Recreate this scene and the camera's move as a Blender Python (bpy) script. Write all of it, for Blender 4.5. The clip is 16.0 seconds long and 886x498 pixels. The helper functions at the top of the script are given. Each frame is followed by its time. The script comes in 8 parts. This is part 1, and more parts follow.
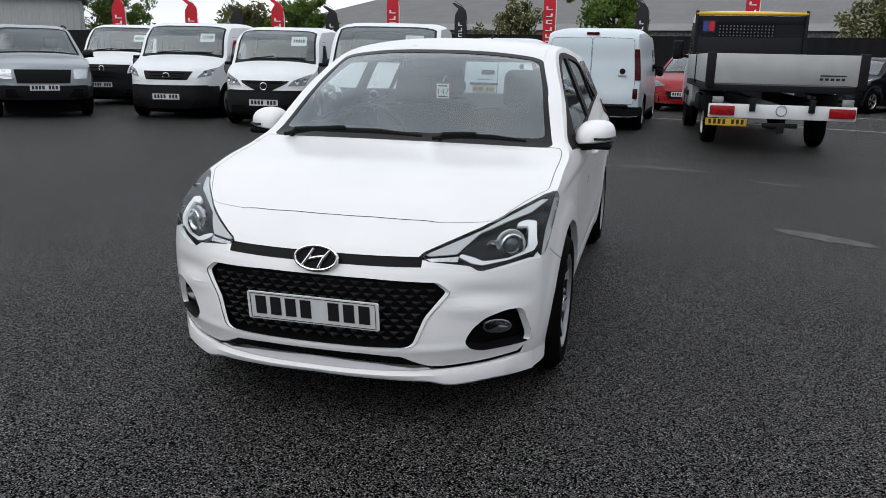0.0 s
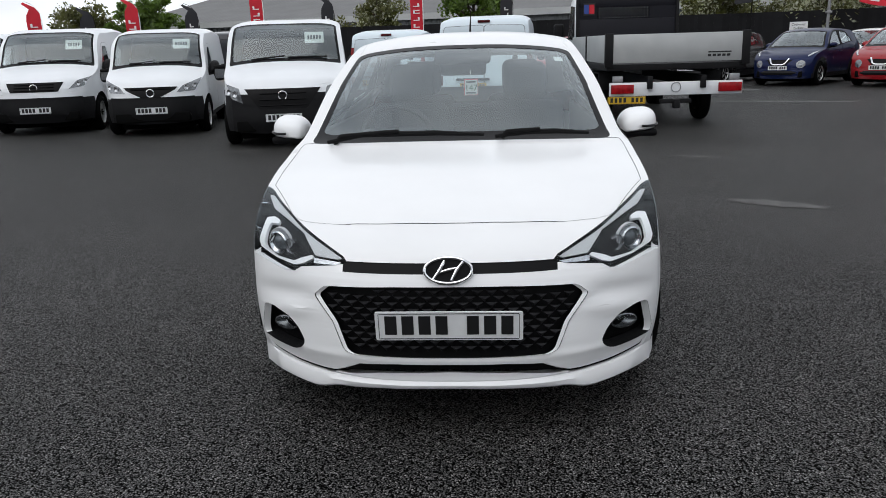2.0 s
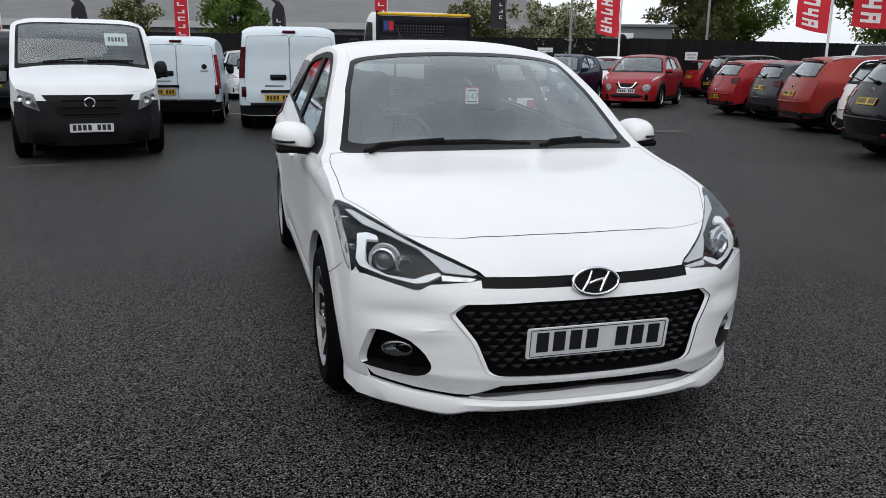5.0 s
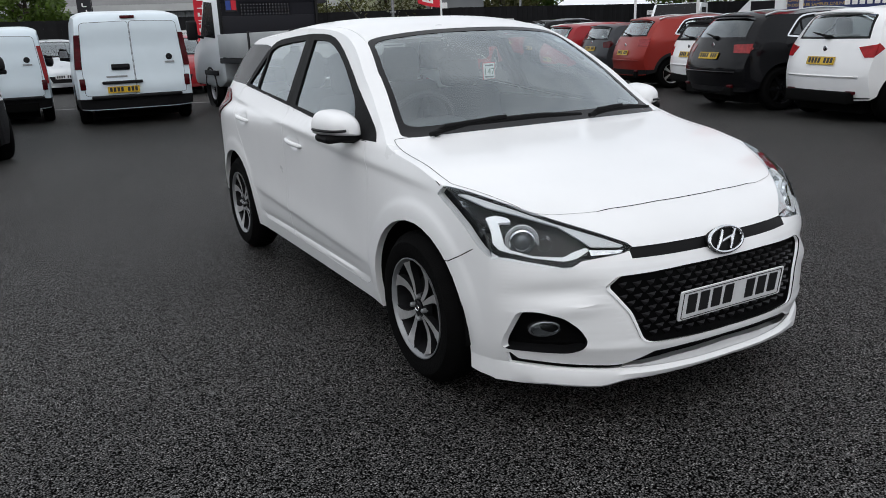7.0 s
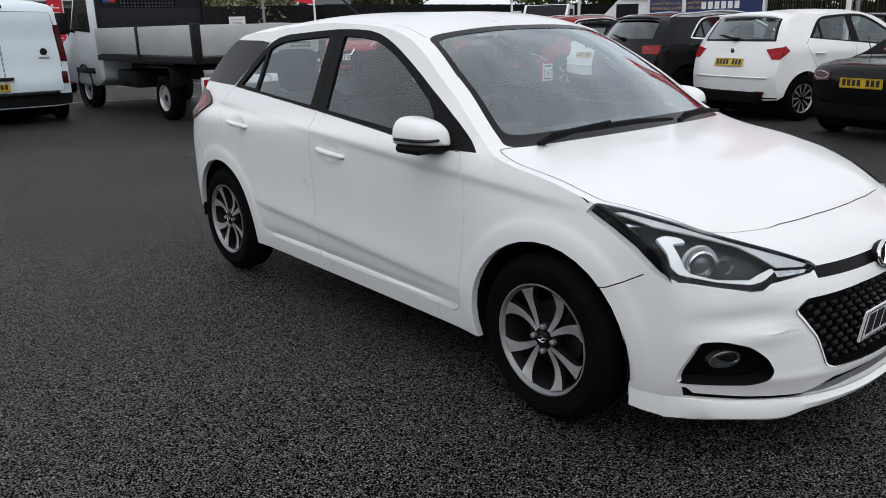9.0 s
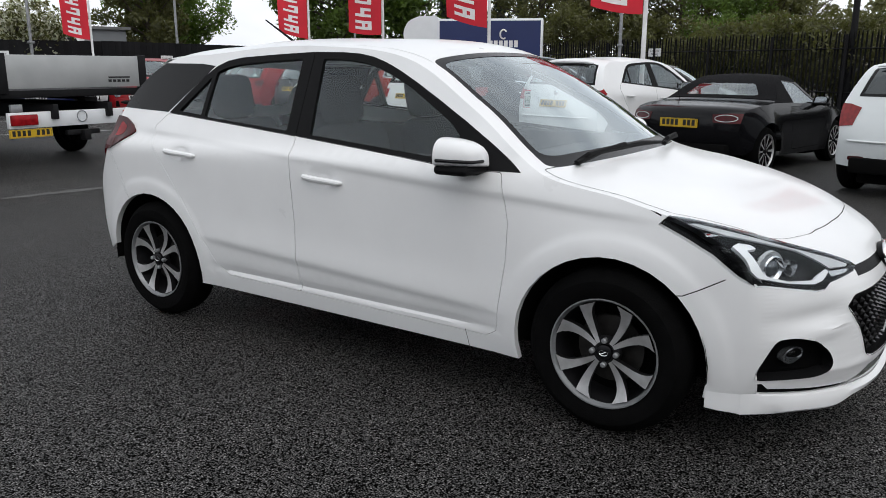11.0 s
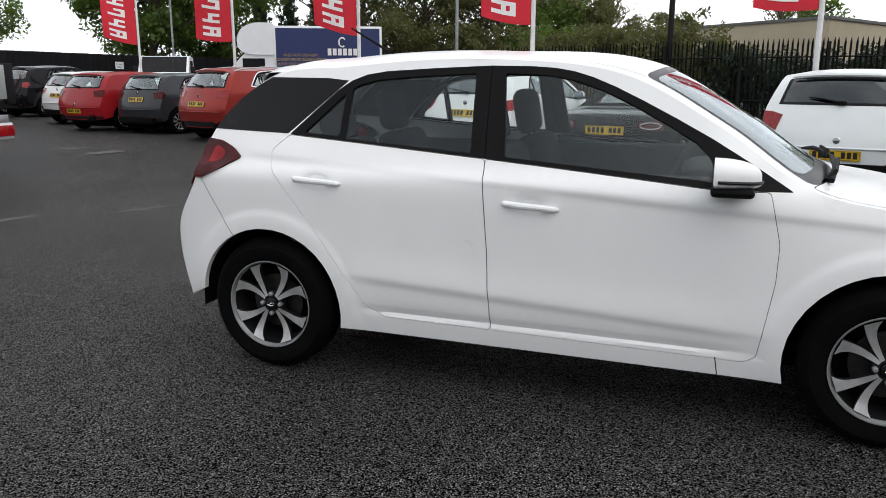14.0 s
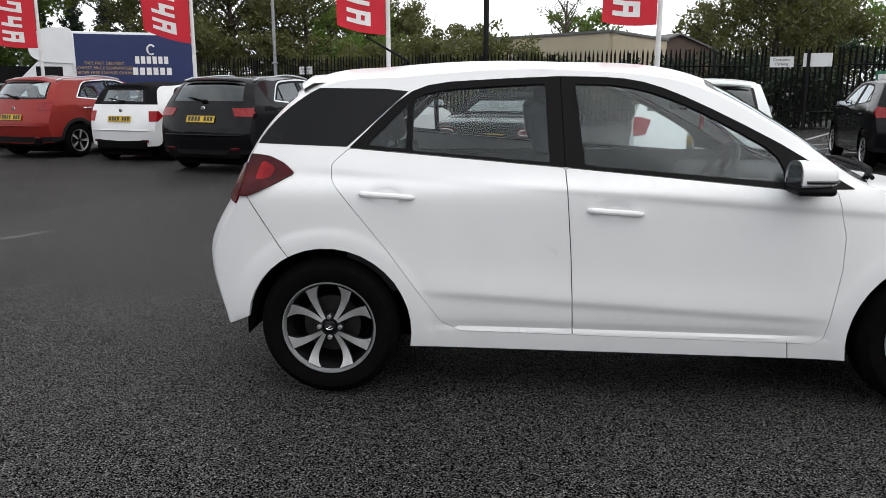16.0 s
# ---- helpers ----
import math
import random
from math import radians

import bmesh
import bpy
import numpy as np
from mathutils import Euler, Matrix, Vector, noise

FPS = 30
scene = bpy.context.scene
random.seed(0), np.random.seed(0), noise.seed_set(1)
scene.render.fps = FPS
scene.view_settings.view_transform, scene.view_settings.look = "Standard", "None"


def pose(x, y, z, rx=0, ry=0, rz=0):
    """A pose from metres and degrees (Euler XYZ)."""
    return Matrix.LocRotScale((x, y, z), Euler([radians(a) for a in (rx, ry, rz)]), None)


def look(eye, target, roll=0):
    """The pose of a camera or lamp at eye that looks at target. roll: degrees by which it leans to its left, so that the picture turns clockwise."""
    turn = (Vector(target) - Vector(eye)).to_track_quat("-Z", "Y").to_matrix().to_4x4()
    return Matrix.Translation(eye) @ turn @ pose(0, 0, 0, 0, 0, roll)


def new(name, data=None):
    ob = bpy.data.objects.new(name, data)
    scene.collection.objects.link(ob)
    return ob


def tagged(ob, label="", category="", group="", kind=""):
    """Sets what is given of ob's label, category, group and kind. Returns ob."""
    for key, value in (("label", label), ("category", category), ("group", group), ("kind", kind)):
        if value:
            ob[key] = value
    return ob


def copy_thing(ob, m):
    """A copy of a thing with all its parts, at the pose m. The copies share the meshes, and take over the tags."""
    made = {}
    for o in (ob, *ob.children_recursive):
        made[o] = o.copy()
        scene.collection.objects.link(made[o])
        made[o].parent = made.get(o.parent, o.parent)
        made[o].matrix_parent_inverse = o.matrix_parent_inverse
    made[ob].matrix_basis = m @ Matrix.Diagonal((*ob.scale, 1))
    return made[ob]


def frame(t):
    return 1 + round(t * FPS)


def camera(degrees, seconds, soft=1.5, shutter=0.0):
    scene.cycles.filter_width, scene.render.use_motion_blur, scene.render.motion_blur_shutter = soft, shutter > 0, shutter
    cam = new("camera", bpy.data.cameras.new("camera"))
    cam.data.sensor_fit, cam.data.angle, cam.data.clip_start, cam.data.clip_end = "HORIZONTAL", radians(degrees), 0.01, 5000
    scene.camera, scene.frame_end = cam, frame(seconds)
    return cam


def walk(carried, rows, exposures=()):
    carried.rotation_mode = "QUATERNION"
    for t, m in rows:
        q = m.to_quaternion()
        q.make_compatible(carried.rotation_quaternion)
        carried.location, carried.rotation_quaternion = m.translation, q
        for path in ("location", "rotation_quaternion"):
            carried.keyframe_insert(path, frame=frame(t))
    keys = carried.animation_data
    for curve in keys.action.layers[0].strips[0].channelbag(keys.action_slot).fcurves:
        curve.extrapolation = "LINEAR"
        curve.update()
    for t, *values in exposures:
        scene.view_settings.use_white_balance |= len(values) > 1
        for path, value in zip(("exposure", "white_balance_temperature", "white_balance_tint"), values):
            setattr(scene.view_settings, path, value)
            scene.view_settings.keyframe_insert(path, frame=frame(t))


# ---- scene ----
cam = camera(59.4, 16.0, soft=0.9)
PATH = [
    (0, (1.166, -3.363, 1.368), (0.678, -1.485, 0.884), 1.2),
    (0.5, (0.948, -3.398, 1.379), (0.493, -1.51, 0.903), 1.3),
    (1, (0.663, -3.497, 1.397), (0.396, -1.581, 0.888), 0.3),
    (1.5, (0.413, -3.512, 1.401), (0.218, -1.589, 0.89), -0.4),
    (2, (0.191, -3.413, 1.397), (0.053, -1.484, 0.891), -1.7),
    (2.5, (-0.04, -3.394, 1.379), (-0.047, -1.456, 0.884), 1.0),
    (3, (-0.321, -3.402, 1.392), (-0.162, -1.485, 0.845), -0.4),
    (3.5, (-0.521, -3.31, 1.37), (-0.283, -1.394, 0.85), -0.7),
    (3.7, (-0.592, -3.259, 1.359), (-0.286, -1.349, 0.849), -0.7),
    (5.8, (-1.626, -3.037, 1.367), (-0.902, -1.234, 0.894), 0.4),
    (6, (-1.759, -2.999, 1.384), (-0.928, -1.255, 0.869), -0.4),
    (6.5, (-2.005, -2.881, 1.406), (-1.091, -1.181, 0.884), -1.2),
    (7, (-2.145, -2.65, 1.387), (-1.216, -0.963, 0.846), -2.3),
    (7.5, (-2.301, -2.439, 1.374), (-1.338, -0.763, 0.859), -0.7),
    (8, (-2.514, -2.212, 1.388), (-1.356, -0.681, 0.826), -1.9),
    (8.5, (-2.637, -1.973, 1.384), (-1.42, -0.465, 0.889), -2.5),
    (8.7, (-2.663, -1.894, 1.41), (-1.452, -0.394, 0.879), -2.0),
    (10.8, (-3.378, -1.067, 1.361), (-1.808, 0.078, 0.887), 0.8),
    (11, (-3.371, -0.995, 1.328), (-1.749, 0.084, 0.873), 0.1),
    (11.5, (-3.526, -0.724, 1.351), (-1.833, 0.223, 0.868), -1.2),
    (12, (-3.562, -0.425, 1.348), (-1.853, 0.509, 0.894), -2.2),
    (12.5, (-3.618, -0.14, 1.343), (-1.888, 0.77, 0.921), 0.5),
    (13, (-3.738, 0.163, 1.359), (-1.968, 0.957, 0.873), -1.3),
    (13.5, (-3.795, 0.415, 1.346), (-1.989, 1.15, 0.902), -2.0),
    (14, (-3.853, 0.662, 1.357), (-2.009, 1.302, 0.921), 0.1),
    (14.5, (-3.989, 0.95, 1.368), (-2.09, 1.368, 0.902), 0.3),
    (15, (-4.085, 1.21, 1.38), (-2.173, 1.577, 0.922), -0.6),
    (15.5, (-4.046, 1.517, 1.376), (-2.125, 1.82, 0.908), -1.2),
    (16, (-4.06, 1.827, 1.362), (-2.108, 1.971, 0.948), 0.0),
]
walk(cam, [(t, look(eye, target, roll)) for t, eye, target, roll in PATH],
     exposures=[(0, -0.13, 6420, 10), (8, -0.13, 6420, 10), (11, -0.07, 6520, 10), (14, 0.10, 6600, 10), (16, 0.18, 6600, 10)])

# ---- world and light: bright overcast noon ----
world = bpy.data.worlds.new("overcast_sky")
scene.world = world
world.use_nodes = True
_nt = world.node_tree
for _n in list(_nt.nodes):
    _nt.nodes.remove(_n)
_out = _nt.nodes.new("ShaderNodeOutputWorld")
_bg = _nt.nodes.new("ShaderNodeBackground")
_sky = _nt.nodes.new("ShaderNodeTexSky")
_sky.sky_type = "NISHITA"
_sky.sun_disc = False
_sky.sun_elevation = radians(50)
_sky.sun_rotation = radians(209)
_sky.air_density, _sky.dust_density, _sky.ozone_density = 1.0, 4.0, 1.0
# cloud cover: a grey-white layer with soft lighter and darker masses over the sky
_geo = _nt.nodes.new("ShaderNodeTexCoord")
_map = _nt.nodes.new("ShaderNodeMapping")
_map.inputs["Scale"].default_value = (1.0, 1.0, 2.6)
_noi = _nt.nodes.new("ShaderNodeTexNoise")
_noi.inputs["Scale"].default_value = 2.3
_noi.inputs["Detail"].default_value = 6
_ramp = _nt.nodes.new("ShaderNodeValToRGB")
_ramp.color_ramp.elements[0].position, _ramp.color_ramp.elements[0].color = 0.33, (6.5, 6.9, 7.5, 1)
_ramp.color_ramp.elements[1].position, _ramp.color_ramp.elements[1].color = 0.66, (11.4, 11.65, 12.0, 1)
_mix = _nt.nodes.new("ShaderNodeMix")
_mix.data_type = "RGBA"
_mix.inputs[0].default_value = 0.9
_bg.inputs["Strength"].default_value = 0.122
_nt.links.new(_geo.outputs["Generated"], _map.inputs["Vector"])
_nt.links.new(_map.outputs["Vector"], _noi.inputs["Vector"])
_nt.links.new(_noi.outputs["Fac"], _ramp.inputs["Fac"])
_nt.links.new(_sky.outputs["Color"], _mix.inputs[6])
_nt.links.new(_ramp.outputs["Color"], _mix.inputs[7])
_nt.links.new(_mix.outputs[2], _bg.inputs["Color"])
_nt.links.new(_bg.outputs["Background"], _out.inputs["Surface"])
sun = new("sun", bpy.data.lights.new("sun", "SUN"))
sun.data.energy, sun.data.angle, sun.data.color = 0.85, radians(65), (1.0, 0.98, 0.95)
sun.matrix_world = look((-5, -9, 13), (0, 0, 0))
scene.view_settings.exposure = 0.0


# ---- materials ----
def nodes_of(name):
    m = bpy.data.materials.new(name)
    m.use_nodes = True
    return m, m.node_tree, m.node_tree.nodes["Principled BSDF"]


def mat(name, color, rough=0.5, metal=0.0, vary=0.12, scale=8.0, bump=0.0, bump_scale=60.0, coat=0.0, spec=0.5, dirt=0.0, island=0.0, grain=0.0):
    """A surface with broad and fine variation in colour and gloss, and fine relief."""
    m, nt, b = nodes_of(name)
    b.inputs["Metallic"].default_value = metal
    b.inputs["Coat Weight"].default_value = coat
    b.inputs["Coat Roughness"].default_value = 0.09
    b.inputs["Specular IOR Level"].default_value = spec
    tc = nt.nodes.new("ShaderNodeTexCoord")
    n1 = nt.nodes.new("ShaderNodeTexNoise")
    n1.inputs["Scale"].default_value, n1.inputs["Detail"].default_value = scale, 5
    n2 = nt.nodes.new("ShaderNodeTexNoise")
    n2.inputs["Scale"].default_value, n2.inputs["Detail"].default_value = bump_scale, 3
    nt.links.new(tc.outputs["Object"], n1.inputs["Vector"])
    nt.links.new(tc.outputs["Object"], n2.inputs["Vector"])
    r = nt.nodes.new("ShaderNodeValToRGB")
    lo, hi = 1 - vary, 1 + vary * 0.6
    r.color_ramp.elements[0].position, r.color_ramp.elements[1].position = 0.3, 0.7
    r.color_ramp.elements[0].color = (color[0] * lo, color[1] * lo, color[2] * lo, 1)
    r.color_ramp.elements[1].color = (min(1, color[0] * hi), min(1, color[1] * hi), min(1, color[2] * hi), 1)
    nt.links.new(n1.outputs["Fac"], r.inputs["Fac"])
    out = r.outputs["Color"]
    if grain:
        g = nt.nodes.new("ShaderNodeMix")
        g.data_type, g.blend_type = "RGBA", "MULTIPLY"
        g.inputs[0].default_value = grain
        nt.links.new(out, g.inputs[6])
        nt.links.new(n2.outputs["Fac"], g.inputs[7])
        out = g.outputs[2]
    if island:
        gi = nt.nodes.new("ShaderNodeNewGeometry")
        mr = nt.nodes.new("ShaderNodeMapRange")
        mr.inputs["To Min"].default_value, mr.inputs["To Max"].default_value = 1 - island, 1 + island
        nt.links.new(gi.outputs["Random Per Island"], mr.inputs["Value"])
        g = nt.nodes.new("ShaderNodeVectorMath")
        g.operation = "SCALE"
        nt.links.new(out, g.inputs[0])
        nt.links.new(mr.outputs["Result"], g.inputs["Scale"])
        out = g.outputs["Vector"]
    nt.links.new(out, b.inputs["Base Color"])
    rr = nt.nodes.new("ShaderNodeMapRange")
    rr.inputs["To Min"].default_value, rr.inputs["To Max"].default_value = max(0.02, rough - 0.08 - dirt), min(1, rough + 0.08 + dirt)
    nt.links.new(n1.outputs["Fac"], rr.inputs["Value"])
    nt.links.new(rr.outputs["Result"], b.inputs["Roughness"])
    if bump:
        bp = nt.nodes.new("ShaderNodeBump")
        bp.inputs["Strength"].default_value, bp.inputs["Distance"].default_value = bump, 0.01
        nt.links.new(n2.outputs["Fac"], bp.inputs["Height"])
        nt.links.new(bp.outputs["Normal"], b.inputs["Normal"])
    return m


def glass(name, tint=(0.62, 0.68, 0.66), clear=0.8, ior=1.75, power=3.2):
    """Window glass: tinted light passes straight through, and the sky mirrors in it at a glance."""
    m, nt, b = nodes_of(name)
    nt.nodes.remove(b)
    o = nt.nodes["Material Output"]
    tr = nt.nodes.new("ShaderNodeBsdfTransparent")
    tr.inputs["Color"].default_value = (tint[0] * clear, tint[1] * clear, tint[2] * clear, 1)
    gl = nt.nodes.new("ShaderNodeBsdfGlossy")
    gl.inputs["Roughness"].default_value = 0.03
    gl.inputs["Color"].default_value = (0.90, 0.97, 1, 1)
    lw = nt.nodes.new("ShaderNodeLayerWeight")
    lw.inputs["Blend"].default_value = 0.5
    pw = nt.nodes.new("ShaderNodeMath")
    pw.operation = "POWER"
    pw.inputs[1].default_value = power
    nt.links.new(lw.outputs["Facing"], pw.inputs[0])
    f0 = ((ior - 1) / (ior + 1)) ** 2
    fr = nt.nodes.new("ShaderNodeMapRange")
    fr.inputs["To Min"].default_value = f0
    nt.links.new(pw.outputs[0], fr.inputs["Value"])
    mx = nt.nodes.new("ShaderNodeMixShader")
    nt.links.new(fr.outputs["Result"], mx.inputs["Fac"])
    nt.links.new(tr.outputs["BSDF"], mx.inputs[1])
    nt.links.new(gl.outputs["BSDF"], mx.inputs[2])
    nt.links.new(mx.outputs["Shader"], o.inputs["Surface"])
    return m


def paint(name, color, metal=0.0, rough=0.32):
    return mat(name, color, rough, metal, vary=0.03, scale=3.0, coat=0.4 if color[0] > 0.02 else 0.34, spec=0.4 if color[0] > 0.4 else 0.1 if color[0] > 0.02 else 0.05, dirt=0.03)


M_WHITE = paint("white_car_paint", (0.785, 0.79, 0.795))
M_VAN = paint("white_van_paint", (0.72, 0.74, 0.76), rough=0.4)
# white van paint with the cool tint of shade put into its colour
M_VANSHADE = paint("white_van_paint_in_shade", (0.60, 0.68, 0.73), rough=0.4)
M_RED = paint("red_car_paint", (0.25, 0.010, 0.014))
M_ORED = paint("orange_red_car_paint", (0.25, 0.024, 0.018), 0.3)
M_BLUE = paint("dark_blue_car_paint", (0.007, 0.013, 0.052), 0.3)
M_BLACK = paint("black_car_paint", (0.005, 0.005, 0.006), rough=0.2)
M_GREY = paint("dark_grey_car_paint", (0.035, 0.037, 0.042), 0.4)
M_SILVER = paint("silver_car_paint", (0.50, 0.53, 0.55), 0.5)
M_PEARL = paint("pearl_white_car_paint", (0.70, 0.735, 0.74))
M_GLASS = glass("window_glass", (0.93, 0.97, 0.96), 0.97, 1.5)
M_SCREEN = glass("windscreen_glass", (0.88, 0.96, 0.96), 0.97, 2.0, 2.7)
M_TINT = glass("privacy_glass", (0.06, 0.062, 0.065), 0.7)
M_TRIM = mat("black_plastic_trim", (0.006, 0.006, 0.0065), 0.55, bump=0.12, bump_scale=700, vary=0.15, spec=0.08)
M_GRILLE = mat("black_grille_plastic", (0.004, 0.004, 0.0045), 0.45, bump=0.05, bump_scale=500, spec=0.12)
M_BUMPER = mat("grey_black_bumper_plastic", (0.008, 0.008, 0.009), 0.6, bump=0.25, bump_scale=500, vary=0.2, spec=0.18)
M_RUBBER = mat("tyre_rubber", (0.0035, 0.0035, 0.0036), 0.85, bump=0.3, bump_scale=160, vary=0.35, scale=14, spec=0.05)
M_ALLOY = mat("diamond_cut_alloy", (0.56, 0.56, 0.565), 0.36, 0.65, vary=0.2, scale=20)
M_DKALLOY = mat("dark_grey_alloy", (0.022, 0.022, 0.024), 0.45, 0.5, vary=0.2, scale=20, spec=0.25)
M_BLKALLOY = mat("gloss_black_alloy", (0.008, 0.008, 0.009), 0.25, 0.0, spec=0.16)
M_STEEL = mat("brake_steel", (0.05, 0.047, 0.045), 0.5, 0.9, vary=0.3, scale=30)
M_CHROME = mat("chrome", (0.75, 0.76, 0.78), 0.10, 1.0, vary=0.05)
M_LENS = glass("clear_lamp_lens", (0.93, 0.95, 0.96), 0.97, 1.3, 5.0)
M_REFL = mat("lamp_reflector", (0.62, 0.63, 0.65), 0.25, 0.9, vary=0.25, scale=40)
M_LAMPDARK = mat("lamp_bezel_black", (0.006, 0.006, 0.007), 0.35, 0.0, spec=0.25)
M_HEADL = mat("headlight_inside", (0.20, 0.21, 0.22), 0.2, 0.7, vary=0.45, scale=16, coat=0.5)
M_DRL = mat("white_light_guide", (0.88, 0.89, 0.90), 0.25, 0.0)
M_REDLENS = mat("red_lamp_lens", (0.060, 0.002, 0.004), 0.2, 0.0, vary=0.5, scale=14, coat=0.08, spec=0.2)
M_LAMPRED = mat("brake_lamp_red_lens", (0.30, 0.008, 0.012), 0.22, 0.0, vary=0.4, scale=14, coat=0.08, spec=0.2)
M_BRIGHTRED = mat("bright_red_lamp_lens", (0.24, 0.009, 0.010), 0.16, 0.0, vary=0.4, scale=24, coat=0.3, spec=0.3)
M_PLATEW = mat("white_reflective_plate", (0.72, 0.73, 0.74), 0.35, vary=0.04, scale=30)
M_PLATEY = mat("yellow_reflective_plate", (0.58, 0.37, 0.012), 0.4, vary=0.05, scale=30)
M_INK = mat("black_print", (0.008, 0.008, 0.009), 0.5)
M_PAPER = mat("white_card", (0.55, 0.58, 0.55), 0.7, vary=0.06)
M_SIGN = mat("white_sign_board", (0.72, 0.73, 0.73), 0.5, vary=0.06)
M_SEAT = mat("charcoal_seat_cloth", (0.040, 0.042, 0.046), 0.9, bump=0.5, bump_scale=400, vary=0.2, spec=0.2)
M_SOFTTOP = mat("black_roof_fabric", (0.008, 0.008, 0.009), 0.9, bump=0.5, bump_scale=400, vary=0.2, spec=0.1)
M_DASH = mat("dark_dashboard_plastic", (0.032, 0.033, 0.035), 0.7, spec=0.25, bump=0.1, bump_scale=200)
M_LINER = mat("grey_headlining", (0.42, 0.42, 0.41), 0.95, bump=0.3, bump_scale=300)
M_UNDER = mat("black_underbody", (0.003, 0.003, 0.003), 0.95, spec=0.1)
M_FLAGRED = mat("red_flag_cloth", (0.55, 0.012, 0.028), 0.75, vary=0.1, scale=3, bump=0.15, bump_scale=350)
M_FLAGWHITE = mat("white_flag_print", (0.76, 0.74, 0.74), 0.75, vary=0.06, bump=0.15, bump_scale=350)
M_FLAGBLACK = mat("black_flag_cloth", (0.014, 0.014, 0.018), 0.75, bump=0.15, bump_scale=350)
M_POLE = mat("white_painted_pole", (0.70, 0.70, 0.70), 0.4, vary=0.1)
M_GALV = mat("galvanised_steel", (0.30, 0.31, 0.32), 0.5, 0.6, vary=0.25, scale=12)


# ---- mesh helpers ----
def mesh_ob(name, bm, material, parent=None, label="", smooth=True, sharp=35):
    me = bpy.data.meshes.new(name)
    bm.to_mesh(me)
    bm.free()
    for m in (material if isinstance(material, (list, tuple)) else [material]):
        me.materials.append(m)
    if smooth:
        me.polygons.foreach_set("use_smooth", [True] * len(me.polygons))
        me.set_sharp_from_angle(angle=radians(sharp))
    ob = new(name, me)
    if parent:
        ob.parent = parent
    if label:
        ob["label"] = label
    return ob


def part(name, bm, material, parent, label="", smooth=True, sharp=35):
    return mesh_ob(name, bm, material, parent, label, smooth, sharp)


def thing(name, m, label, category, group="", kind=""):
    e = new(name)
    e.empty_display_size = 0.2
    e.matrix_basis = m
    return tagged(e, label, category, group, kind)


def add_box(bm, cx, cy, cz, sx, sy, sz, bevel=0.0, rot=None, mi=0, seg=2):
    b2 = bmesh.new()
    bmesh.ops.create_cube(b2, size=1.0, matrix=Matrix.Diagonal((sx, sy, sz, 1)))
    if bevel:
        bmesh.ops.bevel(b2, geom=b2.edges[:], offset=bevel, segments=seg, affect="EDGES", profile=0.5)
    m = Matrix.Translation((cx, cy, cz)) @ (rot or Matrix.Identity(4))
    vs = [bm.verts.new(m @ v.co) for v in b2.verts]
    b2.verts.index_update()
    for f in b2.faces:
        bm.faces.new([vs[v.index] for v in f.verts]).material_index = mi
    b2.free()


def add_lathe(bm, prof, n=32, m=None, closed=False, mi=0):
    """prof: (radius, x) pairs turned about the x axis."""
    m = m or Matrix.Identity(4)
    rings = []
    for r, x in prof:
        rings.append([bm.verts.new(m @ Vector((x, r * math.cos(2 * math.pi * i / n), r * math.sin(2 * math.pi * i / n)))) for i in range(n)])
    pairs = list(zip(rings, rings[1:])) + ([(rings[-1], rings[0])] if closed else [])
    for a, b in pairs:
        for i in range(n):
            j = (i + 1) % n
            bm.faces.new((a[i], a[j], b[j], b[i])).material_index = mi


def add_tube(bm, pts, rad, n=8, mi=0, cap=True):
    """A round bar along points; rad a number or one for each point."""
    pts = [Vector(p) for p in pts]
    rads = rad if isinstance(rad, (list, tuple)) else [rad] * len(pts)
    rings = []
    for i, p in enumerate(pts):
        d = (pts[min(i + 1, len(pts) - 1)] - pts[max(i - 1, 0)]).normalized()
        a = d.cross(Vector((0, 0, 1)) if abs(d.z) < 0.9 else Vector((1, 0, 0))).normalized()
        b = d.cross(a)
        rings.append([bm.verts.new(p + rads[i] * (math.cos(2 * math.pi * k / n) * a + math.sin(2 * math.pi * k / n) * b)) for k in range(n)])
    for a, b in zip(rings, rings[1:]):
        for k in range(n):
            bm.faces.new((a[k], b[k], b[(k + 1) % n], a[(k + 1) % n])).material_index = mi
    if cap:
        bm.faces.new(rings[0]).material_index = mi
        bm.faces.new(rings[-1][::-1]).material_index = mi


def add_prism(bm, poly, m, depth, mi=0):
    """A flat polygon (x, y) at pose m, with a depth along its own z, edges included."""
    a = [bm.verts.new(m @ Vector((p[0], p[1], 0))) for p in poly]
    b = [bm.verts.new(m @ Vector((p[0], p[1], depth))) for p in poly]
    bm.faces.new(b).material_index = mi
    bm.faces.new(a[::-1]).material_index = mi
    for i in range(len(poly)):
        j = (i + 1) % len(poly)
        bm.faces.new((a[i], a[j], b[j], b[i])).material_index = mi


def catmull(pts, n):
    """A smooth curve through control points; index units along it are the control points'."""
    pts = np.array(pts, float)
    t = np.linspace(0, len(pts) - 1, n)
    return np.array([cat_at(pts, s) for s in t])


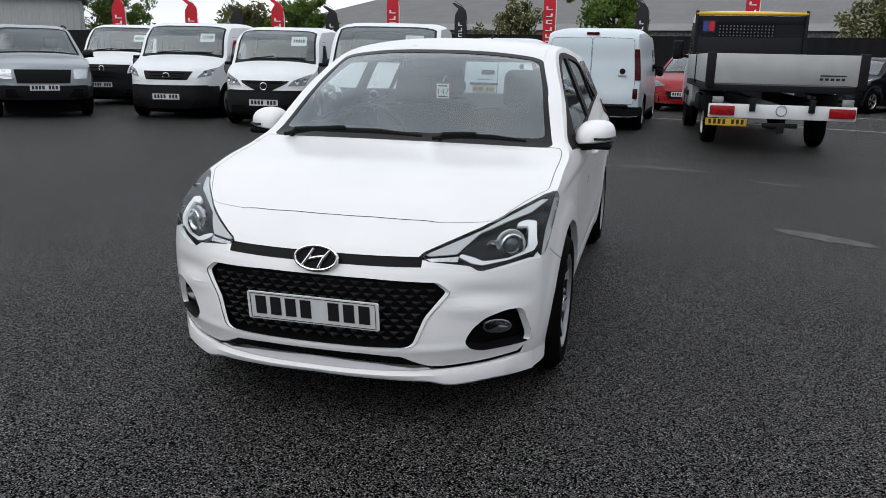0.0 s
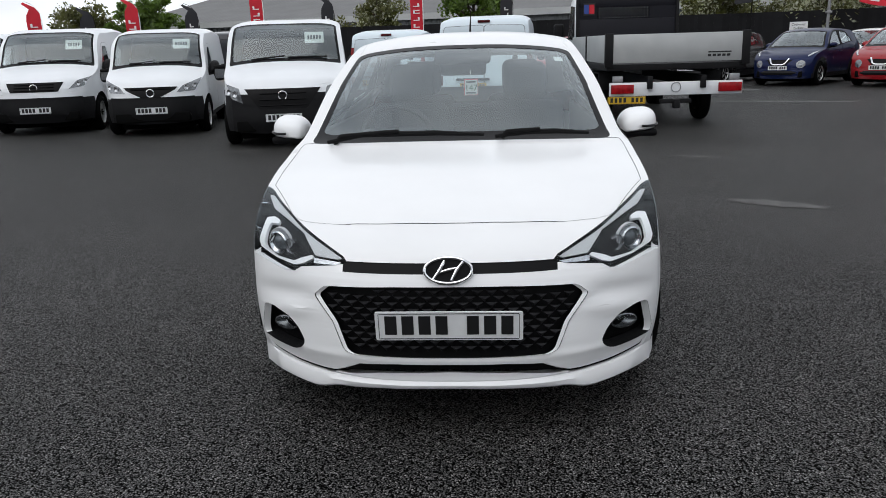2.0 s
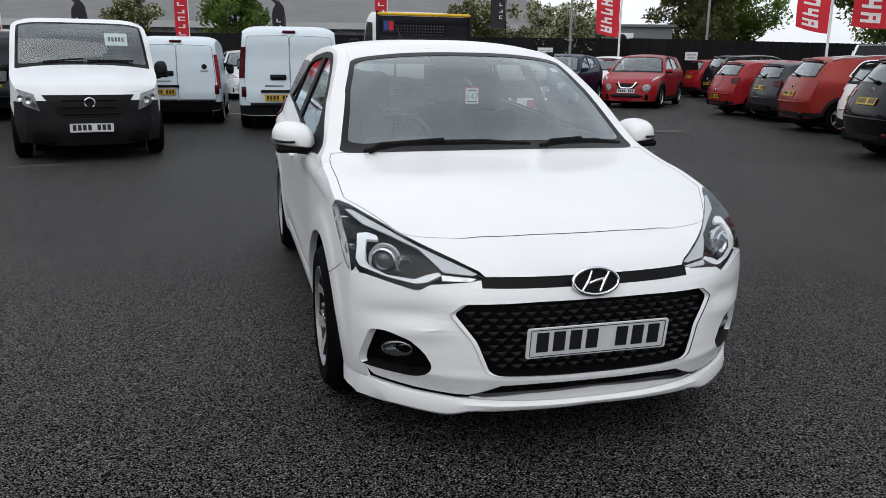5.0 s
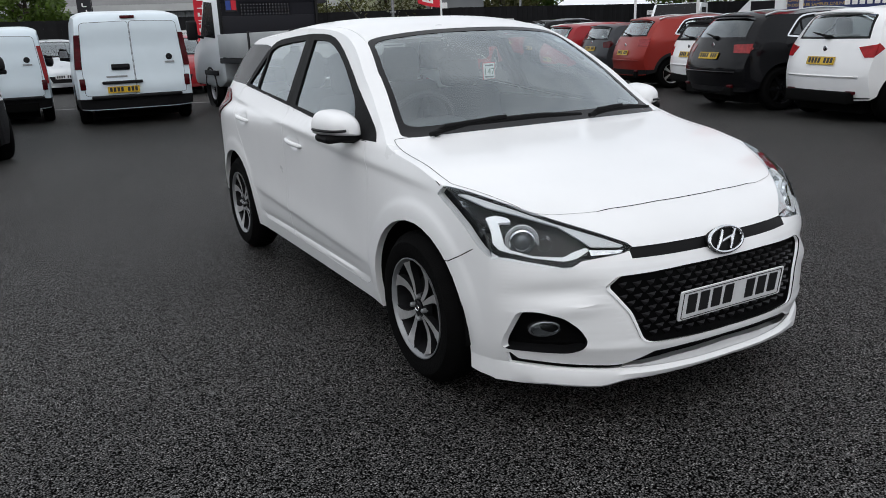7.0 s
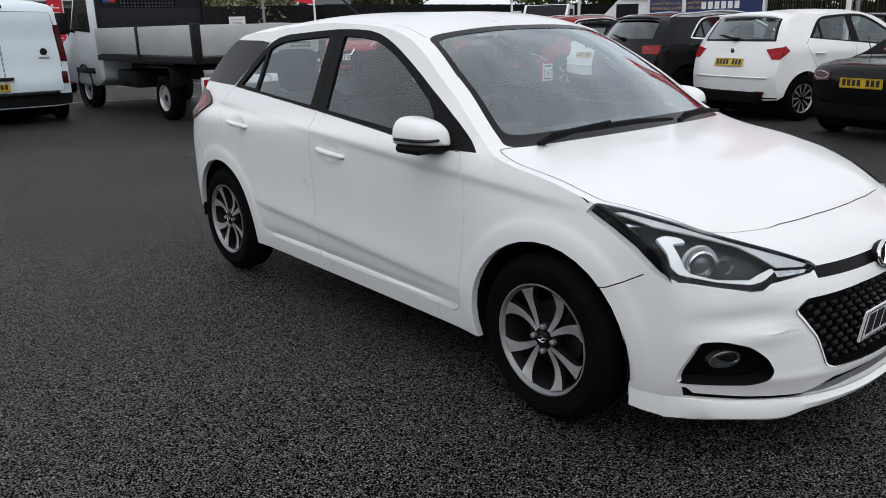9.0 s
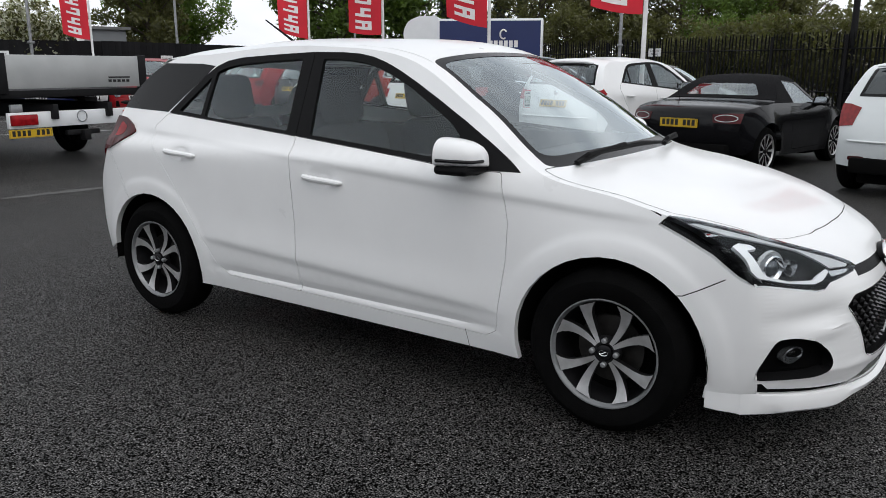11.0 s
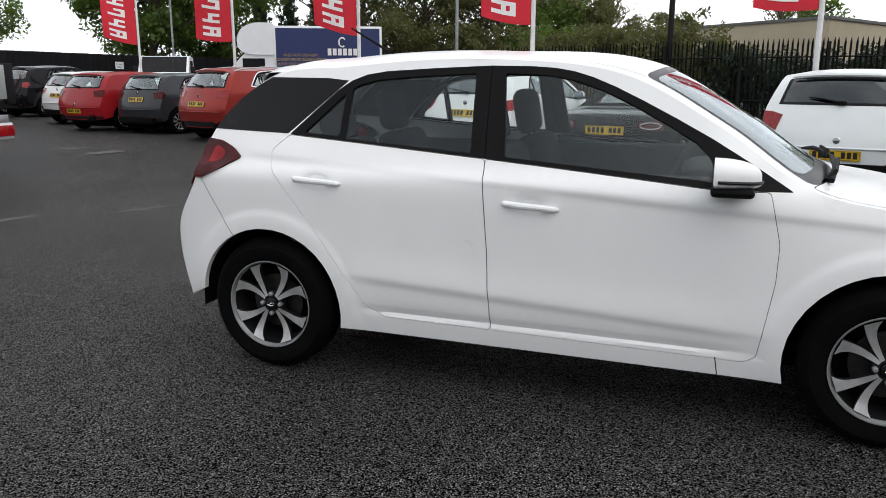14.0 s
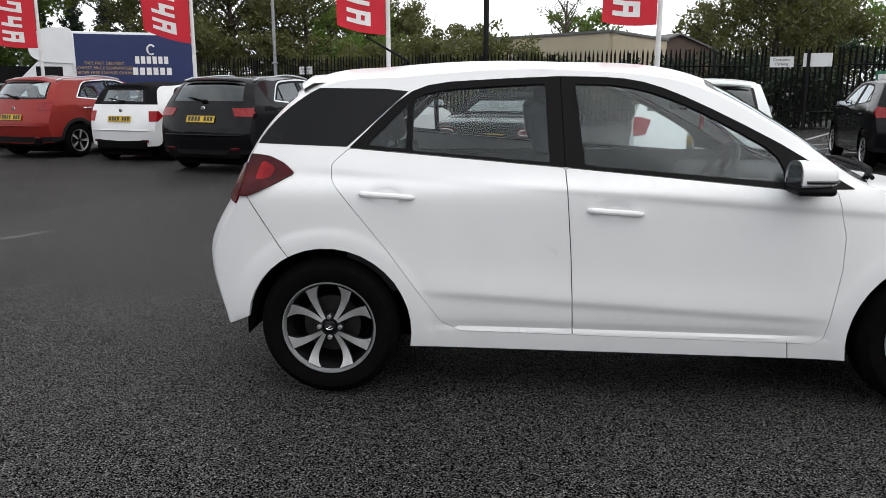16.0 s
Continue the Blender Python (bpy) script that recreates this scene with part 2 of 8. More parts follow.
def cat_at(pts, s):
    i = int(min(max(math.floor(s), 0), len(pts) - 2))
    f = s - i
    p1, p2 = pts[i], pts[i + 1]
    p0 = pts[i - 1] if i > 0 else 2 * p1 - p2
    p3 = pts[i + 2] if i + 2 < len(pts) else 2 * p2 - p1
    # tangents scaled by the chord lengths, so that long and short spans meet without overshoot
    d0, d1, d2 = (max(1e-4, np.linalg.norm(b[:2] - a[:2])) for a, b in ((p0, p1), (p1, p2), (p2, p3)))
    m1 = d1 * ((p1 - p0) / d0 * d1 + (p2 - p1) / d1 * d0) / (d0 + d1)
    m2 = d1 * ((p2 - p1) / d1 * d2 + (p3 - p2) / d2 * d1) / (d1 + d2)
    f2, f3 = f * f, f * f * f
    return (2 * f3 - 3 * f2 + 1) * p1 + (f3 - 2 * f2 + f) * m1 + (-2 * f3 + 3 * f2) * p2 + (f3 - f2) * m2


def inside(poly, x, y):
    """Which of the points lie in the polygon (numpy arrays)."""
    poly = np.asarray(poly, float)
    res = np.zeros(len(x), bool)
    for (x1, y1), (x2, y2) in zip(poly, np.roll(poly, -1, 0)):
        c = ((y1 > y) != (y2 > y)) & (x < (x2 - x1) * (y - y1) / (y2 - y1 + 1e-15) + x1)
        res ^= c
    return res


def grown(poly, d):
    """The polygon moved outwards by d (mitred)."""
    p = np.asarray(poly, float)
    area = 0.5 * np.sum(p[:, 0] * np.roll(p[:, 1], -1) - np.roll(p[:, 0], -1) * p[:, 1])
    if area < 0:
        d = -d
    out = []
    for i in range(len(p)):
        e1, e2 = p[i] - p[i - 1], p[(i + 1) % len(p)] - p[i]
        n1 = np.array([e1[1], -e1[0]]) / (np.hypot(*e1) + 1e-12)
        n2 = np.array([e2[1], -e2[0]]) / (np.hypot(*e2) + 1e-12)
        b = n1 + n2
        b = b / max(np.hypot(*b), 1e-9)
        out.append(p[i] + b * d / max(0.5, b @ n1))
    return np.array(out)


def rounded(poly, r, n=4):
    """The polygon with its corners rounded."""
    p = np.asarray(poly, float)
    out = []
    for i in range(len(p)):
        a, b, c = p[i - 1], p[i], p[(i + 1) % len(p)]
        ra = min(r, 0.45 * np.hypot(*(a - b)))
        rc = min(r, 0.45 * np.hypot(*(c - b)))
        s, e = b + (a - b) / (np.hypot(*(a - b)) + 1e-9) * ra, b + (c - b) / (np.hypot(*(c - b)) + 1e-9) * rc
        for k in range(n + 1):
            t = k / n
            out.append((1 - t) ** 2 * s + 2 * t * (1 - t) * b + t * t * e)
    return np.array(out)


def dense(poly, step, closed=True):
    """The polygon with long edges cut, so that curved surfaces follow it."""
    p = np.asarray(poly, float)
    out = []
    for i in range(len(p) if closed else len(p) - 1):
        a, b = p[i], p[(i + 1) % len(p)]
        k = max(1, int(math.ceil(np.hypot(*(b - a)) / step)))
        out += [a + (b - a) * j / k for j in range(k)]
    if not closed:
        out.append(p[-1])
    return np.array(out)


# ---- vehicle shells ----
from mathutils.geometry import delaunay_2d_cdt


class Shell:
    """A vehicle's skin: two side skins x(y, z) and one top skin that runs from the front lip over the roof to the rear lip."""

    def __init__(self, E, C, W, zs=0.9, tum=0.36, zm=0.5, tuck=0.05, arches=(), k=2.4, flare=0.018, crease=(), soft=0.05, kk=None, inset=0.0, lean=0.0, band=0.0, dimples=(), nose=None, sharp=6.0):
        self.inset, self.lean, self.band, self.dimples, self.nose, self.sharp = inset, lean, band, dimples, nose, sharp
        self.E, self.C, self.W = np.array(E, float), np.array(C, float), np.array(W, float)
        self.zs, self.tum, self.zm, self.tuck, self.arches, self.flare, self.crease, self.soft = zs, tum, zm, tuck, arches, flare, crease, soft
        self.k = np.full(len(E), k) if kk is None else np.array(kk, float)
        self.k = np.stack([np.arange(len(E)), self.k], 1)
        self.wy0, self.wy1 = self.W[0, 0], self.W[-1, 0]
        self.wt = []
        for y in np.linspace(self.wy0, self.wy1, 601):
            i = int(np.clip(np.searchsorted(self.W[:, 0], y) - 1, 0, len(self.W) - 2))
            f = (y - self.W[i, 0]) / (self.W[i + 1, 0] - self.W[i, 0])
            self.wt.append(float(cat_at(self.W, i + min(max(f, 0), 1))[1]))
        self.tab = []
        for j in range((len(E) - 1) * 80 + 1):
            e, c, k = cat_at(self.E, j / 80), cat_at(self.C, j / 80), cat_at(self.k, j / 80)
            self.tab.append((float(e[0]), float(e[1]), float(c[0]), float(c[1]), float(k[1]), self.X(float(e[0]), float(e[1]))))

    def row(self, t):
        t = min(max(t, 0.0), len(self.E) - 1.0) * 80
        i = min(int(t), len(self.tab) - 2)
        f = t - i
        a, b = self.tab[i], self.tab[i + 1]
        return [p + (q - p) * f for p, q in zip(a, b)]

    def width(self, y):
        u = (y - self.wy0) / (self.wy1 - self.wy0) * 600
        u = min(max(u, 0.0), 599.999)
        i = int(u)
        return self.wt[i] + (self.wt[i + 1] - self.wt[i]) * (u - i)

    def X(self, y, z):
        w = self.width(y)
        h = self.soft
        a = (z - self.zs) / h
        s = h * (math.log1p(math.exp(a)) if a < 30 else a)
        w -= self.tum * s
        if self.inset:      # the shelf below the side windows, and front wings that lean in towards the bonnet
            w -= self.inset / (1 + math.exp(-max(-30, min(30, (z - self.zs) / 0.012))))
        if self.lean and y < 0.75:
            f = min(1.0, (0.75 - y) / 0.75)
            w -= self.lean * f * f * (3 - 2 * f) * 0.06 * math.log1p(math.exp(min(30, (z - 0.68) / 0.06)))
        if z < self.zm:
            w -= self.tuck * ((self.zm - z) / 0.3) ** 2
        for cy, cz, r in self.arches:
            d = math.hypot(y - cy, z - cz)
            if self.band:      # a flat band round the arch that ends in a soft step
                u = max(0.0, min(1.0, (r + self.band + 0.03 - d) / 0.06))
                w += self.flare * u * u * (3 - 2 * u)
            else:
                w += self.flare * math.exp(-((d - r) / 0.07) ** 2)
        for y0, z0, y1, z1, amp, wid in self.crease:
            if y0 - 0.1 < y < y1 + 0.1:
                zc = z0 + (z1 - z0) * (y - y0) / (y1 - y0)
                fade = min(1, max(0, (y - y0) / 0.25)) * min(1, max(0, (y1 - y) / 0.25))
                q = (z - zc) / wid
                w += amp * fade * (math.exp(-q * q) if q > 0 else math.exp(-q * q * self.sharp))
        for y0, z0, ry, rz, dep in self.dimples:
            d2 = ((y - y0) / ry) ** 2 + ((z - z0) / rz) ** 2
            if d2 < 6:
                w -= dep * math.exp(-d2 * d2)
        return w

    def side(self, y, z, off=0.0):
        x = self.X(y, z)
        if off:
            e = 0.004
            n = Vector((1, -(self.X(y + e, z) - self.X(y - e, z)) / (2 * e), -(self.X(y, z + e) - self.X(y, z - e)) / (2 * e))).normalized()
            return Vector((x, y, z)) + off * n
        return Vector((x, y, z))

    def top0(self, w, t):
        ey, ez, cy, cz, k, x = self.row(t)
        g = abs(w) ** k
        p = Vector((x * w, cy + (ey - cy) * g, cz + (ez - cz) * g))
        if self.nose and t < 5:
            p.y -= self.nose(abs(p.x), p.z) * (1 - abs(w) ** 10)
        return p

    def top(self, w, t, off=0.0):
        p = self.top0(w, t)
        if off:
            a = self.top0(min(w + 0.01, 1), t) - self.top0(max(w - 0.01, -1), t)
            n = len(self.E) - 1
            b = self.top0(w, min(t + 0.02, n)) - self.top0(w, max(t - 0.02, 0))
            p = p + off * a.cross(b).normalized()
        return p

    def find(self, x, z, t0, t1):
        """(w, t) of the front or rear point that shows at (x, z), between two t at which z rises or falls all along."""
        up = self.top0(0, t1).z > self.top0(0, t0).z
        for _ in range(26):
            t = 0.5 * (t0 + t1)
            w = max(-1, min(1, x / self.row(t)[5]))
            if (self.top0(w, t).z < z) == up:
                t0 = t
            else:
                t1 = t
        return (w, t)


def triangulate(outline, holes, regions, pts, strips=()):
    """Triangles of the outline without the holes, sorted by region: {name: [(a, b, c)]}, and the flat points."""
    V, Ed = [], []

    def loop(p):
        s = len(V)
        V.extend((float(a), float(b)) for a, b in p)
        Ed.extend((s + i, s + (i + 1) % len(p)) for i in range(len(p)))

    loop(outline)
    for _, p in regions:
        loop(p)
    for p in holes:
        loop(p)
    cv = np.array(V)
    for p in pts:
        V.append((float(p[0]), float(p[1])))
    v2, _, fs, *_ = delaunay_2d_cdt([Vector(p) for p in V], Ed, [], 0, 1e-6)
    v2 = np.array([(p.x, p.y) for p in v2])
    fs = np.array([f for f in fs if len(f) == 3])
    cen = v2[fs].mean(1)
    keep = inside(outline, cen[:, 0], cen[:, 1])
    for p in holes:
        keep &= ~inside(p, cen[:, 0], cen[:, 1])
    name = np.full(len(fs), -1)
    for n, (_, p) in enumerate(regions):
        name[inside(p, cen[:, 0], cen[:, 1])] = n
    out = {}
    for f, k, n in zip(fs, keep, name):
        if k:
            out.setdefault(regions[n][0] if n >= 0 else "body", []).append(tuple(int(i) for i in f))
    return v2, out


def islands(tris):
    """The triangles in separate connected patches."""
    root = {}

    def find(i):
        while root.setdefault(i, i) != i:
            root[i] = root[root[i]]
            i = root[i]
        return i

    for a, b, c in tris:
        root[find(b)] = find(a)
        root[find(c)] = find(a)
    out = {}
    for t in tris:
        out.setdefault(find(t[0]), []).append(t)
    return [v for v in out.values() if len(v) > 1]


def skin(bm, v2, tris, fn, off=0.0, skirt=0.0, flip=False, mirror=False, mi=0, drop=None):
    """Lays triangles of the flat pattern onto the surface, with an edge of the given depth."""
    made, low = {}, {}

    def at(i, o, store):
        if i not in store:
            p = fn(v2[i][0], v2[i][1], o) if o else fn(v2[i][0], v2[i][1])
            if mirror:
                p = Vector((-p.x, p.y, p.z))
            store[i] = bm.verts.new(p)
        return store[i]

    count = {}
    for a, b, c in tris:
        vs = [at(i, off, made) for i in (a, b, c)]
        try:
            f = bm.faces.new(vs if flip == mirror else vs[::-1])
            f.material_index = mi
        except ValueError:
            continue
        for e in ((a, b), (b, c), (c, a)):
            key = (min(e), max(e))
            count[key] = None if key in count else e
    if skirt:
        for key, e in count.items():
            if e is None or (drop and drop(v2[e[0]], v2[e[1]])):
                continue
            a, b = at(e[0], off, made), at(e[1], off, made)
            c, d = at(e[1], off - skirt, low), at(e[0], off - skirt, low)
            try:
                f = bm.faces.new((b, a, d, c) if flip == mirror else (a, b, c, d))
                f.material_index = mi
            except ValueError:
                pass


def grid_pts(x0, x1, y0, y1, dx, dy):
    return [(x, y + (dy * 0.5 if i % 2 else 0)) for i, x in enumerate(np.arange(x0, x1, dx)) for y in np.arange(y0, y1, dy)]


def clear_of(pts, polys, d):
    """Grid points no nearer than d to the polygons' corners."""
    cv = np.concatenate([np.asarray(p) for p in polys])
    return [p for p in pts if np.min((cv[:, 0] - p[0]) ** 2 + (cv[:, 1] - p[1]) ** 2) > d * d]


def arch_line(cy, cz, r, z0, n=22):
    """The wheel arch from its front foot to its rear foot, as (y, z), at the sill height z0."""
    a0 = math.asin((z0 - cz) / r)
    return [(cy - r * math.cos(a), cz + r * math.sin(a)) for a in np.linspace(a0, math.pi - a0, n)]


def side_outline(sh, ts, sill, front_low=None):
    """E over the top, then back along the sill with its arches."""
    top = [tuple(cat_at(sh.E, t)) for t in ts]
    low = []
    (y1, z1, r1), (y2, z2, r2) = sh.arches
    zf, zr = top[0][1], top[-1][1]
    low += [p for p in arch_line(y2, z2, r2, sill[1] + 0.0)[::-1] if p[0] < y2 or p[1] > zr + 0.004]
    low += [(y, sill[1] + (sill[0] - sill[1]) * (low[-1][0] - y) / (low[-1][0] - (y1 + r1 * 0.95))) for y in np.linspace(low[-1][0], y1 + r1 * 0.95, 16)[1:-1]]
    low += arch_line(y1, z1, r1, sill[0])[::-1]
    return np.array(top + low)


# ---- wheels ----
WHEELS, SEATS, MIRRORS = {}, {}, {}


def wheel(parent, x, y, r, width, rim, style, side, tyre_mat=None, face=None, dark=None, hub_label=""):
    """One road wheel with its tyre, rim, spokes and brake disc. side: +1 or -1, where it faces."""
    key = (r, width, rim, style, face and face.name, dark and dark.name)
    if key in WHEELS:
        w = copy_thing(WHEELS[key], pose(x, y, r, 0, 0, 0 if side > 0 else 180))
        w.parent = parent
        return w
    w = new("wheel")
    w.parent = parent
    w.matrix_basis = pose(x, y, r, 0, 0, 0 if side > 0 else 180)
    face, dark = face or M_ALLOY, dark or M_DKALLOY
    h = width / 2
    bm = bmesh.new()
    s = r - rim
    add_lathe(bm, [(rim * 0.97, -h + 0.01), (rim + s * 0.35, -h - 0.004), (r - 0.03, -h + 0.006), (r - 0.006, -h + 0.03), (r, -h * 0.5), (r, h * 0.5), (r - 0.006, h - 0.03), (r - 0.03, h - 0.006), (rim + s * 0.62, h + 0.003), (rim + s * 0.35, h + 0.004), (rim + s * 0.12, h - 0.003), (rim * 0.97, h - 0.012)], 48)
    part("tyre", bm, tyre_mat or M_RUBBER, w)
    bm = bmesh.new()
    add_lathe(bm, [(rim * 1.0, h - 0.008), (rim * 1.008, h - 0.001), (rim * 0.985, h - 0.001), (rim * 0.965, h - 0.012), (rim * 0.94, h - 0.020)], 48)
    part("rim", bm, dark if style == "black" else M_GALV if style == "twin" else face, w)
    bm = bmesh.new()
    add_lathe(bm, [(rim * 0.945, h - 0.018), (rim * 0.90, h - 0.06), (rim * 0.86, -h + 0.03), (rim * 0.93, -h + 0.01)], 48)
    part("rim_barrel", bm, dark, w)
    bm = bmesh.new()
    add_lathe(bm, [(0.02, h - 0.085), (rim * 0.62, h - 0.085), (rim * 0.62, h - 0.10), (0.02, h - 0.10)], 32)
    part("brake_disc", bm, M_STEEL, w)
    bm = bmesh.new()
    add_lathe(bm, [(0.02, h - 0.13), (rim * 0.88, h - 0.13)], 32)
    part("drum_backing", bm, M_UNDER, w)
    bm = bmesh.new()
    hubx = h - 0.022
    if style == "twin":      # four pairs of curved diamond-cut blades
        for n in range(4):
            for sgn in (-1, 1):
                base = n * math.pi / 2 + math.pi / 4 * 1.0
                strip_a, strip_b, back_a, back_b = [], [], [], []
                for j in range(9):
                    u = j / 8
                    rr = rim * (0.20 + 0.735 * u)
                    mid = base + sgn * (0.17 + 0.13 * u + 0.10 * u ** 4)
                    half = 0.06 * (1 - u) ** 1.2 + 0.112 + 0.055 * u ** 5 - 0.02 * math.sin(math.pi * u)
                    dep = hubx - 0.012 * math.sin(math.pi * u) + 0.010 * u
                    for lst, ang, dd in ((strip_a, mid - half, dep), (strip_b, mid + half, dep), (back_a, mid - half * 0.85, dep - 0.03), (back_b, mid + half * 0.85, dep - 0.03)):
                        lst.append(bm.verts.new((dd, rr * math.cos(ang), rr * math.sin(ang))))
                for j in range(8):
                    bm.faces.new((strip_a[j], strip_a[j + 1], strip_b[j + 1], strip_b[j])).material_index = 0
                    bm.faces.new((back_a[j], back_a[j + 1], strip_a[j + 1], strip_a[j])).material_index = 1
                    bm.faces.new((strip_b[j], strip_b[j + 1], back_b[j + 1], back_b[j])).material_index = 1
    else:
        count = {"five": 5, "ten": 10, "steel": 0, "black": 6, "seven": 7}[style]
        for n in range(count):
            base = 2 * math.pi * n / count
            h0, h1 = (0.30, 0.11) if count <= 6 else (0.16, 0.06)
            a = []
            for j in range(5):
                u = j / 4
                rr = rim * (0.16 + 0.78 * u)
                half = h0 + (h1 - h0) * u ** 0.6 + (0.05 * u ** 4)
                a.append([bm.verts.new((dd, rr * math.cos(base + q), rr * math.sin(base + q))) for q, dd in ((-half * 0.85, hubx - 0.03), (-half, hubx + 0.006 * u), (half, hubx + 0.006 * u), (half * 0.85, hubx - 0.03))])
            for p, q in zip(a, a[1:]):
                for i in range(3):
                    bm.faces.new((p[i], q[i], q[i + 1], p[i + 1])).material_index = 0 if i == 1 else 1
        if style == "steel":
            add_lathe(bm, [(rim * 0.93, h - 0.02), (rim * 0.8, h - 0.035), (rim * 0.55, h - 0.02), (rim * 0.3, h - 0.03), (0.01, h - 0.03)], 36)
    add_lathe(bm, [(rim * 0.285, hubx - 0.03), (rim * 0.27, hubx - 0.006), (rim * 0.16, hubx - 0.004), (rim * 0.14, hubx - 0.012)], 24, mi=1)
    part("spokes", bm, [face if style != "black" else dark, dark], w)
    bm = bmesh.new()
    add_lathe(bm, [(rim * 0.145, hubx - 0.008), (rim * 0.14, hubx + 0.002), (rim * 0.11, hubx + 0.006), (0.001, hubx + 0.008)], 24)
    part("hub_cap", bm, M_BLKALLOY, w)
    for n in range(4):
        bm = bmesh.new()
        add_lathe(bm, [(0.0105, hubx - 0.012), (0.0105, hubx + 0.010), (0.007, hubx + 0.014), (0.001, hubx + 0.014)], 8, Matrix.Translation((0, rim * 0.225 * math.cos(n * math.pi / 2), rim * 0.225 * math.sin(n * math.pi / 2))))
        part("wheel_nut", bm, M_GALV if style == "twin" else M_BLKALLOY, w)
    if style == "twin":
        bm = bmesh.new()
        add_tube(bm, [(hubx + 0.009, 0.017 * math.cos(a), 0.010 * math.sin(a)) for a in np.linspace(0, 2 * math.pi, 17)], 0.0022, 5, cap=False)
        add_tube(bm, [(hubx + 0.009, -0.010, -0.006), (hubx + 0.009, 0.010, 0.006)], 0.002, 5)
        part("hub_emblem", bm, M_CHROME, w)
    WHEELS[key] = w
    return w


def number_plate(parent, m, yellow=False, w=0.52, h=0.111):
    """A plate whose number is plain bars. m: the pose of its middle, facing its own -y."""
    bm = bmesh.new()
    add_prism(bm, rounded([(-w / 2, -h / 2), (w / 2, -h / 2), (w / 2, h / 2), (-w / 2, h / 2)], 0.008, 3), m @ pose(0, 0, 0, 90), 0.006)
    p = part("number_plate", bm, M_PLATEY if yellow else M_PLATEW, parent, "yellow rear plate" if yellow else "white front plate", smooth=False)
    for x in (-0.205, -0.145, -0.085, -0.025, 0.085, 0.145, 0.205):
        bm = bmesh.new()
        add_box(bm, 0, 0, 0, 0.042, 0.003, 0.072, rot=m @ pose(x * w / 0.52, -0.0075, 0.004))
        part("number_bar", bm, M_INK, p, smooth=False)
    bm = bmesh.new()
    for x, z, a, b in ((0, 0.049, 0.49, 0.002), (0, -0.049, 0.49, 0.002), (-0.2475, 0, 0.002, 0.096), (0.2475, 0, 0.002, 0.096)):
        add_box(bm, 0, 0, 0, a * w / 0.52, 0.002, b, rot=m @ pose(x * w / 0.52, -0.007, z))
    part("border_line", bm, M_INK, p, smooth=False)
    return p


def seat(parent, x, y, z=0.42, tall=0.62, head=True):
    """A front or rear seat: cushion, backrest and headrest."""
    if (tall, head) in SEATS:
        s = copy_thing(SEATS[(tall, head)], pose(x, y, z))
        s.parent = parent
        return s
    s = SEATS[(tall, head)] = new("seat")
    s.parent = parent
    s.matrix_basis = pose(x, y, z)
    bm = bmesh.new()
    add_box(bm, 0, 0, 0, 0.50, 0.52, 0.16, 0.05, seg=3)
    part("cushion", bm, M_SEAT, s)
    bm = bmesh.new()
    add_box(bm, 0, 0.30, tall / 2 - 0.02, 0.48, 0.15, tall, 0.06, Matrix.Rotation(radians(-14), 4, "X"), seg=3)
    part("backrest", bm, M_SEAT, s)
    if head:
        bm = bmesh.new()
        add_box(bm, 0, 0.42, tall + 0.09, 0.27, 0.11, 0.24, 0.054, Matrix.Rotation(radians(-10), 4, "X"), seg=3)
        part("headrest", bm, M_SEAT, s)
        for sx in (-0.06, 0.06):
            bm = bmesh.new()
            add_tube(bm, [(sx, 0.38, tall - 0.1), (sx, 0.42, tall + 0.08)], 0.007, 6)
            part("headrest_post", bm, M_TRIM, s)
    return s


def steering_wheel(parent, x, y, z):
    s = new("steering_wheel")
    s.parent = parent
    s.matrix_basis = pose(x, y, z, -62)
    bm = bmesh.new()
    ring = [(0.185 * math.cos(a), 0.185 * math.sin(a), 0) for a in np.linspace(0, 2 * math.pi, 33)]
    add_tube(bm, ring, 0.016, 8, cap=False)
    part("wheel_ring", bm, M_DASH, s)
    bm = bmesh.new()
    add_box(bm, 0, 0, -0.01, 0.16, 0.12, 0.05, 0.02)
    for a in (0, 180, -90):
        add_box(bm, 0.12 * math.cos(radians(a)), 0.12 * math.sin(radians(a)), -0.005, 0.13 if a != -90 else 0.04, 0.03 if a != -90 else 0.13, 0.02, 0.006)
    part("wheel_boss", bm, M_TRIM, s)


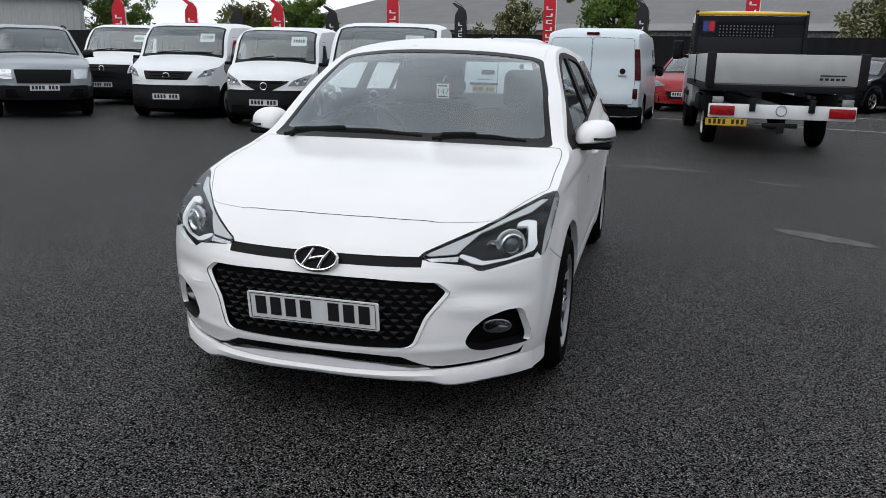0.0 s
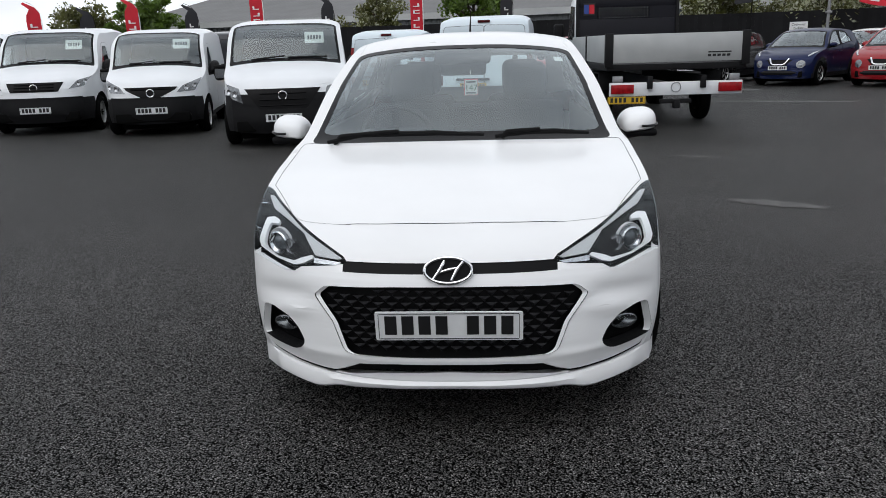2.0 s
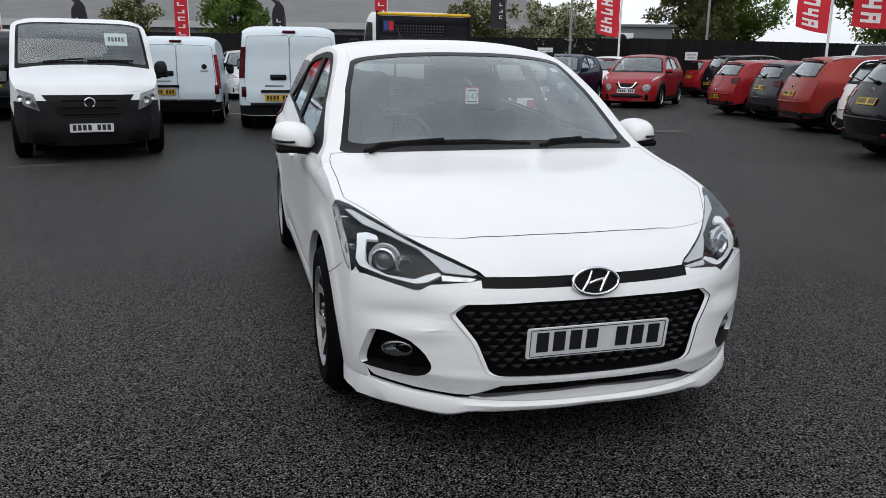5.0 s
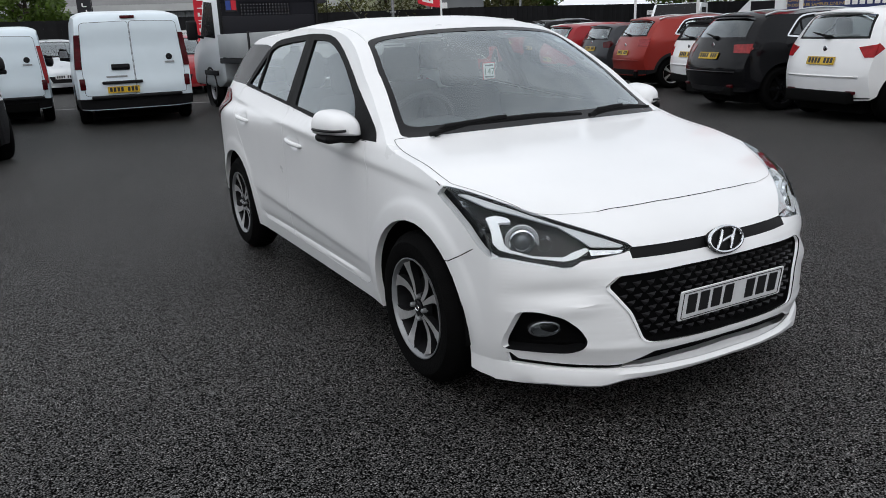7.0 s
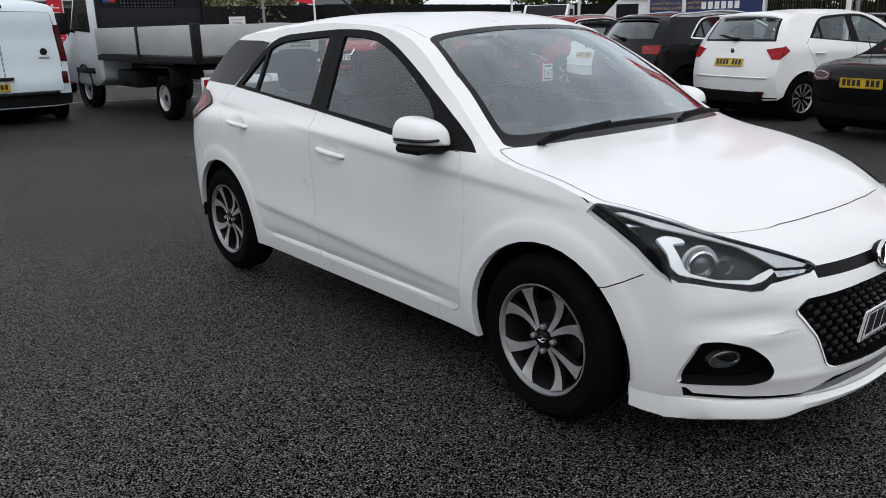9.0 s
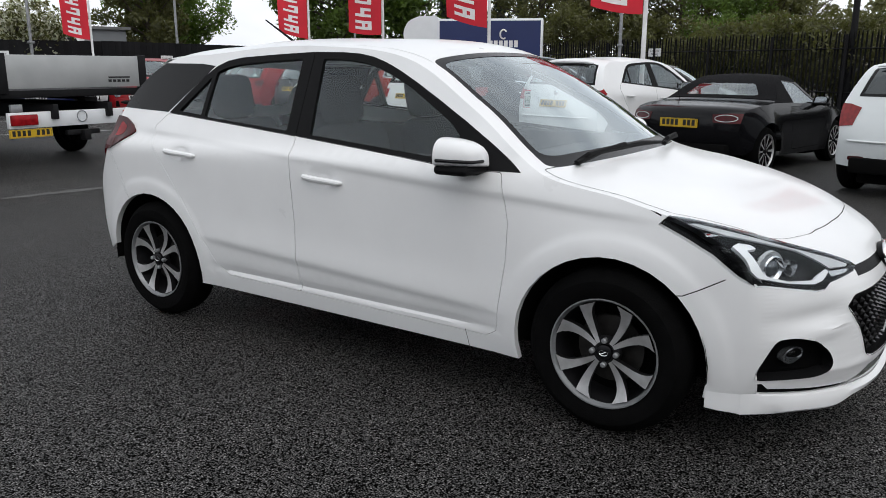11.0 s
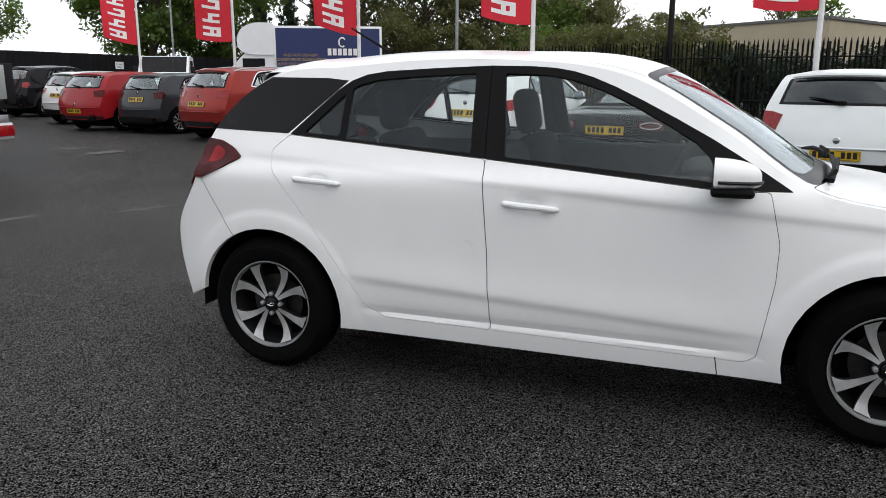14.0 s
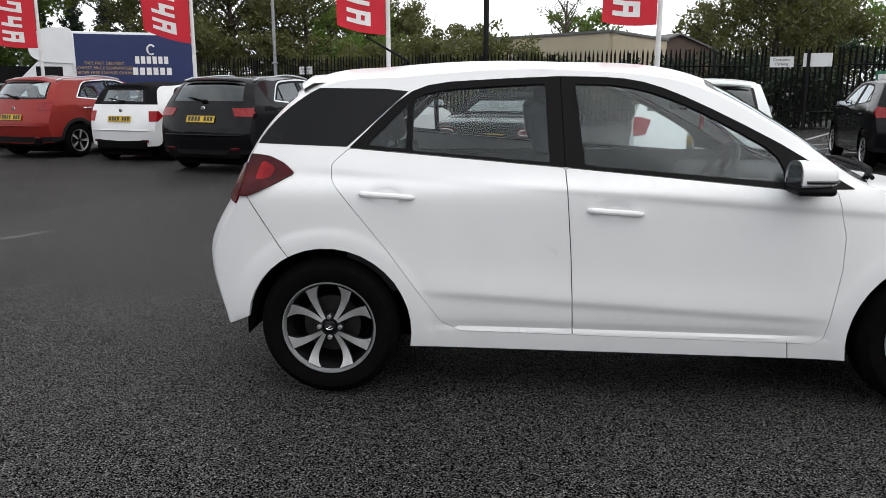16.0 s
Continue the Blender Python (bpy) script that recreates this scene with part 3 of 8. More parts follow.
def door_mirror(parent, x, y, z, side, paint_mat, size=1.0, strip=False):
    """A door mirror: painted cap, black foot, glass and, where it has one, its flasher strip."""
    key = (paint_mat.name, strip)
    if key in MIRRORS:
        mr = copy_thing(MIRRORS[key], pose(x, y, z))
        mr.parent = parent
        mr.matrix_basis = pose(x, y, z) @ Matrix.Diagonal((side * size, size, size, 1))
        return mr
    mr = MIRRORS[key] = new("door_mirror")
    mr.parent = parent
    mr.matrix_basis = pose(x, y, z) @ Matrix.Diagonal((side * size, size, size, 1))
    bm = bmesh.new()
    n, m_ = 14, 8
    rings = []
    for j in range(m_ + 1):
        u = j / m_
        d = -math.sin(u * math.pi / 2)
        s = math.cos(u * math.pi / 2) ** 0.55
        rings.append([bm.verts.new((0.113 + 0.098 * s * math.copysign(abs(math.cos(a)) ** 0.75, math.cos(a)) - 0.012 * u, 0.075 + 0.165 * d, 0.006 + 0.088 * s * math.copysign(abs(math.sin(a)) ** (0.8 if math.sin(a) > 0 else 0.45), math.sin(a)) * (1 if math.sin(a) > 0 else 0.30) + 0.010 * math.cos(a))) for a in np.linspace(0, 2 * math.pi, n * 2, endpoint=False)])
    for a, b in zip(rings, rings[1:]):
        for i in range(2 * n):
            j = (i + 1) % (2 * n)
            bm.faces.new((a[i], a[j], b[j], b[i]))
    part("mirror_cap", bm, paint_mat, mr)
    bm = bmesh.new()
    add_box(bm, 0.110, 0.008, -0.024, 0.180, 0.150, 0.036, 0.017, seg=3)
    add_tube(bm, [(0.10, -0.01, -0.028), (0.03, -0.03, -0.030), (-0.03, -0.055, -0.034), (-0.09, -0.085, -0.038)], [0.022, 0.026, 0.030, 0.036], 10)
    part("mirror_foot", bm, M_TRIM, mr)
    bm = bmesh.new()
    add_prism(bm, rounded([(0.03, -0.022), (0.195, -0.012), (0.195, 0.074), (0.05, 0.074)], 0.03, 3), pose(0, 0.068, 0, 90) @ Matrix.Diagonal((1, 1, -1, 1)), 0.006)
    part("mirror_glass", bm, M_CHROME, mr, smooth=False)
    if strip:
        bm = bmesh.new()
        add_tube(bm, [(0.115, -0.0905, 0.012), (0.140, -0.088, 0.012), (0.166, -0.076, 0.012), (0.188, -0.050, 0.013), (0.203, -0.010, 0.014), (0.2105, 0.035, 0.015), (0.2115, 0.060, 0.015)], 0.0065, 6)
        part("flasher_strip", bm, M_LAMPDARK, mr)
    return mr


# ---- ground: wet-looking tarmac, falling a little towards one side ----
def ground_z(x, y):
    """Nearly level: it falls gently to the drain beyond the car row."""
    return -0.03 * math.exp(-((x - 12) / 7) ** 2 - ((y - 10) / 7) ** 2)


def tarmac_mat(name, scale, k):
    """Packed grey chippings, each its own shade, with black gaps between them."""
    m, nt, b = nodes_of(name)
    tc = nt.nodes.new("ShaderNodeTexCoord")

    def node(kind, **values):
        n = nt.nodes.new(kind)
        for k, v in values.items():
            n.inputs[k].default_value = v
        return n

    def ramp(src, stops):
        r = nt.nodes.new("ShaderNodeValToRGB")
        e = r.color_ramp.elements
        for _ in stops[2:]:
            e.new(0.5)
        for k, (pos, v) in zip(e, stops):
            k.position, k.color = pos, (v, v * 0.992, v * 0.985, 1)
        nt.links.new(src, r.inputs["Fac"])
        return r.outputs["Color"]

    def times(a, c):
        x = nt.nodes.new("ShaderNodeMix")
        x.data_type, x.blend_type = "RGBA", "MULTIPLY"
        x.inputs[0].default_value = 1
        nt.links.new(a, x.inputs[6])
        nt.links.new(c, x.inputs[7])
        return x.outputs[2]

    vor = node("ShaderNodeTexVoronoi", Scale=scale, Randomness=1.0)
    broad = node("ShaderNodeTexNoise", Scale=0.35, Detail=9, Roughness=0.68)
    mid = node("ShaderNodeTexNoise", Scale=26, Detail=5, Roughness=0.75)
    for n in (vor, broad, mid):
        nt.links.new(tc.outputs["Object"], n.inputs["Vector"])
    sep = nt.nodes.new("ShaderNodeSeparateColor")
    nt.links.new(vor.outputs["Color"], sep.inputs["Color"])
    gap = ramp(vor.outputs["Distance"], ((0.29, 1.0), (0.60, 0.015)))
    stone = ramp(sep.outputs["Red"], ((0.0, 0.012 * k), (0.5, 0.032 * k), (0.85, 0.07 * k), (1.0, 0.17 * k)))
    drift = times(ramp(broad.outputs["Fac"], ((0.3, 0.72), (0.7, 1.3))), ramp(mid.outputs["Fac"], ((0.32, 0.76), (0.68, 1.26))))
    nt.links.new(times(times(stone, gap), drift), b.inputs["Base Color"])
    gloss = node("ShaderNodeMapRange")
    gloss.inputs["To Max"].default_value = 0.55
    nt.links.new(gap, gloss.inputs["Value"])
    nt.links.new(gloss.outputs["Result"], b.inputs["Specular IOR Level"])
    rough = node("ShaderNodeMapRange")
    rough.inputs["To Min"].default_value, rough.inputs["To Max"].default_value = 0.38, 0.75
    nt.links.new(sep.outputs["Green"], rough.inputs["Value"])
    nt.links.new(rough.outputs["Result"], b.inputs["Roughness"])
    bp = nt.nodes.new("ShaderNodeBump")
    bp.invert = True
    bp.inputs["Strength"].default_value, bp.inputs["Distance"].default_value = 0.8, 0.006
    nt.links.new(vor.outputs["Distance"], bp.inputs["Height"])
    nt.links.new(bp.outputs["Normal"], b.inputs["Normal"])
    return m


bm = bmesh.new()
radii = [0.0] + list(np.arange(1, 30, 0.75)) + [32, 38, 46, 60, 90, 150, 300, 700, 1500]
prev = None
for r in radii:
    if r == 0:
        ring = [bm.verts.new((-0.5, 1.0, 0))]
    else:
        ring = [bm.verts.new((-0.5 + r * math.cos(a), 1.0 + r * math.sin(a), ground_z(-0.5 + r * math.cos(a), 1.0 + r * math.sin(a)))) for a in np.linspace(0, 2 * math.pi, 64, endpoint=False)]
    if prev is not None:
        for i in range(64):
            j = (i + 1) % 64
            if len(prev) == 1:
                bm.faces.new((prev[0], ring[i], ring[j]))
            else:
                bm.faces.new((prev[i], ring[i], ring[j], prev[j]))
    prev = ring
M_TARMAC = tarmac_mat("chipped_tarmac", 152, 2.0)
tagged(mesh_ob("ground", bm, M_TARMAC), "dark chipped tarmac of a car sales yard", "ground", kind="structure")


# ---- the white hatchback in the middle ----
HX = 0.02
car = thing("hatchback_car", pose(HX, 0, 0), "white five-door hatchback with black pillars, parked on the tarmac", "car")
H_E = [(-0.46, 0.215), (-0.495, 0.30), (-0.505, 0.45), (-0.50, 0.60), (-0.455, 0.70), (-0.33, 0.785), (-0.05, 0.872), (0.30, 0.945), (0.64, 1.165), (0.99, 1.352), (1.55, 1.425), (2.25, 1.395), (2.62, 1.350), (2.905, 1.065), (2.94, 0.91), (3.085, 0.64), (3.03, 0.31)]
H_C = [(-0.825, 0.205), (-0.845, 0.27), (-0.835, 0.45), (-0.805, 0.60), (-0.76, 0.672), (-0.66, 0.745), (-0.28, 0.875), (0.16, 0.965), (0.52, 1.195), (0.90, 1.405), (1.60, 1.474), (2.35, 1.452), (2.72, 1.40), (3.01, 1.065), (3.09, 0.91), (3.235, 0.62), (3.17, 0.29)]
H_W = [(-0.70, 0.62), (-0.60, 0.740), (-0.50, 0.790), (-0.40, 0.814), (-0.25, 0.834), (0.0, 0.850), (0.6, 0.846), (1.5, 0.846), (2.2, 0.850), (2.57, 0.855), (2.8, 0.848), (2.95, 0.83), (3.08, 0.79), (3.2, 0.70)]
H_KK = [2.7, 2.8, 2.9, 2.8, 2.5, 2.2, 2.2, 2.4, 2.6, 2.6, 2.6, 2.6, 2.6, 3, 3, 3, 3]
ARCH = 0.366


def nose_relief(a, z):
    """The bumper's cheeks: a hollow that runs from the grille's corner under the headlight, and a ridge over the fog lamp."""
    u = max(0.0, min(1.0, (a - 0.47) / 0.10))
    u = u * u * (3 - 2 * u)
    zc = 0.532 - 0.12 * (a - 0.5)
    return u * (-0.014 * math.exp(-((z - zc) / 0.030) ** 2) + 0.012 * math.exp(-((z - zc + 0.062) / 0.028) ** 2)) + 0.006 * math.exp(-((z - 0.315) / 0.016) ** 2)


sh = Shell(H_E, H_C, H_W, zs=0.955, tum=0.47, zm=0.50, tuck=0.035, arches=((0, 0.308, ARCH), (2.57, 0.308, ARCH)), kk=H_KK, flare=0.008,
           crease=((0.36, 0.395, 2.25, 0.500, 0.010, 0.085), (-0.2, 0.816, 2.75, 1.021, 0.008, 0.06), (0.40, 0.311, 2.18, 0.330, -0.011, 0.026)), soft=0.035, inset=0.034, lean=0.24, band=0.07, sharp=16.0, nose=nose_relief,
           dimples=((1.352, 0.850, 0.080, 0.036, 0.013), (2.313, 0.910, 0.080, 0.036, 0.013)))
TS = np.linspace(0, 16, 161)


def strip(line, w):
    """A thin band along a line of (a, b) points, as a polygon."""
    p = np.asarray(line, float)
    d = np.gradient(p, axis=0)
    n = np.stack([-d[:, 1], d[:, 0]], 1) / (np.hypot(d[:, 0], d[:, 1])[:, None] + 1e-9)
    return np.concatenate([p + n * w / 2, (p - n * w / 2)[::-1]])


DOOR_R = rounded([(2.476, 1.094), (2.548, 1.03), (2.545, 0.965), (2.291, 0.648), (2.075, 0.350), (1.99, 0.312), (1.507, 0.302), (1.525, 0.65), (1.555, 1.019)], 0.016, 4)
DOOR_F = rounded([(1.551, 1.019), (1.521, 0.65), (1.503, 0.302), (0.50, 0.284), (0.455, 0.31), (0.411, 0.607), (0.408, 0.751), (0.452, 0.938), (0.62, 0.938)], 0.014, 4)
FRAME_R = rounded([(2.476, 1.097), (2.36, 1.212), (2.275, 1.292), (2.215, 1.334), (2.145, 1.360), (2.05, 1.375), (1.8, 1.389), (1.5755, 1.398), (1.5555, 1.022)], 0.004, 2)
FRAME_F = rounded([(1.5725, 1.398), (1.40, 1.395), (1.30, 1.388), (1.22, 1.374), (1.14, 1.350), (1.05, 1.314), (0.94, 1.263), (0.80, 1.193), (0.666, 1.122), (0.52, 1.035), (0.375, 0.942), (0.62, 0.941), (1.5525, 1.022)], 0.004, 2)
GLASS_R = rounded([(2.205, 1.300), (2.16, 1.320), (2.08, 1.338), (1.9, 1.353), (1.640, 1.366), (1.619, 1.041), (2.205, 1.085)], 0.012, 3)
GLASS_Q = rounded([(2.405, 1.108), (2.232, 1.278), (2.232, 1.092)], 0.01, 3)
GLASS_F = rounded([(1.512, 1.366), (1.36, 1.361), (1.27, 1.350), (1.19, 1.331), (1.10, 1.300), (1.03, 1.270), (0.961, 1.238), (0.84, 1.173), (0.725, 1.108), (0.675, 1.062), (0.655, 1.02), (0.650, 0.966), (1.470, 1.030)], 0.012, 2)
QUARTER = np.array([(2.95, 1.115), (2.487, 1.100), (2.232, 1.334), (2.34, 1.345), (2.80, 1.350)])
TAIL_S = rounded([(3.2, 0.885), (3.2, 1.075), (2.951, 1.066), (2.885, 1.066), (2.819, 1.058), (2.752, 1.029), (2.706, 0.99), (2.802, 0.938), (2.904, 0.893)], 0.015, 3)
LAMP_S = np.array([(-0.163, 0.805), (-0.172, 0.818), (-0.19, 0.835), (-0.26, 0.875), (-0.9, 0.875), (-0.9, 0.628), (-0.51, 0.6275), (-0.47, 0.636), (-0.433, 0.654), (-0.392, 0.684), (-0.348, 0.717), (-0.26, 0.762)])
side_regions = [
    ("seal", grown(DOOR_R, 0.0024)), ("seal2", grown(DOOR_F, 0.0024)), ("door_rear", DOOR_R), ("door_front", DOOR_F),
    ("quarter", QUARTER), ("seam", strip([(1.575, 1.4), (1.5645, 1.2), (1.554, 1.021)], 0.010)), ("frame_rear", FRAME_R), ("frame_front", FRAME_F), ("glass_rear", GLASS_R), ("glass_quarter", GLASS_Q), ("glass_front", GLASS_F),
    ("tail", TAIL_S), ("tail_bright", rounded([(2.880, 0.955), (2.862, 1.02), (2.845, 1.040), (2.79, 1.01), (2.81, 0.965)], 0.02, 3)), ("tail_clear", rounded([(2.905, 0.905), (2.89, 0.945), (2.860, 0.948), (2.870, 0.908)], 0.008, 2)), ("seam", strip([(-0.225, 0.570), (-0.27, 0.575), (-0.33, 0.605), (-0.40, 0.645)], 0.004)), ("seam", strip([(2.73, 0.62), (2.79, 0.70), (2.855, 0.80), (2.92, 0.90)], 0.004)),
    ("seam", strip([(0.235, 0.955), (0.235, 0.93), (0.12, 0.91), (-0.10, 0.868), (-0.17, 0.836)], 0.006)), ("seam", strip([(0.60, 0.29), (0.585, 0.20)], 0.004)), ("lamp", LAMP_S)]
side_regions = [(n, dense(p, 0.013 if n[:4] in ("seal", "door") else 0.03)) for n, p in side_regions]
HANDLES = ((1.352, 0.850), (2.313, 0.910))
out_s = side_outline(sh, TS, (0.212, 0.232))
pts = grid_pts(-0.6, 3.2, 0.18, 1.46, 0.032, 0.032)
ring = lambda p: min(abs(math.hypot(p[0] - cy, p[1] - 0.308) - ARCH - 0.078) for cy in (0, 2.57))
pts = [p for p in pts if ring(p) > 0.034]
LINES = ((0.36, 0.395, 2.25, 0.500), (-0.2, 0.816, 2.75, 1.021), (0.40, 0.330, 2.18, 0.349))
pts = [p for p in pts if not any(y0 < p[0] < y1 and -0.05 < p[1] - z0 - (z1 - z0) * (p[0] - y0) / (y1 - y0) < 0.036 for y0, z0, y1, z1 in LINES)]
pts += [(y, z0 + (z1 - z0) * (y - y0) / (y1 - y0) + d) for y0, z0, y1, z1 in LINES for y in np.arange(y0 + 0.01, y1, 0.03) for d in (0.022, 0.008, -0.004, -0.016, -0.028, -0.042)]
pts = [p for p in pts if ring(p) > 0.022 and not any(abs(p[0] - hy) < 0.11 and abs(p[1] - hz) < 0.06 for hy, hz in HANDLES)]
pts += [(hy + dy, hz + dz) for hy, hz in HANDLES for dy in np.arange(-0.10, 0.101, 0.014) for dz in np.arange(-0.054, 0.055, 0.0108)]
pts += [(cy - (ARCH + 0.078 + d) * math.cos(a), 0.308 + (ARCH + 0.078 + d) * math.sin(a)) for cy in (0, 2.57) for d in (-0.02, -0.011, -0.003, 0.005, 0.013, 0.022) for a in np.arange(0.0, math.pi, 0.055)]
pts = [p for p, k in zip(pts, inside(out_s, np.array([p[0] for p in pts]), np.array([p[1] for p in pts]))) if k]
pts = clear_of(pts, [out_s] + [p for _, p in side_regions], 0.009)
v2s, reg_s = triangulate(out_s, [], side_regions, pts)


def fpoly(p, t0=0.02, t1=6.6):
    return np.array([sh.find(x, z, t0, t1) for x, z in dense(p, 0.02)])


def mirrored(p):
    return np.array([(-a, b) for a, b in p])[::-1]


GRILLE = rounded([(-0.497, 0.532), (-0.453, 0.567), (-0.2, 0.576), (0.2, 0.576), (0.453, 0.567), (0.497, 0.532), (0.425, 0.44), (0.385, 0.338), (0.355, 0.326), (-0.355, 0.326), (-0.385, 0.338), (-0.425, 0.44)], 0.014, 3)
SLOT = rounded([(-0.45, 0.240), (-0.392, 0.265), (-0.34, 0.290), (-0.2, 0.298), (0.2, 0.298), (0.34, 0.290), (0.392, 0.265), (0.45, 0.240), (0.383, 0.238), (0.25, 0.258), (0, 0.268), (-0.25, 0.258), (-0.383, 0.238)], 0.006, 2)
UPPER = np.array([(-0.40, 0.653), (0.40, 0.653), (0.40, 0.618), (-0.40, 0.618)])
FOG = rounded([(0.548, 0.340), (0.573, 0.388), (0.618, 0.428), (0.686, 0.450), (0.738, 0.446), (0.768, 0.335), (0.766, 0.298), (0.69, 0.296), (0.602, 0.296), (0.567, 0.312)], 0.018, 3)
LIP_GAP = np.array([(0.43, 0.247), (0.476, 0.2455), (0.60, 0.2510), (0.72, 0.262), (0.742, 0.284), (0.753, 0.284), (0.738, 0.244), (0.60, 0.2315), (0.476, 0.2285), (0.43, 0.233)])
LAMP_F = np.array([(0.372, 0.653), (0.387, 0.668), (0.459, 0.700), (0.570, 0.744), (0.659, 0.786), (0.755, 0.829), (0.79, 0.838), (0.86, 0.838), (0.86, 0.628), (0.77, 0.6275), (0.704, 0.614), (0.62, 0.598), (0.583, 0.602), (0.551, 0.621), (0.498, 0.628), (0.409, 0.638)])
WS = rounded([(-0.93, 7.04), (0.93, 7.04), (0.90, 8.96), (-0.90, 8.96)], 0.12, 5)
WSG = rounded([(-0.885, 7.22), (0.885, 7.22), (0.865, 8.86), (-0.865, 8.86)], 0.12, 5)
RW = rounded([(-0.86, 12.25), (0.86, 12.25), (0.80, 12.98), (-0.80, 12.98)], 0.06, 4)
BON = rounded([(-0.955, 7.05), (0.955, 7.05), (0.955, 6.2), (0.955, 5.58), (0.86, 5.25), (0.755, 4.90), (0.70, 4.87), (0.62, 4.93), (0.45, 5.04), (0.2, 5.095), (0, 5.10), (-0.2, 5.095), (-0.45, 5.04), (-0.62, 4.93), (-0.70, 4.87), (-0.755, 4.90), (-0.86, 5.25), (-0.955, 5.58), (-0.955, 6.2)], 0.03, 3)
TAIL_T = np.array([(0.70, 13.45), (1.01, 13.22), (1.01, 14.18), (0.74, 14.16)])
lampf = fpoly(LAMP_F)
fogf = fpoly(FOG, 0.02, 4.0)
gapf = fpoly(LIP_GAP, 0.01, 4.0)


def dens2(p):
    q = np.asarray(p, float) * (0.8, 0.3)
    return dense(q, 0.03) / (0.8, 0.3)


bonnet_gap = np.array([(a * 1.0, b) for a, b in grown(BON * (0.8, 0.3), 0.0026) / (0.8, 0.3)])
top_regions = [("seal", dens2(bonnet_gap)), ("bonnet", dens2(BON)), ("screen_border", dens2(WS)), ("windscreen", dens2(WSG)), ("rear_window", dens2(RW)),
               ("tail", dens2(TAIL_T)), ("tail_b", dens2(mirrored(TAIL_T))), ("upper", fpoly(UPPER)), ("grille", fpoly(GRILLE, 0.02, 4.0)), ("slot", fpoly(SLOT, 0.02, 3.0)),
               ("lamp", lampf), ("lamp_b", mirrored(lampf)), ("fog", fogf), ("fog_b", mirrored(fogf)), ("gap", gapf), ("gap_b", mirrored(gapf))]
out_t = np.array([(-1, t) for t in TS] + [(w, 16) for w in np.linspace(-1, 1, 31)[1:-1]] + [(1, t) for t in TS[::-1]] + [(w, 0) for w in np.linspace(1, -1, 31)[1:-1]])
pts = grid_pts(-0.97, 0.98, 0.05, 15.95, 0.045, 0.1)
pts = [(a * 0.8, b * 0.3) for a, b in pts]
pts = [(a / 0.8, b / 0.3) for a, b in clear_of(pts, [np.asarray(p) * (0.8, 0.3) for _, p in top_regions] + [out_t * (0.8, 0.3)], 0.011)]
v2t, reg_t = triangulate(out_t, [], top_regions, pts)

# painted shell: both sides and the top, joined along their common edge
bm = bmesh.new()
skin(bm, v2t, reg_t["body"], sh.top)
bodyside = reg_s["body"]
for mir in (False, True):
    skin(bm, v2s, bodyside, sh.side, flip=True, mirror=mir)
bmesh.ops.remove_doubles(bm, verts=bm.verts[:], dist=0.0006)
bmesh.ops.recalc_face_normals(bm, faces=bm.faces[:])
edges = [e for e in bm.edges if e.is_boundary]
ext = bmesh.ops.extrude_edge_only(bm, edges=edges)
for v in [g for g in ext["geom"] if isinstance(g, bmesh.types.BMVert)]:
    c = Vector((v.co.x * 0.965, v.co.y, v.co.z))
    v.co = c if v.co.z < 1.2 else Vector((v.co.x * 0.985, v.co.y, v.co.z - 0.012))
part("body", bm, M_WHITE, car)


def side_part(name, key, material, off=0.0, skirt=0.012, label="", parent=None):
    obs = []
    for mir in (False, True):
        for tris in islands(reg_s[key]):
            b = bmesh.new()
            skin(b, v2s, tris, sh.side, off, skirt, flip=True, mirror=mir)
            bmesh.ops.recalc_face_normals(b, faces=b.faces[:])
            obs.append(part(name, b, material, parent or car, label))
    return obs


def top_part(name, key, material, off=0.0, skirt=0.012, label="", parent=None):
    b = bmesh.new()
    skin(b, v2t, reg_t[key], sh.top, off, skirt)
    return part(name, b, material, parent or car, label)


front_doors = side_part("front_door", "door_front", M_WHITE, label="white front door")
rear_doors = side_part("rear_door", "door_rear", M_WHITE, label="white rear door")
for key in ("seal", "seal2", "seam"):
    side_part("door_seal" if key != "seam" else "panel_gap", key, M_UNDER, -0.0045 if key != "seam" else -0.002, 0.0)
side_part("rear_quarter_panel", "quarter", M_BLKALLOY, 0.001, 0.01, "gloss black rear quarter panel")
side_part("rear_door_frame", "frame_rear", M_TRIM, 0.002, 0.02, "black window frame")
side_part("front_door_frame", "frame_front", M_TRIM, 0.002, 0.02, "black window frame")
for key in ("glass_front", "glass_rear", "glass_quarter"):
    for o in side_part("side_window", key, M_GLASS, -0.006, 0.0, "tinted side window"):
        o.visible_shadow = False
top_part("bonnet", "bonnet", M_WHITE, 0.0, 0.012, "white bonnet with rain spots")
top_part("bonnet_gap", "seal", M_UNDER, 0.0006, 0.0)
top_part("windscreen_border", "screen_border", M_BLKALLOY, -0.001, 0.01, "black windscreen border")
top_part("windscreen", "windscreen", M_SCREEN, -0.003, 0.0, "clear windscreen").visible_shadow = False
top_part("rear_window", "rear_window", M_GLASS, -0.003, 0.0, "tailgate window").visible_shadow = False
top_part("upper_grille", "upper", M_GRILLE, -0.004, 0.02, "black strip between the headlights")
top_part("lower_grille_slot", "slot", M_GRILLE, -0.02, 0.03)
top_part("bumper_gap", "gap", M_UNDER, -0.008, 0.0)
top_part("bumper_gap", "gap_b", M_UNDER, -0.008, 0.0)
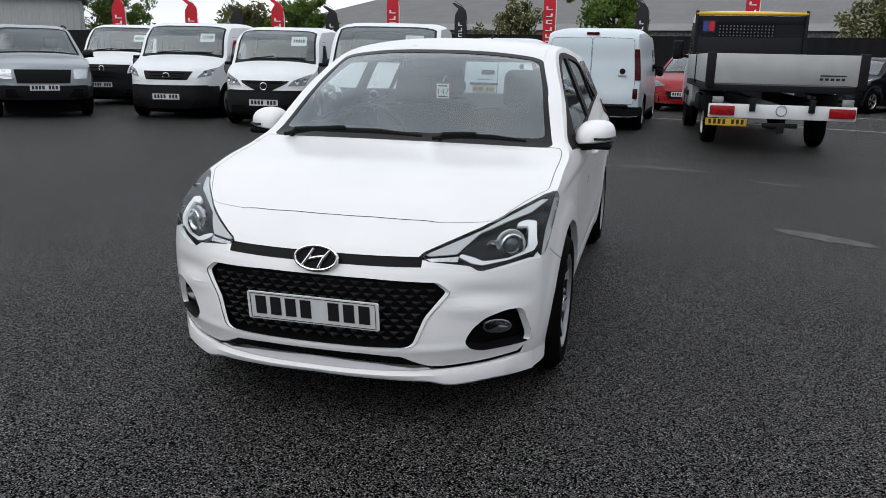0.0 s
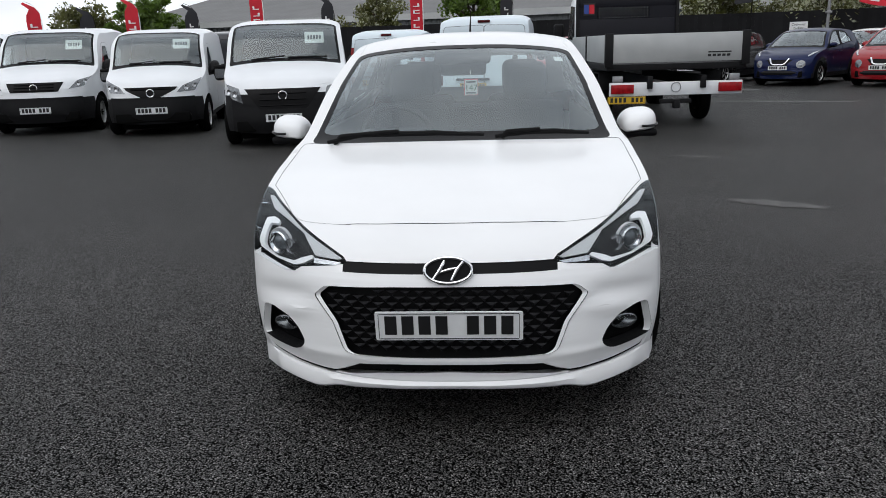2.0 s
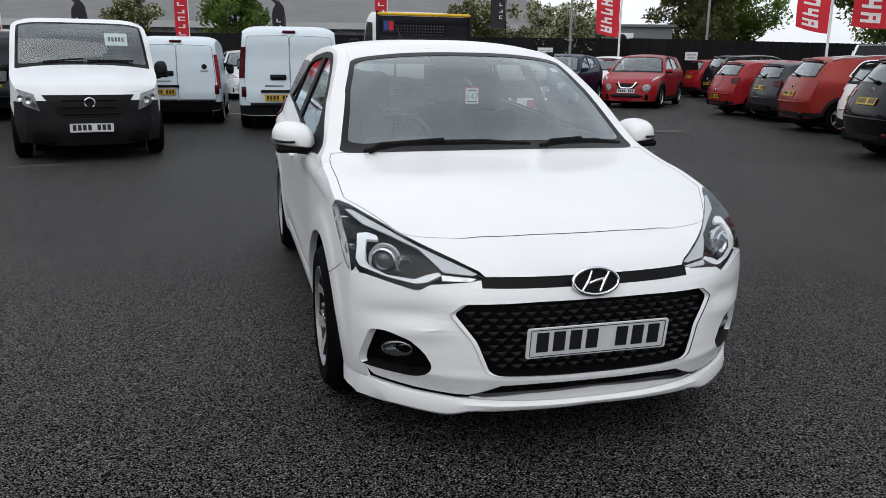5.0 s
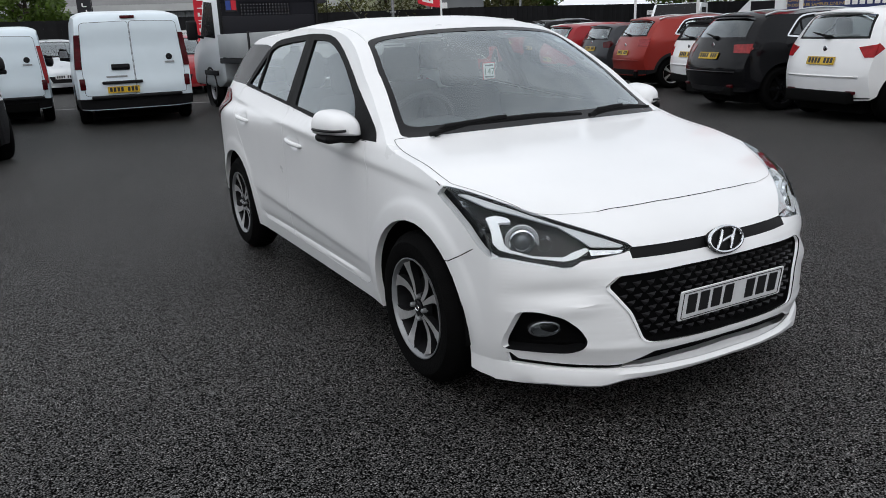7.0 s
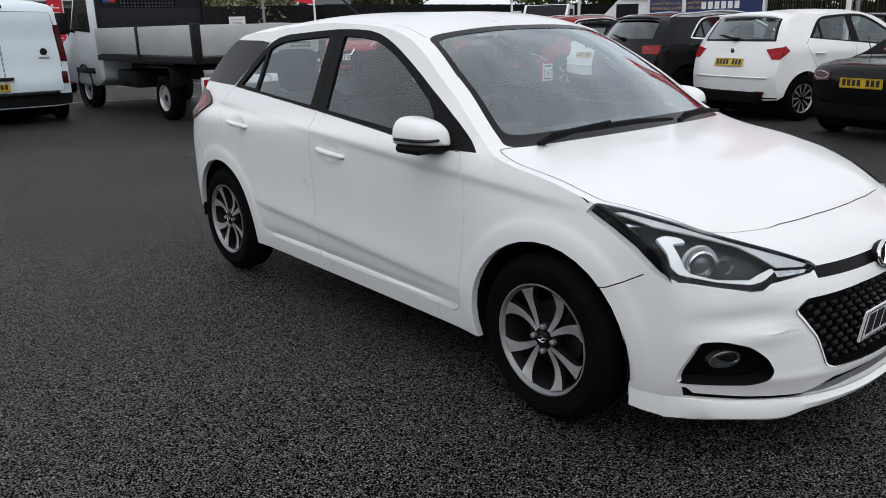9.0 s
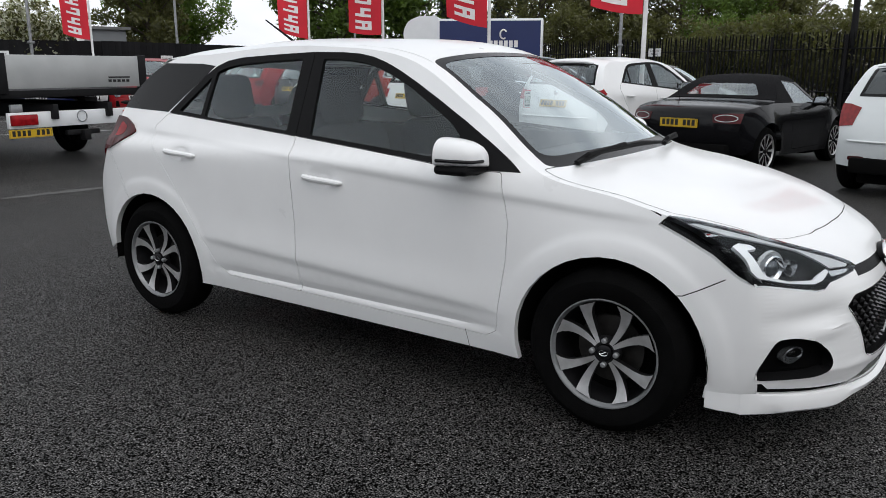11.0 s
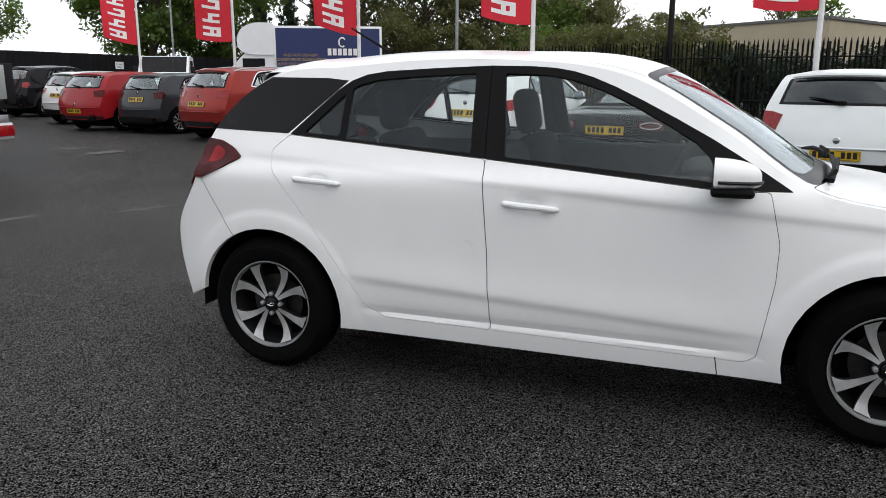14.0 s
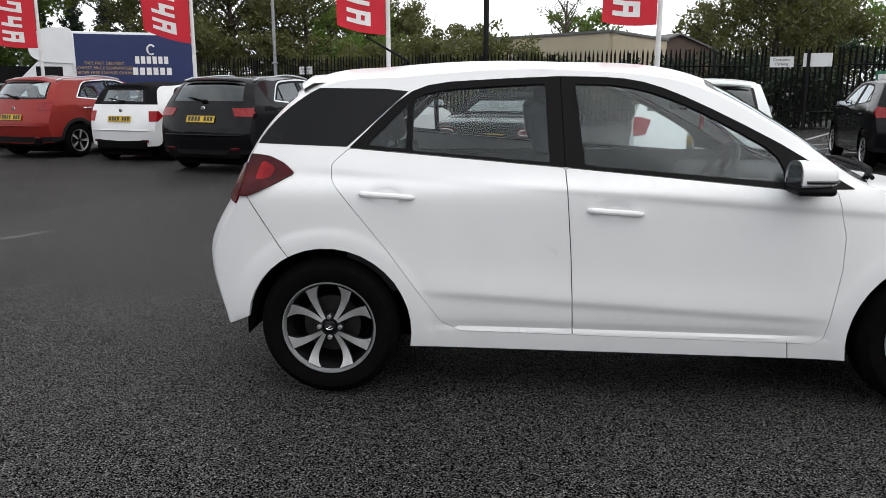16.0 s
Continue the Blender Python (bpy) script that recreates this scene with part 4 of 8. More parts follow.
# tail lamps wrap round the corner
for mir, key in ((False, "tail"), (True, "tail_b")):
    b = bmesh.new()
    skin(b, v2s, reg_s["tail"], sh.side, 0.010, 0.014, flip=True, mirror=mir)
    skin(b, v2t, reg_t[key], sh.top, 0.010, 0.014)
    bmesh.ops.remove_doubles(b, verts=b.verts[:], dist=0.002)
    bmesh.ops.recalc_face_normals(b, faces=b.faces[:])
    part("tail_lamp", b, M_REDLENS, car, "dark red tail lamp")

side_part("brake_segment", "tail_bright", M_LAMPRED, 0.011, 0.012, "brighter red lamp segment")
side_part("reversing_segment", "tail_clear", M_REDLENS, 0.011, 0.012, "dark reversing lamp segment")

# grille: dark backing and rows of small wedge-shaped studs
b = bmesh.new()
skin(b, v2t, reg_t["grille"], sh.top, -0.022, 0.0)
skin(b, v2t, reg_t["grille"], sh.top, -0.022, -0.026)
grille = part("grille", b, M_GRILLE, car, "black grille with rows of wedge studs")
b = bmesh.new()
gi = 0
for row, z in enumerate(np.arange(0.33, 0.575, 0.0225)):
    for x in np.arange(-0.46, 0.461, 0.051):
        xx = x + (0.0255 if row % 2 else 0)
        if not inside(grown(GRILLE, -0.018), np.array([xx]), np.array([z]))[0]:
            continue
        w, t = sh.find(xx, z, 0.02, 4.0)
        p = sh.top(w, t, -0.021)
        q = [b.verts.new(p + Vector(d)) for d in ((-0.021, -0.002, 0.010), (0.021, -0.002, 0.010), (0.0, -0.001, -0.011), (0.0, -0.016, 0.004))]
        for f in ((0, 3, 1), (1, 3, 2), (2, 3, 0)):
            b.faces.new([q[i] for i in f])
part("wedge_studs", b, mat("grille_stud_plastic", (0.022, 0.022, 0.024), 0.3), grille, smooth=False)["kind"] = "stuff"

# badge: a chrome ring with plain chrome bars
badge = new("badge")
badge.parent = car
badge.matrix_basis = pose(0, -0.803, 0.634, 72)
b = bmesh.new()
add_tube(b, [(0.083 * math.cos(a), 0.045 * math.sin(a), 0.004) for a in np.linspace(0, 2 * math.pi, 41)], 0.0065, 8, cap=False)
part("chrome_ring", b, M_CHROME, badge)
b = bmesh.new()
add_prism(b, [(0.083 * math.cos(a), 0.045 * math.sin(a)) for a in np.linspace(0, 2 * math.pi, 32, endpoint=False)], pose(0, 0, -0.022), 0.022)
part("badge_disc", b, M_GRILLE, badge, smooth=False)
for line, rad in (([(-0.052, -0.030, 0.004), (-0.030, 0.0, 0.006), (-0.012, 0.035, 0.004)], 0.008), ([(0.052, 0.030, 0.004), (0.030, 0.0, 0.006), (0.012, -0.035, 0.004)], 0.008), ([(-0.04, -0.010, 0.004), (0.0, 0.002, 0.006), (0.04, 0.010, 0.004)], 0.007)):
    b = bmesh.new()
    add_tube(b, line, [rad - 0.002, rad, rad - 0.002], 8)
    part("chrome_bar", b, M_CHROME, badge)
number_plate(car, pose(0, -0.846, 0.446, 8))

M_LAMPGREY = mat("pale_grey_lamp_trim", (0.55, 0.56, 0.57), 0.3, 0.0)
M_PROJ = mat("projector_glass", (0.10, 0.11, 0.12), 0.08, 0.6)
# headlights: dark bowl, projector, light guide, clear cover
for mir, key in ((False, "lamp"), (True, "lamp_b")):
    sg = -1 if mir else 1
    hl = new("headlight")
    hl.parent = car
    def inward(fn, sgn=1):
        def at(a, c, o=0.0):
            p = fn(a, c)
            return p + o * Vector((0.62 * math.copysign(1, p.x), -0.75, 0.2))
        return at

    for nm, o1, sk, mt, lb in (("lamp_bowl", -0.055, -0.054, M_LAMPDARK, "black lamp housing"), ("lamp_cover", 0.001, 0.005, M_LENS, "clear headlight cover")):
        b = bmesh.new()
        skin(b, v2s, reg_s["lamp"], inward(sh.side), o1, sk, flip=True, mirror=mir)
        skin(b, v2t, reg_t[key], inward(sh.top), o1, sk)
        bmesh.ops.remove_doubles(b, verts=b.verts[:], dist=0.0015)
        bmesh.ops.recalc_face_normals(b, faces=b.faces[:])
        o = part(nm, b, mt, hl, lb, sharp=70)
        o.visible_shadow = nm == "lamp_bowl"

    def on(x, z, off):
        w, t = sh.find(x, z, 0.02, 6.6)
        p = sh.top(w, t, off)
        return Vector((p.x * sg, p.y, p.z))

    def patch(name, poly, off, depth, material, label=""):
        """A thin moulded piece that follows the nose, from its outline seen from the front."""
        ol = dense(poly, 0.012)
        q = np.asarray(poly)
        gp = grid_pts(q[:, 0].min(), q[:, 0].max(), q[:, 1].min(), q[:, 1].max(), 0.014, 0.014)
        gp = [p for p, k in zip(gp, inside(ol, np.array([p[0] for p in gp]), np.array([p[1] for p in gp]))) if k]
        v2, rg = triangulate(ol, [], [], clear_of(gp, [ol], 0.007))
        b = bmesh.new()
        skin(b, v2, rg["body"], lambda x, z, o=0.0: on(x, z, o), off, depth)
        bmesh.ops.recalc_face_normals(b, faces=b.faces[:])
        return part(name, b, material, hl, label)

    patch("light_guide", rounded([(0.690, 0.758), (0.721, 0.766), (0.756, 0.760), (0.778, 0.681), (0.767, 0.657), (0.684, 0.634), (0.598, 0.6235), (0.560, 0.632), (0.512, 0.657), (0.519, 0.666), (0.566, 0.652), (0.598, 0.637), (0.684, 0.641), (0.738, 0.660), (0.748, 0.678), (0.742, 0.715), (0.730, 0.746), (0.690, 0.747)], 0.004, 2), -0.014, 0.012, M_DRL, "white light guide")
    patch("upper_trim", np.array([(0.776, 0.822), (0.729, 0.786), (0.654, 0.762), (0.566, 0.729), (0.527, 0.690), (0.504, 0.665), (0.41, 0.659), (0.396, 0.664), (0.459, 0.692), (0.57, 0.737), (0.659, 0.779), (0.752, 0.821)]), -0.010, 0.006, M_LAMPGREY, "pale grey trim under the cover")
    patch("flasher_reflector", np.array([(0.512, 0.658), (0.40, 0.652), (0.415, 0.643), (0.512, 0.640)]), -0.016, 0.006, M_REFL)
    b = bmesh.new()
    c = on(0.690, 0.703, -0.048)
    aim = Matrix.Translation(c) @ pose(0, 0, 0, 0, 0, -90 + 30 * sg)
    add_lathe(b, [(0.044, -0.02), (0.046, 0.022), (0.041, 0.026), (0.036, 0.016), (0.033, 0.014)], 32, aim)
    part("projector_ring", b, M_CHROME, hl)
    b = bmesh.new()
    add_lathe(b, [(0.035, 0.006), (0.031, 0.018), (0.022, 0.026), (0.011, 0.031), (0.001, 0.032)], 28, aim)
    part("projector_lens", b, M_PROJ, hl)
    b = bmesh.new()
    add_lathe(b, [(0.060, 0.0), (0.058, 0.012), (0.046, 0.002)], 32, aim)
    part("bezel_ring", b, M_LAMPGREY, hl)
    b = bmesh.new()
    c2 = on(0.628, 0.697, -0.042)
    add_lathe(b, [(0.030, 0.016), (0.025, -0.006), (0.012, -0.014), (0.001, -0.012)], 20, Matrix.Translation(c2) @ pose(0, 0, 0, 0, 0, -90 + 25 * sg))
    part("beam_reflector", b, M_REFL, hl)
    # fog lamp in its black recess
    b = bmesh.new()
    kf = "fog_b" if mir else "fog"
    skin(b, v2t, reg_t[kf], sh.top, -0.045, 0.0)
    skin(b, v2t, reg_t[kf], sh.top, -0.045, -0.046)
    fr = part("fog_recess", b, M_TRIM, car, "black fog lamp recess")
    b = bmesh.new()
    c = on(0.672, 0.372, -0.042)
    aim = Matrix.Translation(c) @ pose(0, 0, 0, 0, 0, -90 + 25 * sg) @ Matrix.Diagonal((1, 1.25, 0.62, 1))
    add_lathe(b, [(0.046, -0.01), (0.046, 0.012), (0.040, 0.014), (0.034, 0.004), (0.001, -0.012)], 24, aim)
    part("fog_lamp", b, M_HEADL, fr, "clear fog lamp")
    b = bmesh.new()
    add_lathe(b, [(0.041, 0.014), (0.03, 0.019), (0.001, 0.022)], 24, aim)
    part("fog_cover", b, M_LENS, fr).visible_shadow = False

# front lip, sills, mirrors, handles, wipers, aerial
LIP_Z = [(0, 0.203), (0.25, 0.198), (0.42, 0.188), (0.485, 0.168), (0.52, 0.166), (0.65, 0.172), (0.72, 0.168), (0.80, 0.170), (1.0, 0.182)]
half = []
for i in range(46):      # from the middle to the corner, then back along the side to the wheel arch
    w = min(1.0, i / 36)
    if i <= 36:
        p, q = sh.top(w, 0.40), sh.top(w, 0.40, 0.02) - sh.top(w, 0.40)
        key_x = p.x
    else:
        yy = -0.488 + (i - 36) * 0.0139
        p, q = sh.side(yy, 0.247), sh.side(yy, 0.247, 0.02) - sh.side(yy, 0.247)
        key_x = 0.80 + (i - 36) * 0.02
    q = Vector((q.x, q.y, 0)).normalized()
    if i == 36:
        q = (q + half[-1][1]).normalized()
    half.append((p, q, float(np.interp(key_x, [a for a, _ in LIP_Z], [c for _, c in LIP_Z]))))
b = bmesh.new()
rows = []
for sgx, seq in ((-1, half[:0:-1]), (1, half)):
    for p, q, zb in seq:
        zt = p.z - 0.004
        fd = max(0.06, min(1.0, (0.745 - p.x) / 0.08)) if p.x > 0.6 else 1.0
        ring = [(0.001, zt), (0.014 * fd, zt - 0.004), (0.021 * fd, zt - 0.35 * (zt - zb)), (0.018 * fd, zb + 0.008), (0.010 * fd, zb), (-0.10, zb + 0.02)]
        rows.append([b.verts.new((sgx * (p.x + q.x * o), p.y + q.y * o, z)) for o, z in ring])
for r0, r1 in zip(rows, rows[1:]):
    for k in range(5):
        b.faces.new((r0[k], r0[k + 1], r1[k + 1], r1[k]))
bmesh.ops.recalc_face_normals(b, faces=b.faces[:])
part("front_lip", b, M_WHITE, car, "white chin spoiler")
for sg in (-1, 1):
    door_mirror(car, sg * 0.775, 0.580, 0.975, sg, M_WHITE, 1.0, True)
    for hy, hz in ((1.347, 0.842), (2.308, 0.902)):
        h = new("door_handle")
        h.parent = front_doors[0 if sg > 0 else 1] if hy < 2 else rear_doors[0 if sg > 0 else 1]
        b = bmesh.new()
        x0 = sh.X(hy, hz)
        pts_h = [(sg * (x0 + dx), hy + dy, hz + dz) for dx, dy, dz in ((0.002, 0.118, 0.008), (0.020, 0.10, 0.008), (0.030, 0.04, 0.004), (0.030, -0.05, 0.0), (0.020, -0.105, -0.006), (0.002, -0.125, -0.008))]
        add_tube(b, pts_h, [0.006, 0.013, 0.014, 0.013, 0.012, 0.005], 10)
        part("handle_bar", b, M_WHITE, h)
        b = bmesh.new()
        cup = []
        for j, (rr, dd) in enumerate(((1.0, 0.0015), (0.8, -0.004), (0.45, -0.010), (0.05, -0.012))):
            ring = []
            for a in np.linspace(0, 2 * math.pi, 24, endpoint=False):
                yy, zz = hy + 0.075 * rr * math.cos(a), hz + 0.036 * rr * math.sin(a)
                ring.append(b.verts.new((sg * (sh.X(yy, zz) + 0.0015 + 0.25 * dd), yy, zz)))
            cup.append(ring)
        for p, q in zip(cup, cup[1:]):
            for i in range(24):
                b.faces.new((p[i], p[(i + 1) % 24], q[(i + 1) % 24], q[i]))
        part("handle_cup", b, M_WHITE, h)
for pts_w in (([(-0.62, 0.245, 0.965), (-0.45, 0.215, 1.0), (-0.1, 0.185, 1.005), (0.12, 0.165, 0.995)]), ([(0.17, 0.165, 0.985), (0.30, 0.185, 1.0), (0.45, 0.205, 1.0), (0.60, 0.24, 0.985)])):
    wp = new("wiper")
    wp.parent = car
    b = bmesh.new()
    add_tube(b, [Vector(p) + Vector((0, -0.015, 0.005)) for p in pts_w], [0.010, 0.012, 0.012, 0.007], 8)
    part("wiper_blade", b, M_TRIM, wp)
    b = bmesh.new()
    m = [Vector(p) for p in pts_w]
    add_tube(b, [m[0] + Vector((0.03, 0.0, 0.0)), m[0] * 0.6 + m[1] * 0.4 + Vector((0, -0.02, 0.02)), m[1] * 0.5 + m[2] * 0.5 + Vector((0, -0.03, 0.02))], [0.014, 0.011, 0.008], 8)
    part("wiper_arm", b, M_TRIM, wp)
b = bmesh.new()
add_tube(b, [(0, 2.33, 1.45), (0, 2.30, 1.475), (0, 2.52, 1.60)], [0.02, 0.008, 0.004], 8)
part("aerial", b, M_TRIM, car, "black roof aerial")
b = bmesh.new()
for i in range(31):
    w = -0.93 + 1.86 * i / 30
    for o, t in ((0.0, 11.9), (0.012, 12.0), (0.010, 12.12), (-0.03, 12.2)):
        p = sh.top(w, t, o)
        b.verts.new(p + Vector((0, 0.02 if o > 0.005 else 0, 0)))
b.verts.ensure_lookup_table()
for i in range(30):
    for j in range(3):
        b.faces.new((b.verts[i * 4 + j], b.verts[i * 4 + j + 1], b.verts[i * 4 + 5 + j], b.verts[i * 4 + 4 + j]))
part("roof_spoiler", b, M_WHITE, car)

for sg in (-1, 1):
    b = bmesh.new()
    q = [sh.top(sg * w, t, -0.001 - 0.0025 * max(0, t - 9)) for w, t in ((0.905, 8.90), (0.905, 9.0), (0.908, 9.12), (0.912, 9.3), (0.914, 9.6), (0.916, 10.0), (0.918, 10.6))]
    add_tube(b, q, [0.003, 0.006, 0.006, 0.0055, 0.005, 0.0045, 0.004], 8)
    part("roof_moulding", b, M_WHITE, car, "white roof moulding")

# underbody, arches' liners, interior
b = bmesh.new()
add_box(b, 0, 1.22, 0.28, 1.36, 3.2, 0.10, 0.02)
add_box(b, 0, 1.28, 0.32, 1.50, 1.75, 0.14, 0.02)
part("underbody", b, M_UNDER, car)
for ay in (0.0, 2.57):
    for sg in (-1, 1):
        b = bmesh.new()
        rows = []
        for a in np.linspace(-0.1, math.pi + 0.1, 20):
            yy, zz = ay - (ARCH + 0.004) * math.cos(a), 0.308 + (ARCH + 0.004) * math.sin(a)
            rows.append([b.verts.new((sg * q, yy, zz)) for q in (0.83, 0.56)])
        for p, q in zip(rows, rows[1:]):
            b.faces.new((p[0], p[1], q[1], q[0]))
        b.faces.new([r[1] for r in rows])
        part("arch_liner", b, M_UNDER, car)
        wheel(car, sg * 0.757, ay, 0.312, 0.185, 0.207, "twin", sg)
for sx in (-0.36, 0.36):
    seat(car, sx, 1.22, 0.46)
    seat(car, sx, 2.02, 0.50, 0.58)
seat(car, 0, 2.04, 0.50, 0.52, False)
b = bmesh.new()
add_box(b, 0, 0.50, 0.80, 1.34, 0.62, 0.26, 0.06, seg=3)
add_box(b, 0, 0.36, 0.83, 1.26, 0.30, 0.14, 0.05, seg=3)
add_box(b, -0.36, 0.70, 0.93, 0.36, 0.16, 0.10, 0.04, seg=3)
part("dashboard", b, M_DASH, car, "dark grey dashboard")
b = bmesh.new()
add_box(b, 0, 0.82, 0.60, 0.24, 0.5, 0.5, 0.04)
part("centre_console", b, M_DASH, car)
steering_wheel(car, -0.36, 0.83, 0.93)
for sg in (-1, 1):
    b = bmesh.new()
    add_box(b, sg * 0.745, 1.45, 0.72, 0.05, 2.1, 0.52, 0.02)
    part("door_card", b, M_DASH, car)
b = bmesh.new()
for i in range(13):
    for j in range(13):
        p = sh.top(-0.93 + 1.86 * i / 12, 9.15 + 2.6 * j / 12, -0.03)
        b.verts.new(p)
b.verts.ensure_lookup_table()
for i in range(12):
    for j in range(12):
        b.faces.new((b.verts[i * 13 + j], b.verts[i * 13 + j + 1], b.verts[i * 13 + 14 + j], b.verts[i * 13 + 13 + j]))
part("headlining", b, M_LINER, car)
b = bmesh.new()
add_box(b, 0, 0.93, 1.275, 0.25, 0.05, 0.075, 0.02, seg=3)
add_tube(b, [(0, 0.93, 1.30), (0, 0.86, 1.36)], 0.012, 8)
part("rear_view_mirror", b, M_TRIM, car)
b = bmesh.new()
add_box(b, 0, 0.885, 1.345, 0.30, 0.13, 0.05, 0.02, Matrix.Rotation(radians(30), 4, "X"), seg=3)
part("sensor_housing", b, M_TRIM, car)
b = bmesh.new()
q = [sh.top(w, t, -0.006) for w, t in ((0.74, 8.70), (0.81, 8.70), (0.81, 8.60), (0.74, 8.60))]
vs = [b.verts.new(p) for p in q] + [b.verts.new(p + Vector((0, 0.001, -0.001))) for p in q]
for i in range(4):
    b.faces.new((vs[i], vs[(i + 1) % 4], vs[4 + (i + 1) % 4], vs[4 + i]))
b.faces.new(vs[:4])
b.faces.new(vs[4:][::-1])
part("screen_sticker", b, M_PAPER, car, "small white sticker", smooth=False)
for sx in (-0.33, 0.33):
    b = bmesh.new()
    add_box(b, sx * 0.9, 1.06, 1.345, 0.36, 0.14, 0.016, 0.006)
    part("sun_visor", b, M_LINER, car)
# lot tag hanging from the mirror
tag = thing("lot_tag", pose(HX + 0.045, 0.80, 1.18, 0, 0, 3), "white card lot tag with a green number behind the windscreen", "tag")
b = bmesh.new()
add_box(b, 0, 0, 0, 0.074, 0.002, 0.084, 0.0)
part("red_border", b, M_FLAGRED, tag, smooth=False)
b = bmesh.new()
add_box(b, 0, -0.002, -0.001, 0.068, 0.002, 0.077)
part("card", b, M_PAPER, tag, smooth=False)
b = bmesh.new()
for zz, ww in ((0.027, 0.050), (-0.030, 0.054)):
    add_box(b, 0, -0.0032, zz, ww, 0.001, 0.007)
part("text_bar", b, M_TRIM, tag, smooth=False)
b = bmesh.new()
add_tube(b, [(0, 0, 0.05), (0.0, 0.05, 0.075), (0, 0.12, 0.085)], 0.0015, 5)
part("string", b, M_PAPER, tag)


def lettering(text, size, m, material, parent, name="lettering", depth=0.001, flip=False):
    """Words from the built-in font as one mesh, upright in the plane of m, facing its -y."""
    cu = bpy.data.curves.new(name, "FONT")
    cu.body, cu.size, cu.extrude, cu.align_x, cu.align_y = text, size, depth, "CENTER", "CENTER"
    tmp = bpy.data.objects.new(name, cu)
    scene.collection.objects.link(tmp)
    me = bpy.data.meshes.new_from_object(tmp.evaluated_get(bpy.context.evaluated_depsgraph_get()))
    bpy.data.objects.remove(tmp)
    bpy.data.curves.remove(cu)
    me.transform(m @ pose(0, 0, 0, 90) @ Matrix.Diagonal((-1 if flip else 1, 1, 1, 1)))
    me.materials.clear()
    me.materials.append(material)
    ob = new(name, me)
    ob.parent = parent
    return ob


lettering("147", 0.046, pose(0, -0.0035, -0.005), mat("green_print", (0.02, 0.10, 0.03), 0.6), tag, "number")


# ---- the other vehicles ----
def gpose(x, y, yaw, k=1.0, tail=None):
    """On the ground with the front axle's middle at (x, y), turned by yaw; with tail, the tail's middle stands at (x, y) and tail is the way to the front axle."""
    if tail:
        a = radians(yaw)
        x, y = x + tail * k * math.sin(a), y - tail * k * math.cos(a)
    return pose(x, y, ground_z(x, y), 0, 0, yaw) @ Matrix.Scale(k, 4)


def loft(th, s, side_regs, top_regs, sill, paint_mat, mats, step=0.085, n_t=65, inner=None):
    """Builds a shell's painted body and its regions as parts. mats: region -> (part name, material, offset, skirt, label)."""
    ts = np.linspace(0, len(s.E) - 1, n_t)
    o_s = side_outline(s, ts, sill)
    y0, y1 = o_s[:, 0].min(), o_s[:, 0].max()
    z1 = o_s[:, 1].max()
    rs = [(n, dense(p, 0.09)) for n, p in side_regs]
    p = np.array(grid_pts(y0, y1, 0.15, z1, step, step))
    p = clear_of(p[inside(o_s, p[:, 0], p[:, 1])], [o_s] + [q for _, q in rs], step * 0.4)
    vs, gs = triangulate(o_s, [], rs, p)
    o_t = np.array([(-1, t) for t in ts] + [(w, ts[-1]) for w in np.linspace(-1, 1, 15)[1:-1]] + [(1, t) for t in ts[::-1]] + [(w, 0) for w in np.linspace(1, -1, 15)[1:-1]])
    rt = [(n, dense(np.asarray(q) * (0.8, 0.3), 0.08) / (0.8, 0.3)) for n, q in top_regs]
    p = [(a * 0.8, b * 0.3) for a, b in grid_pts(-0.93, 0.95, 0.12, ts[-1] - 0.1, 0.11, 0.25)]
    p = [(a / 0.8, b / 0.3) for a, b in clear_of(p, [np.asarray(q) * (0.8, 0.3) for _, q in rt] + [o_t * (0.8, 0.3)], 0.03)]
    vt, gt = triangulate(o_t, [], rt, p)
    bm = bmesh.new()
    skin(bm, vt, gt["body"], s.top)
    for mir in (False, True):
        skin(bm, vs, gs["body"], s.side, flip=True, mirror=mir)
    bmesh.ops.remove_doubles(bm, verts=bm.verts[:], dist=0.0008)
    bmesh.ops.recalc_face_normals(bm, faces=bm.faces[:])
    part("body", bm, paint_mat, th, sharp=30)
    for key, (name, material, off, skirt, label) in mats.items():
        if key in gs:
            for tris in islands(gs[key]):
                for mir in (False, True):
                    b = bmesh.new()
                    skin(b, vs, tris, s.side, off, skirt, flip=True, mirror=mir)
                    ob = part(name, b, material, th, label)
                    ob.visible_shadow = "glass" not in material.name
        if key in gt:
            for tris in islands(gt[key]):
                b = bmesh.new()
                skin(b, vt, tris, s.top, off, skirt)
                ob = part(name, b, M_SCREEN if material is M_GLASS else material, th, label)
                ob.visible_shadow = "glass" not in material.name


def underpinnings(th, wb, wd, r, rim, style, arch, fo, ro, face=None, dark=None, sills=0.25):
    for ay in (0.0, wb):
        for sg in (-1, 1):
            wheel(th, sg * (wd - 0.105), ay, r, 0.20, rim, style, sg, face=face, dark=dark)
    b = bmesh.new()
    add_box(b, 0, wb / 2, sills + 0.08, 2 * wd - 0.5, wb + fo * 0.9 + ro * 0.9, 0.16, 0.02)
    add_box(b, 0, wb / 2, sills + 0.10, 2 * wd - 0.12, wb - 2 * arch - 0.04, 0.14, 0.02)
    for ay in (0.0, wb):
        add_box(b, 0, ay, r + 0.12, 2 * wd - 0.52, 2 * arch, 2 * arch - 0.1, 0.02)
    part("underbody", b, M_UNDER, th)


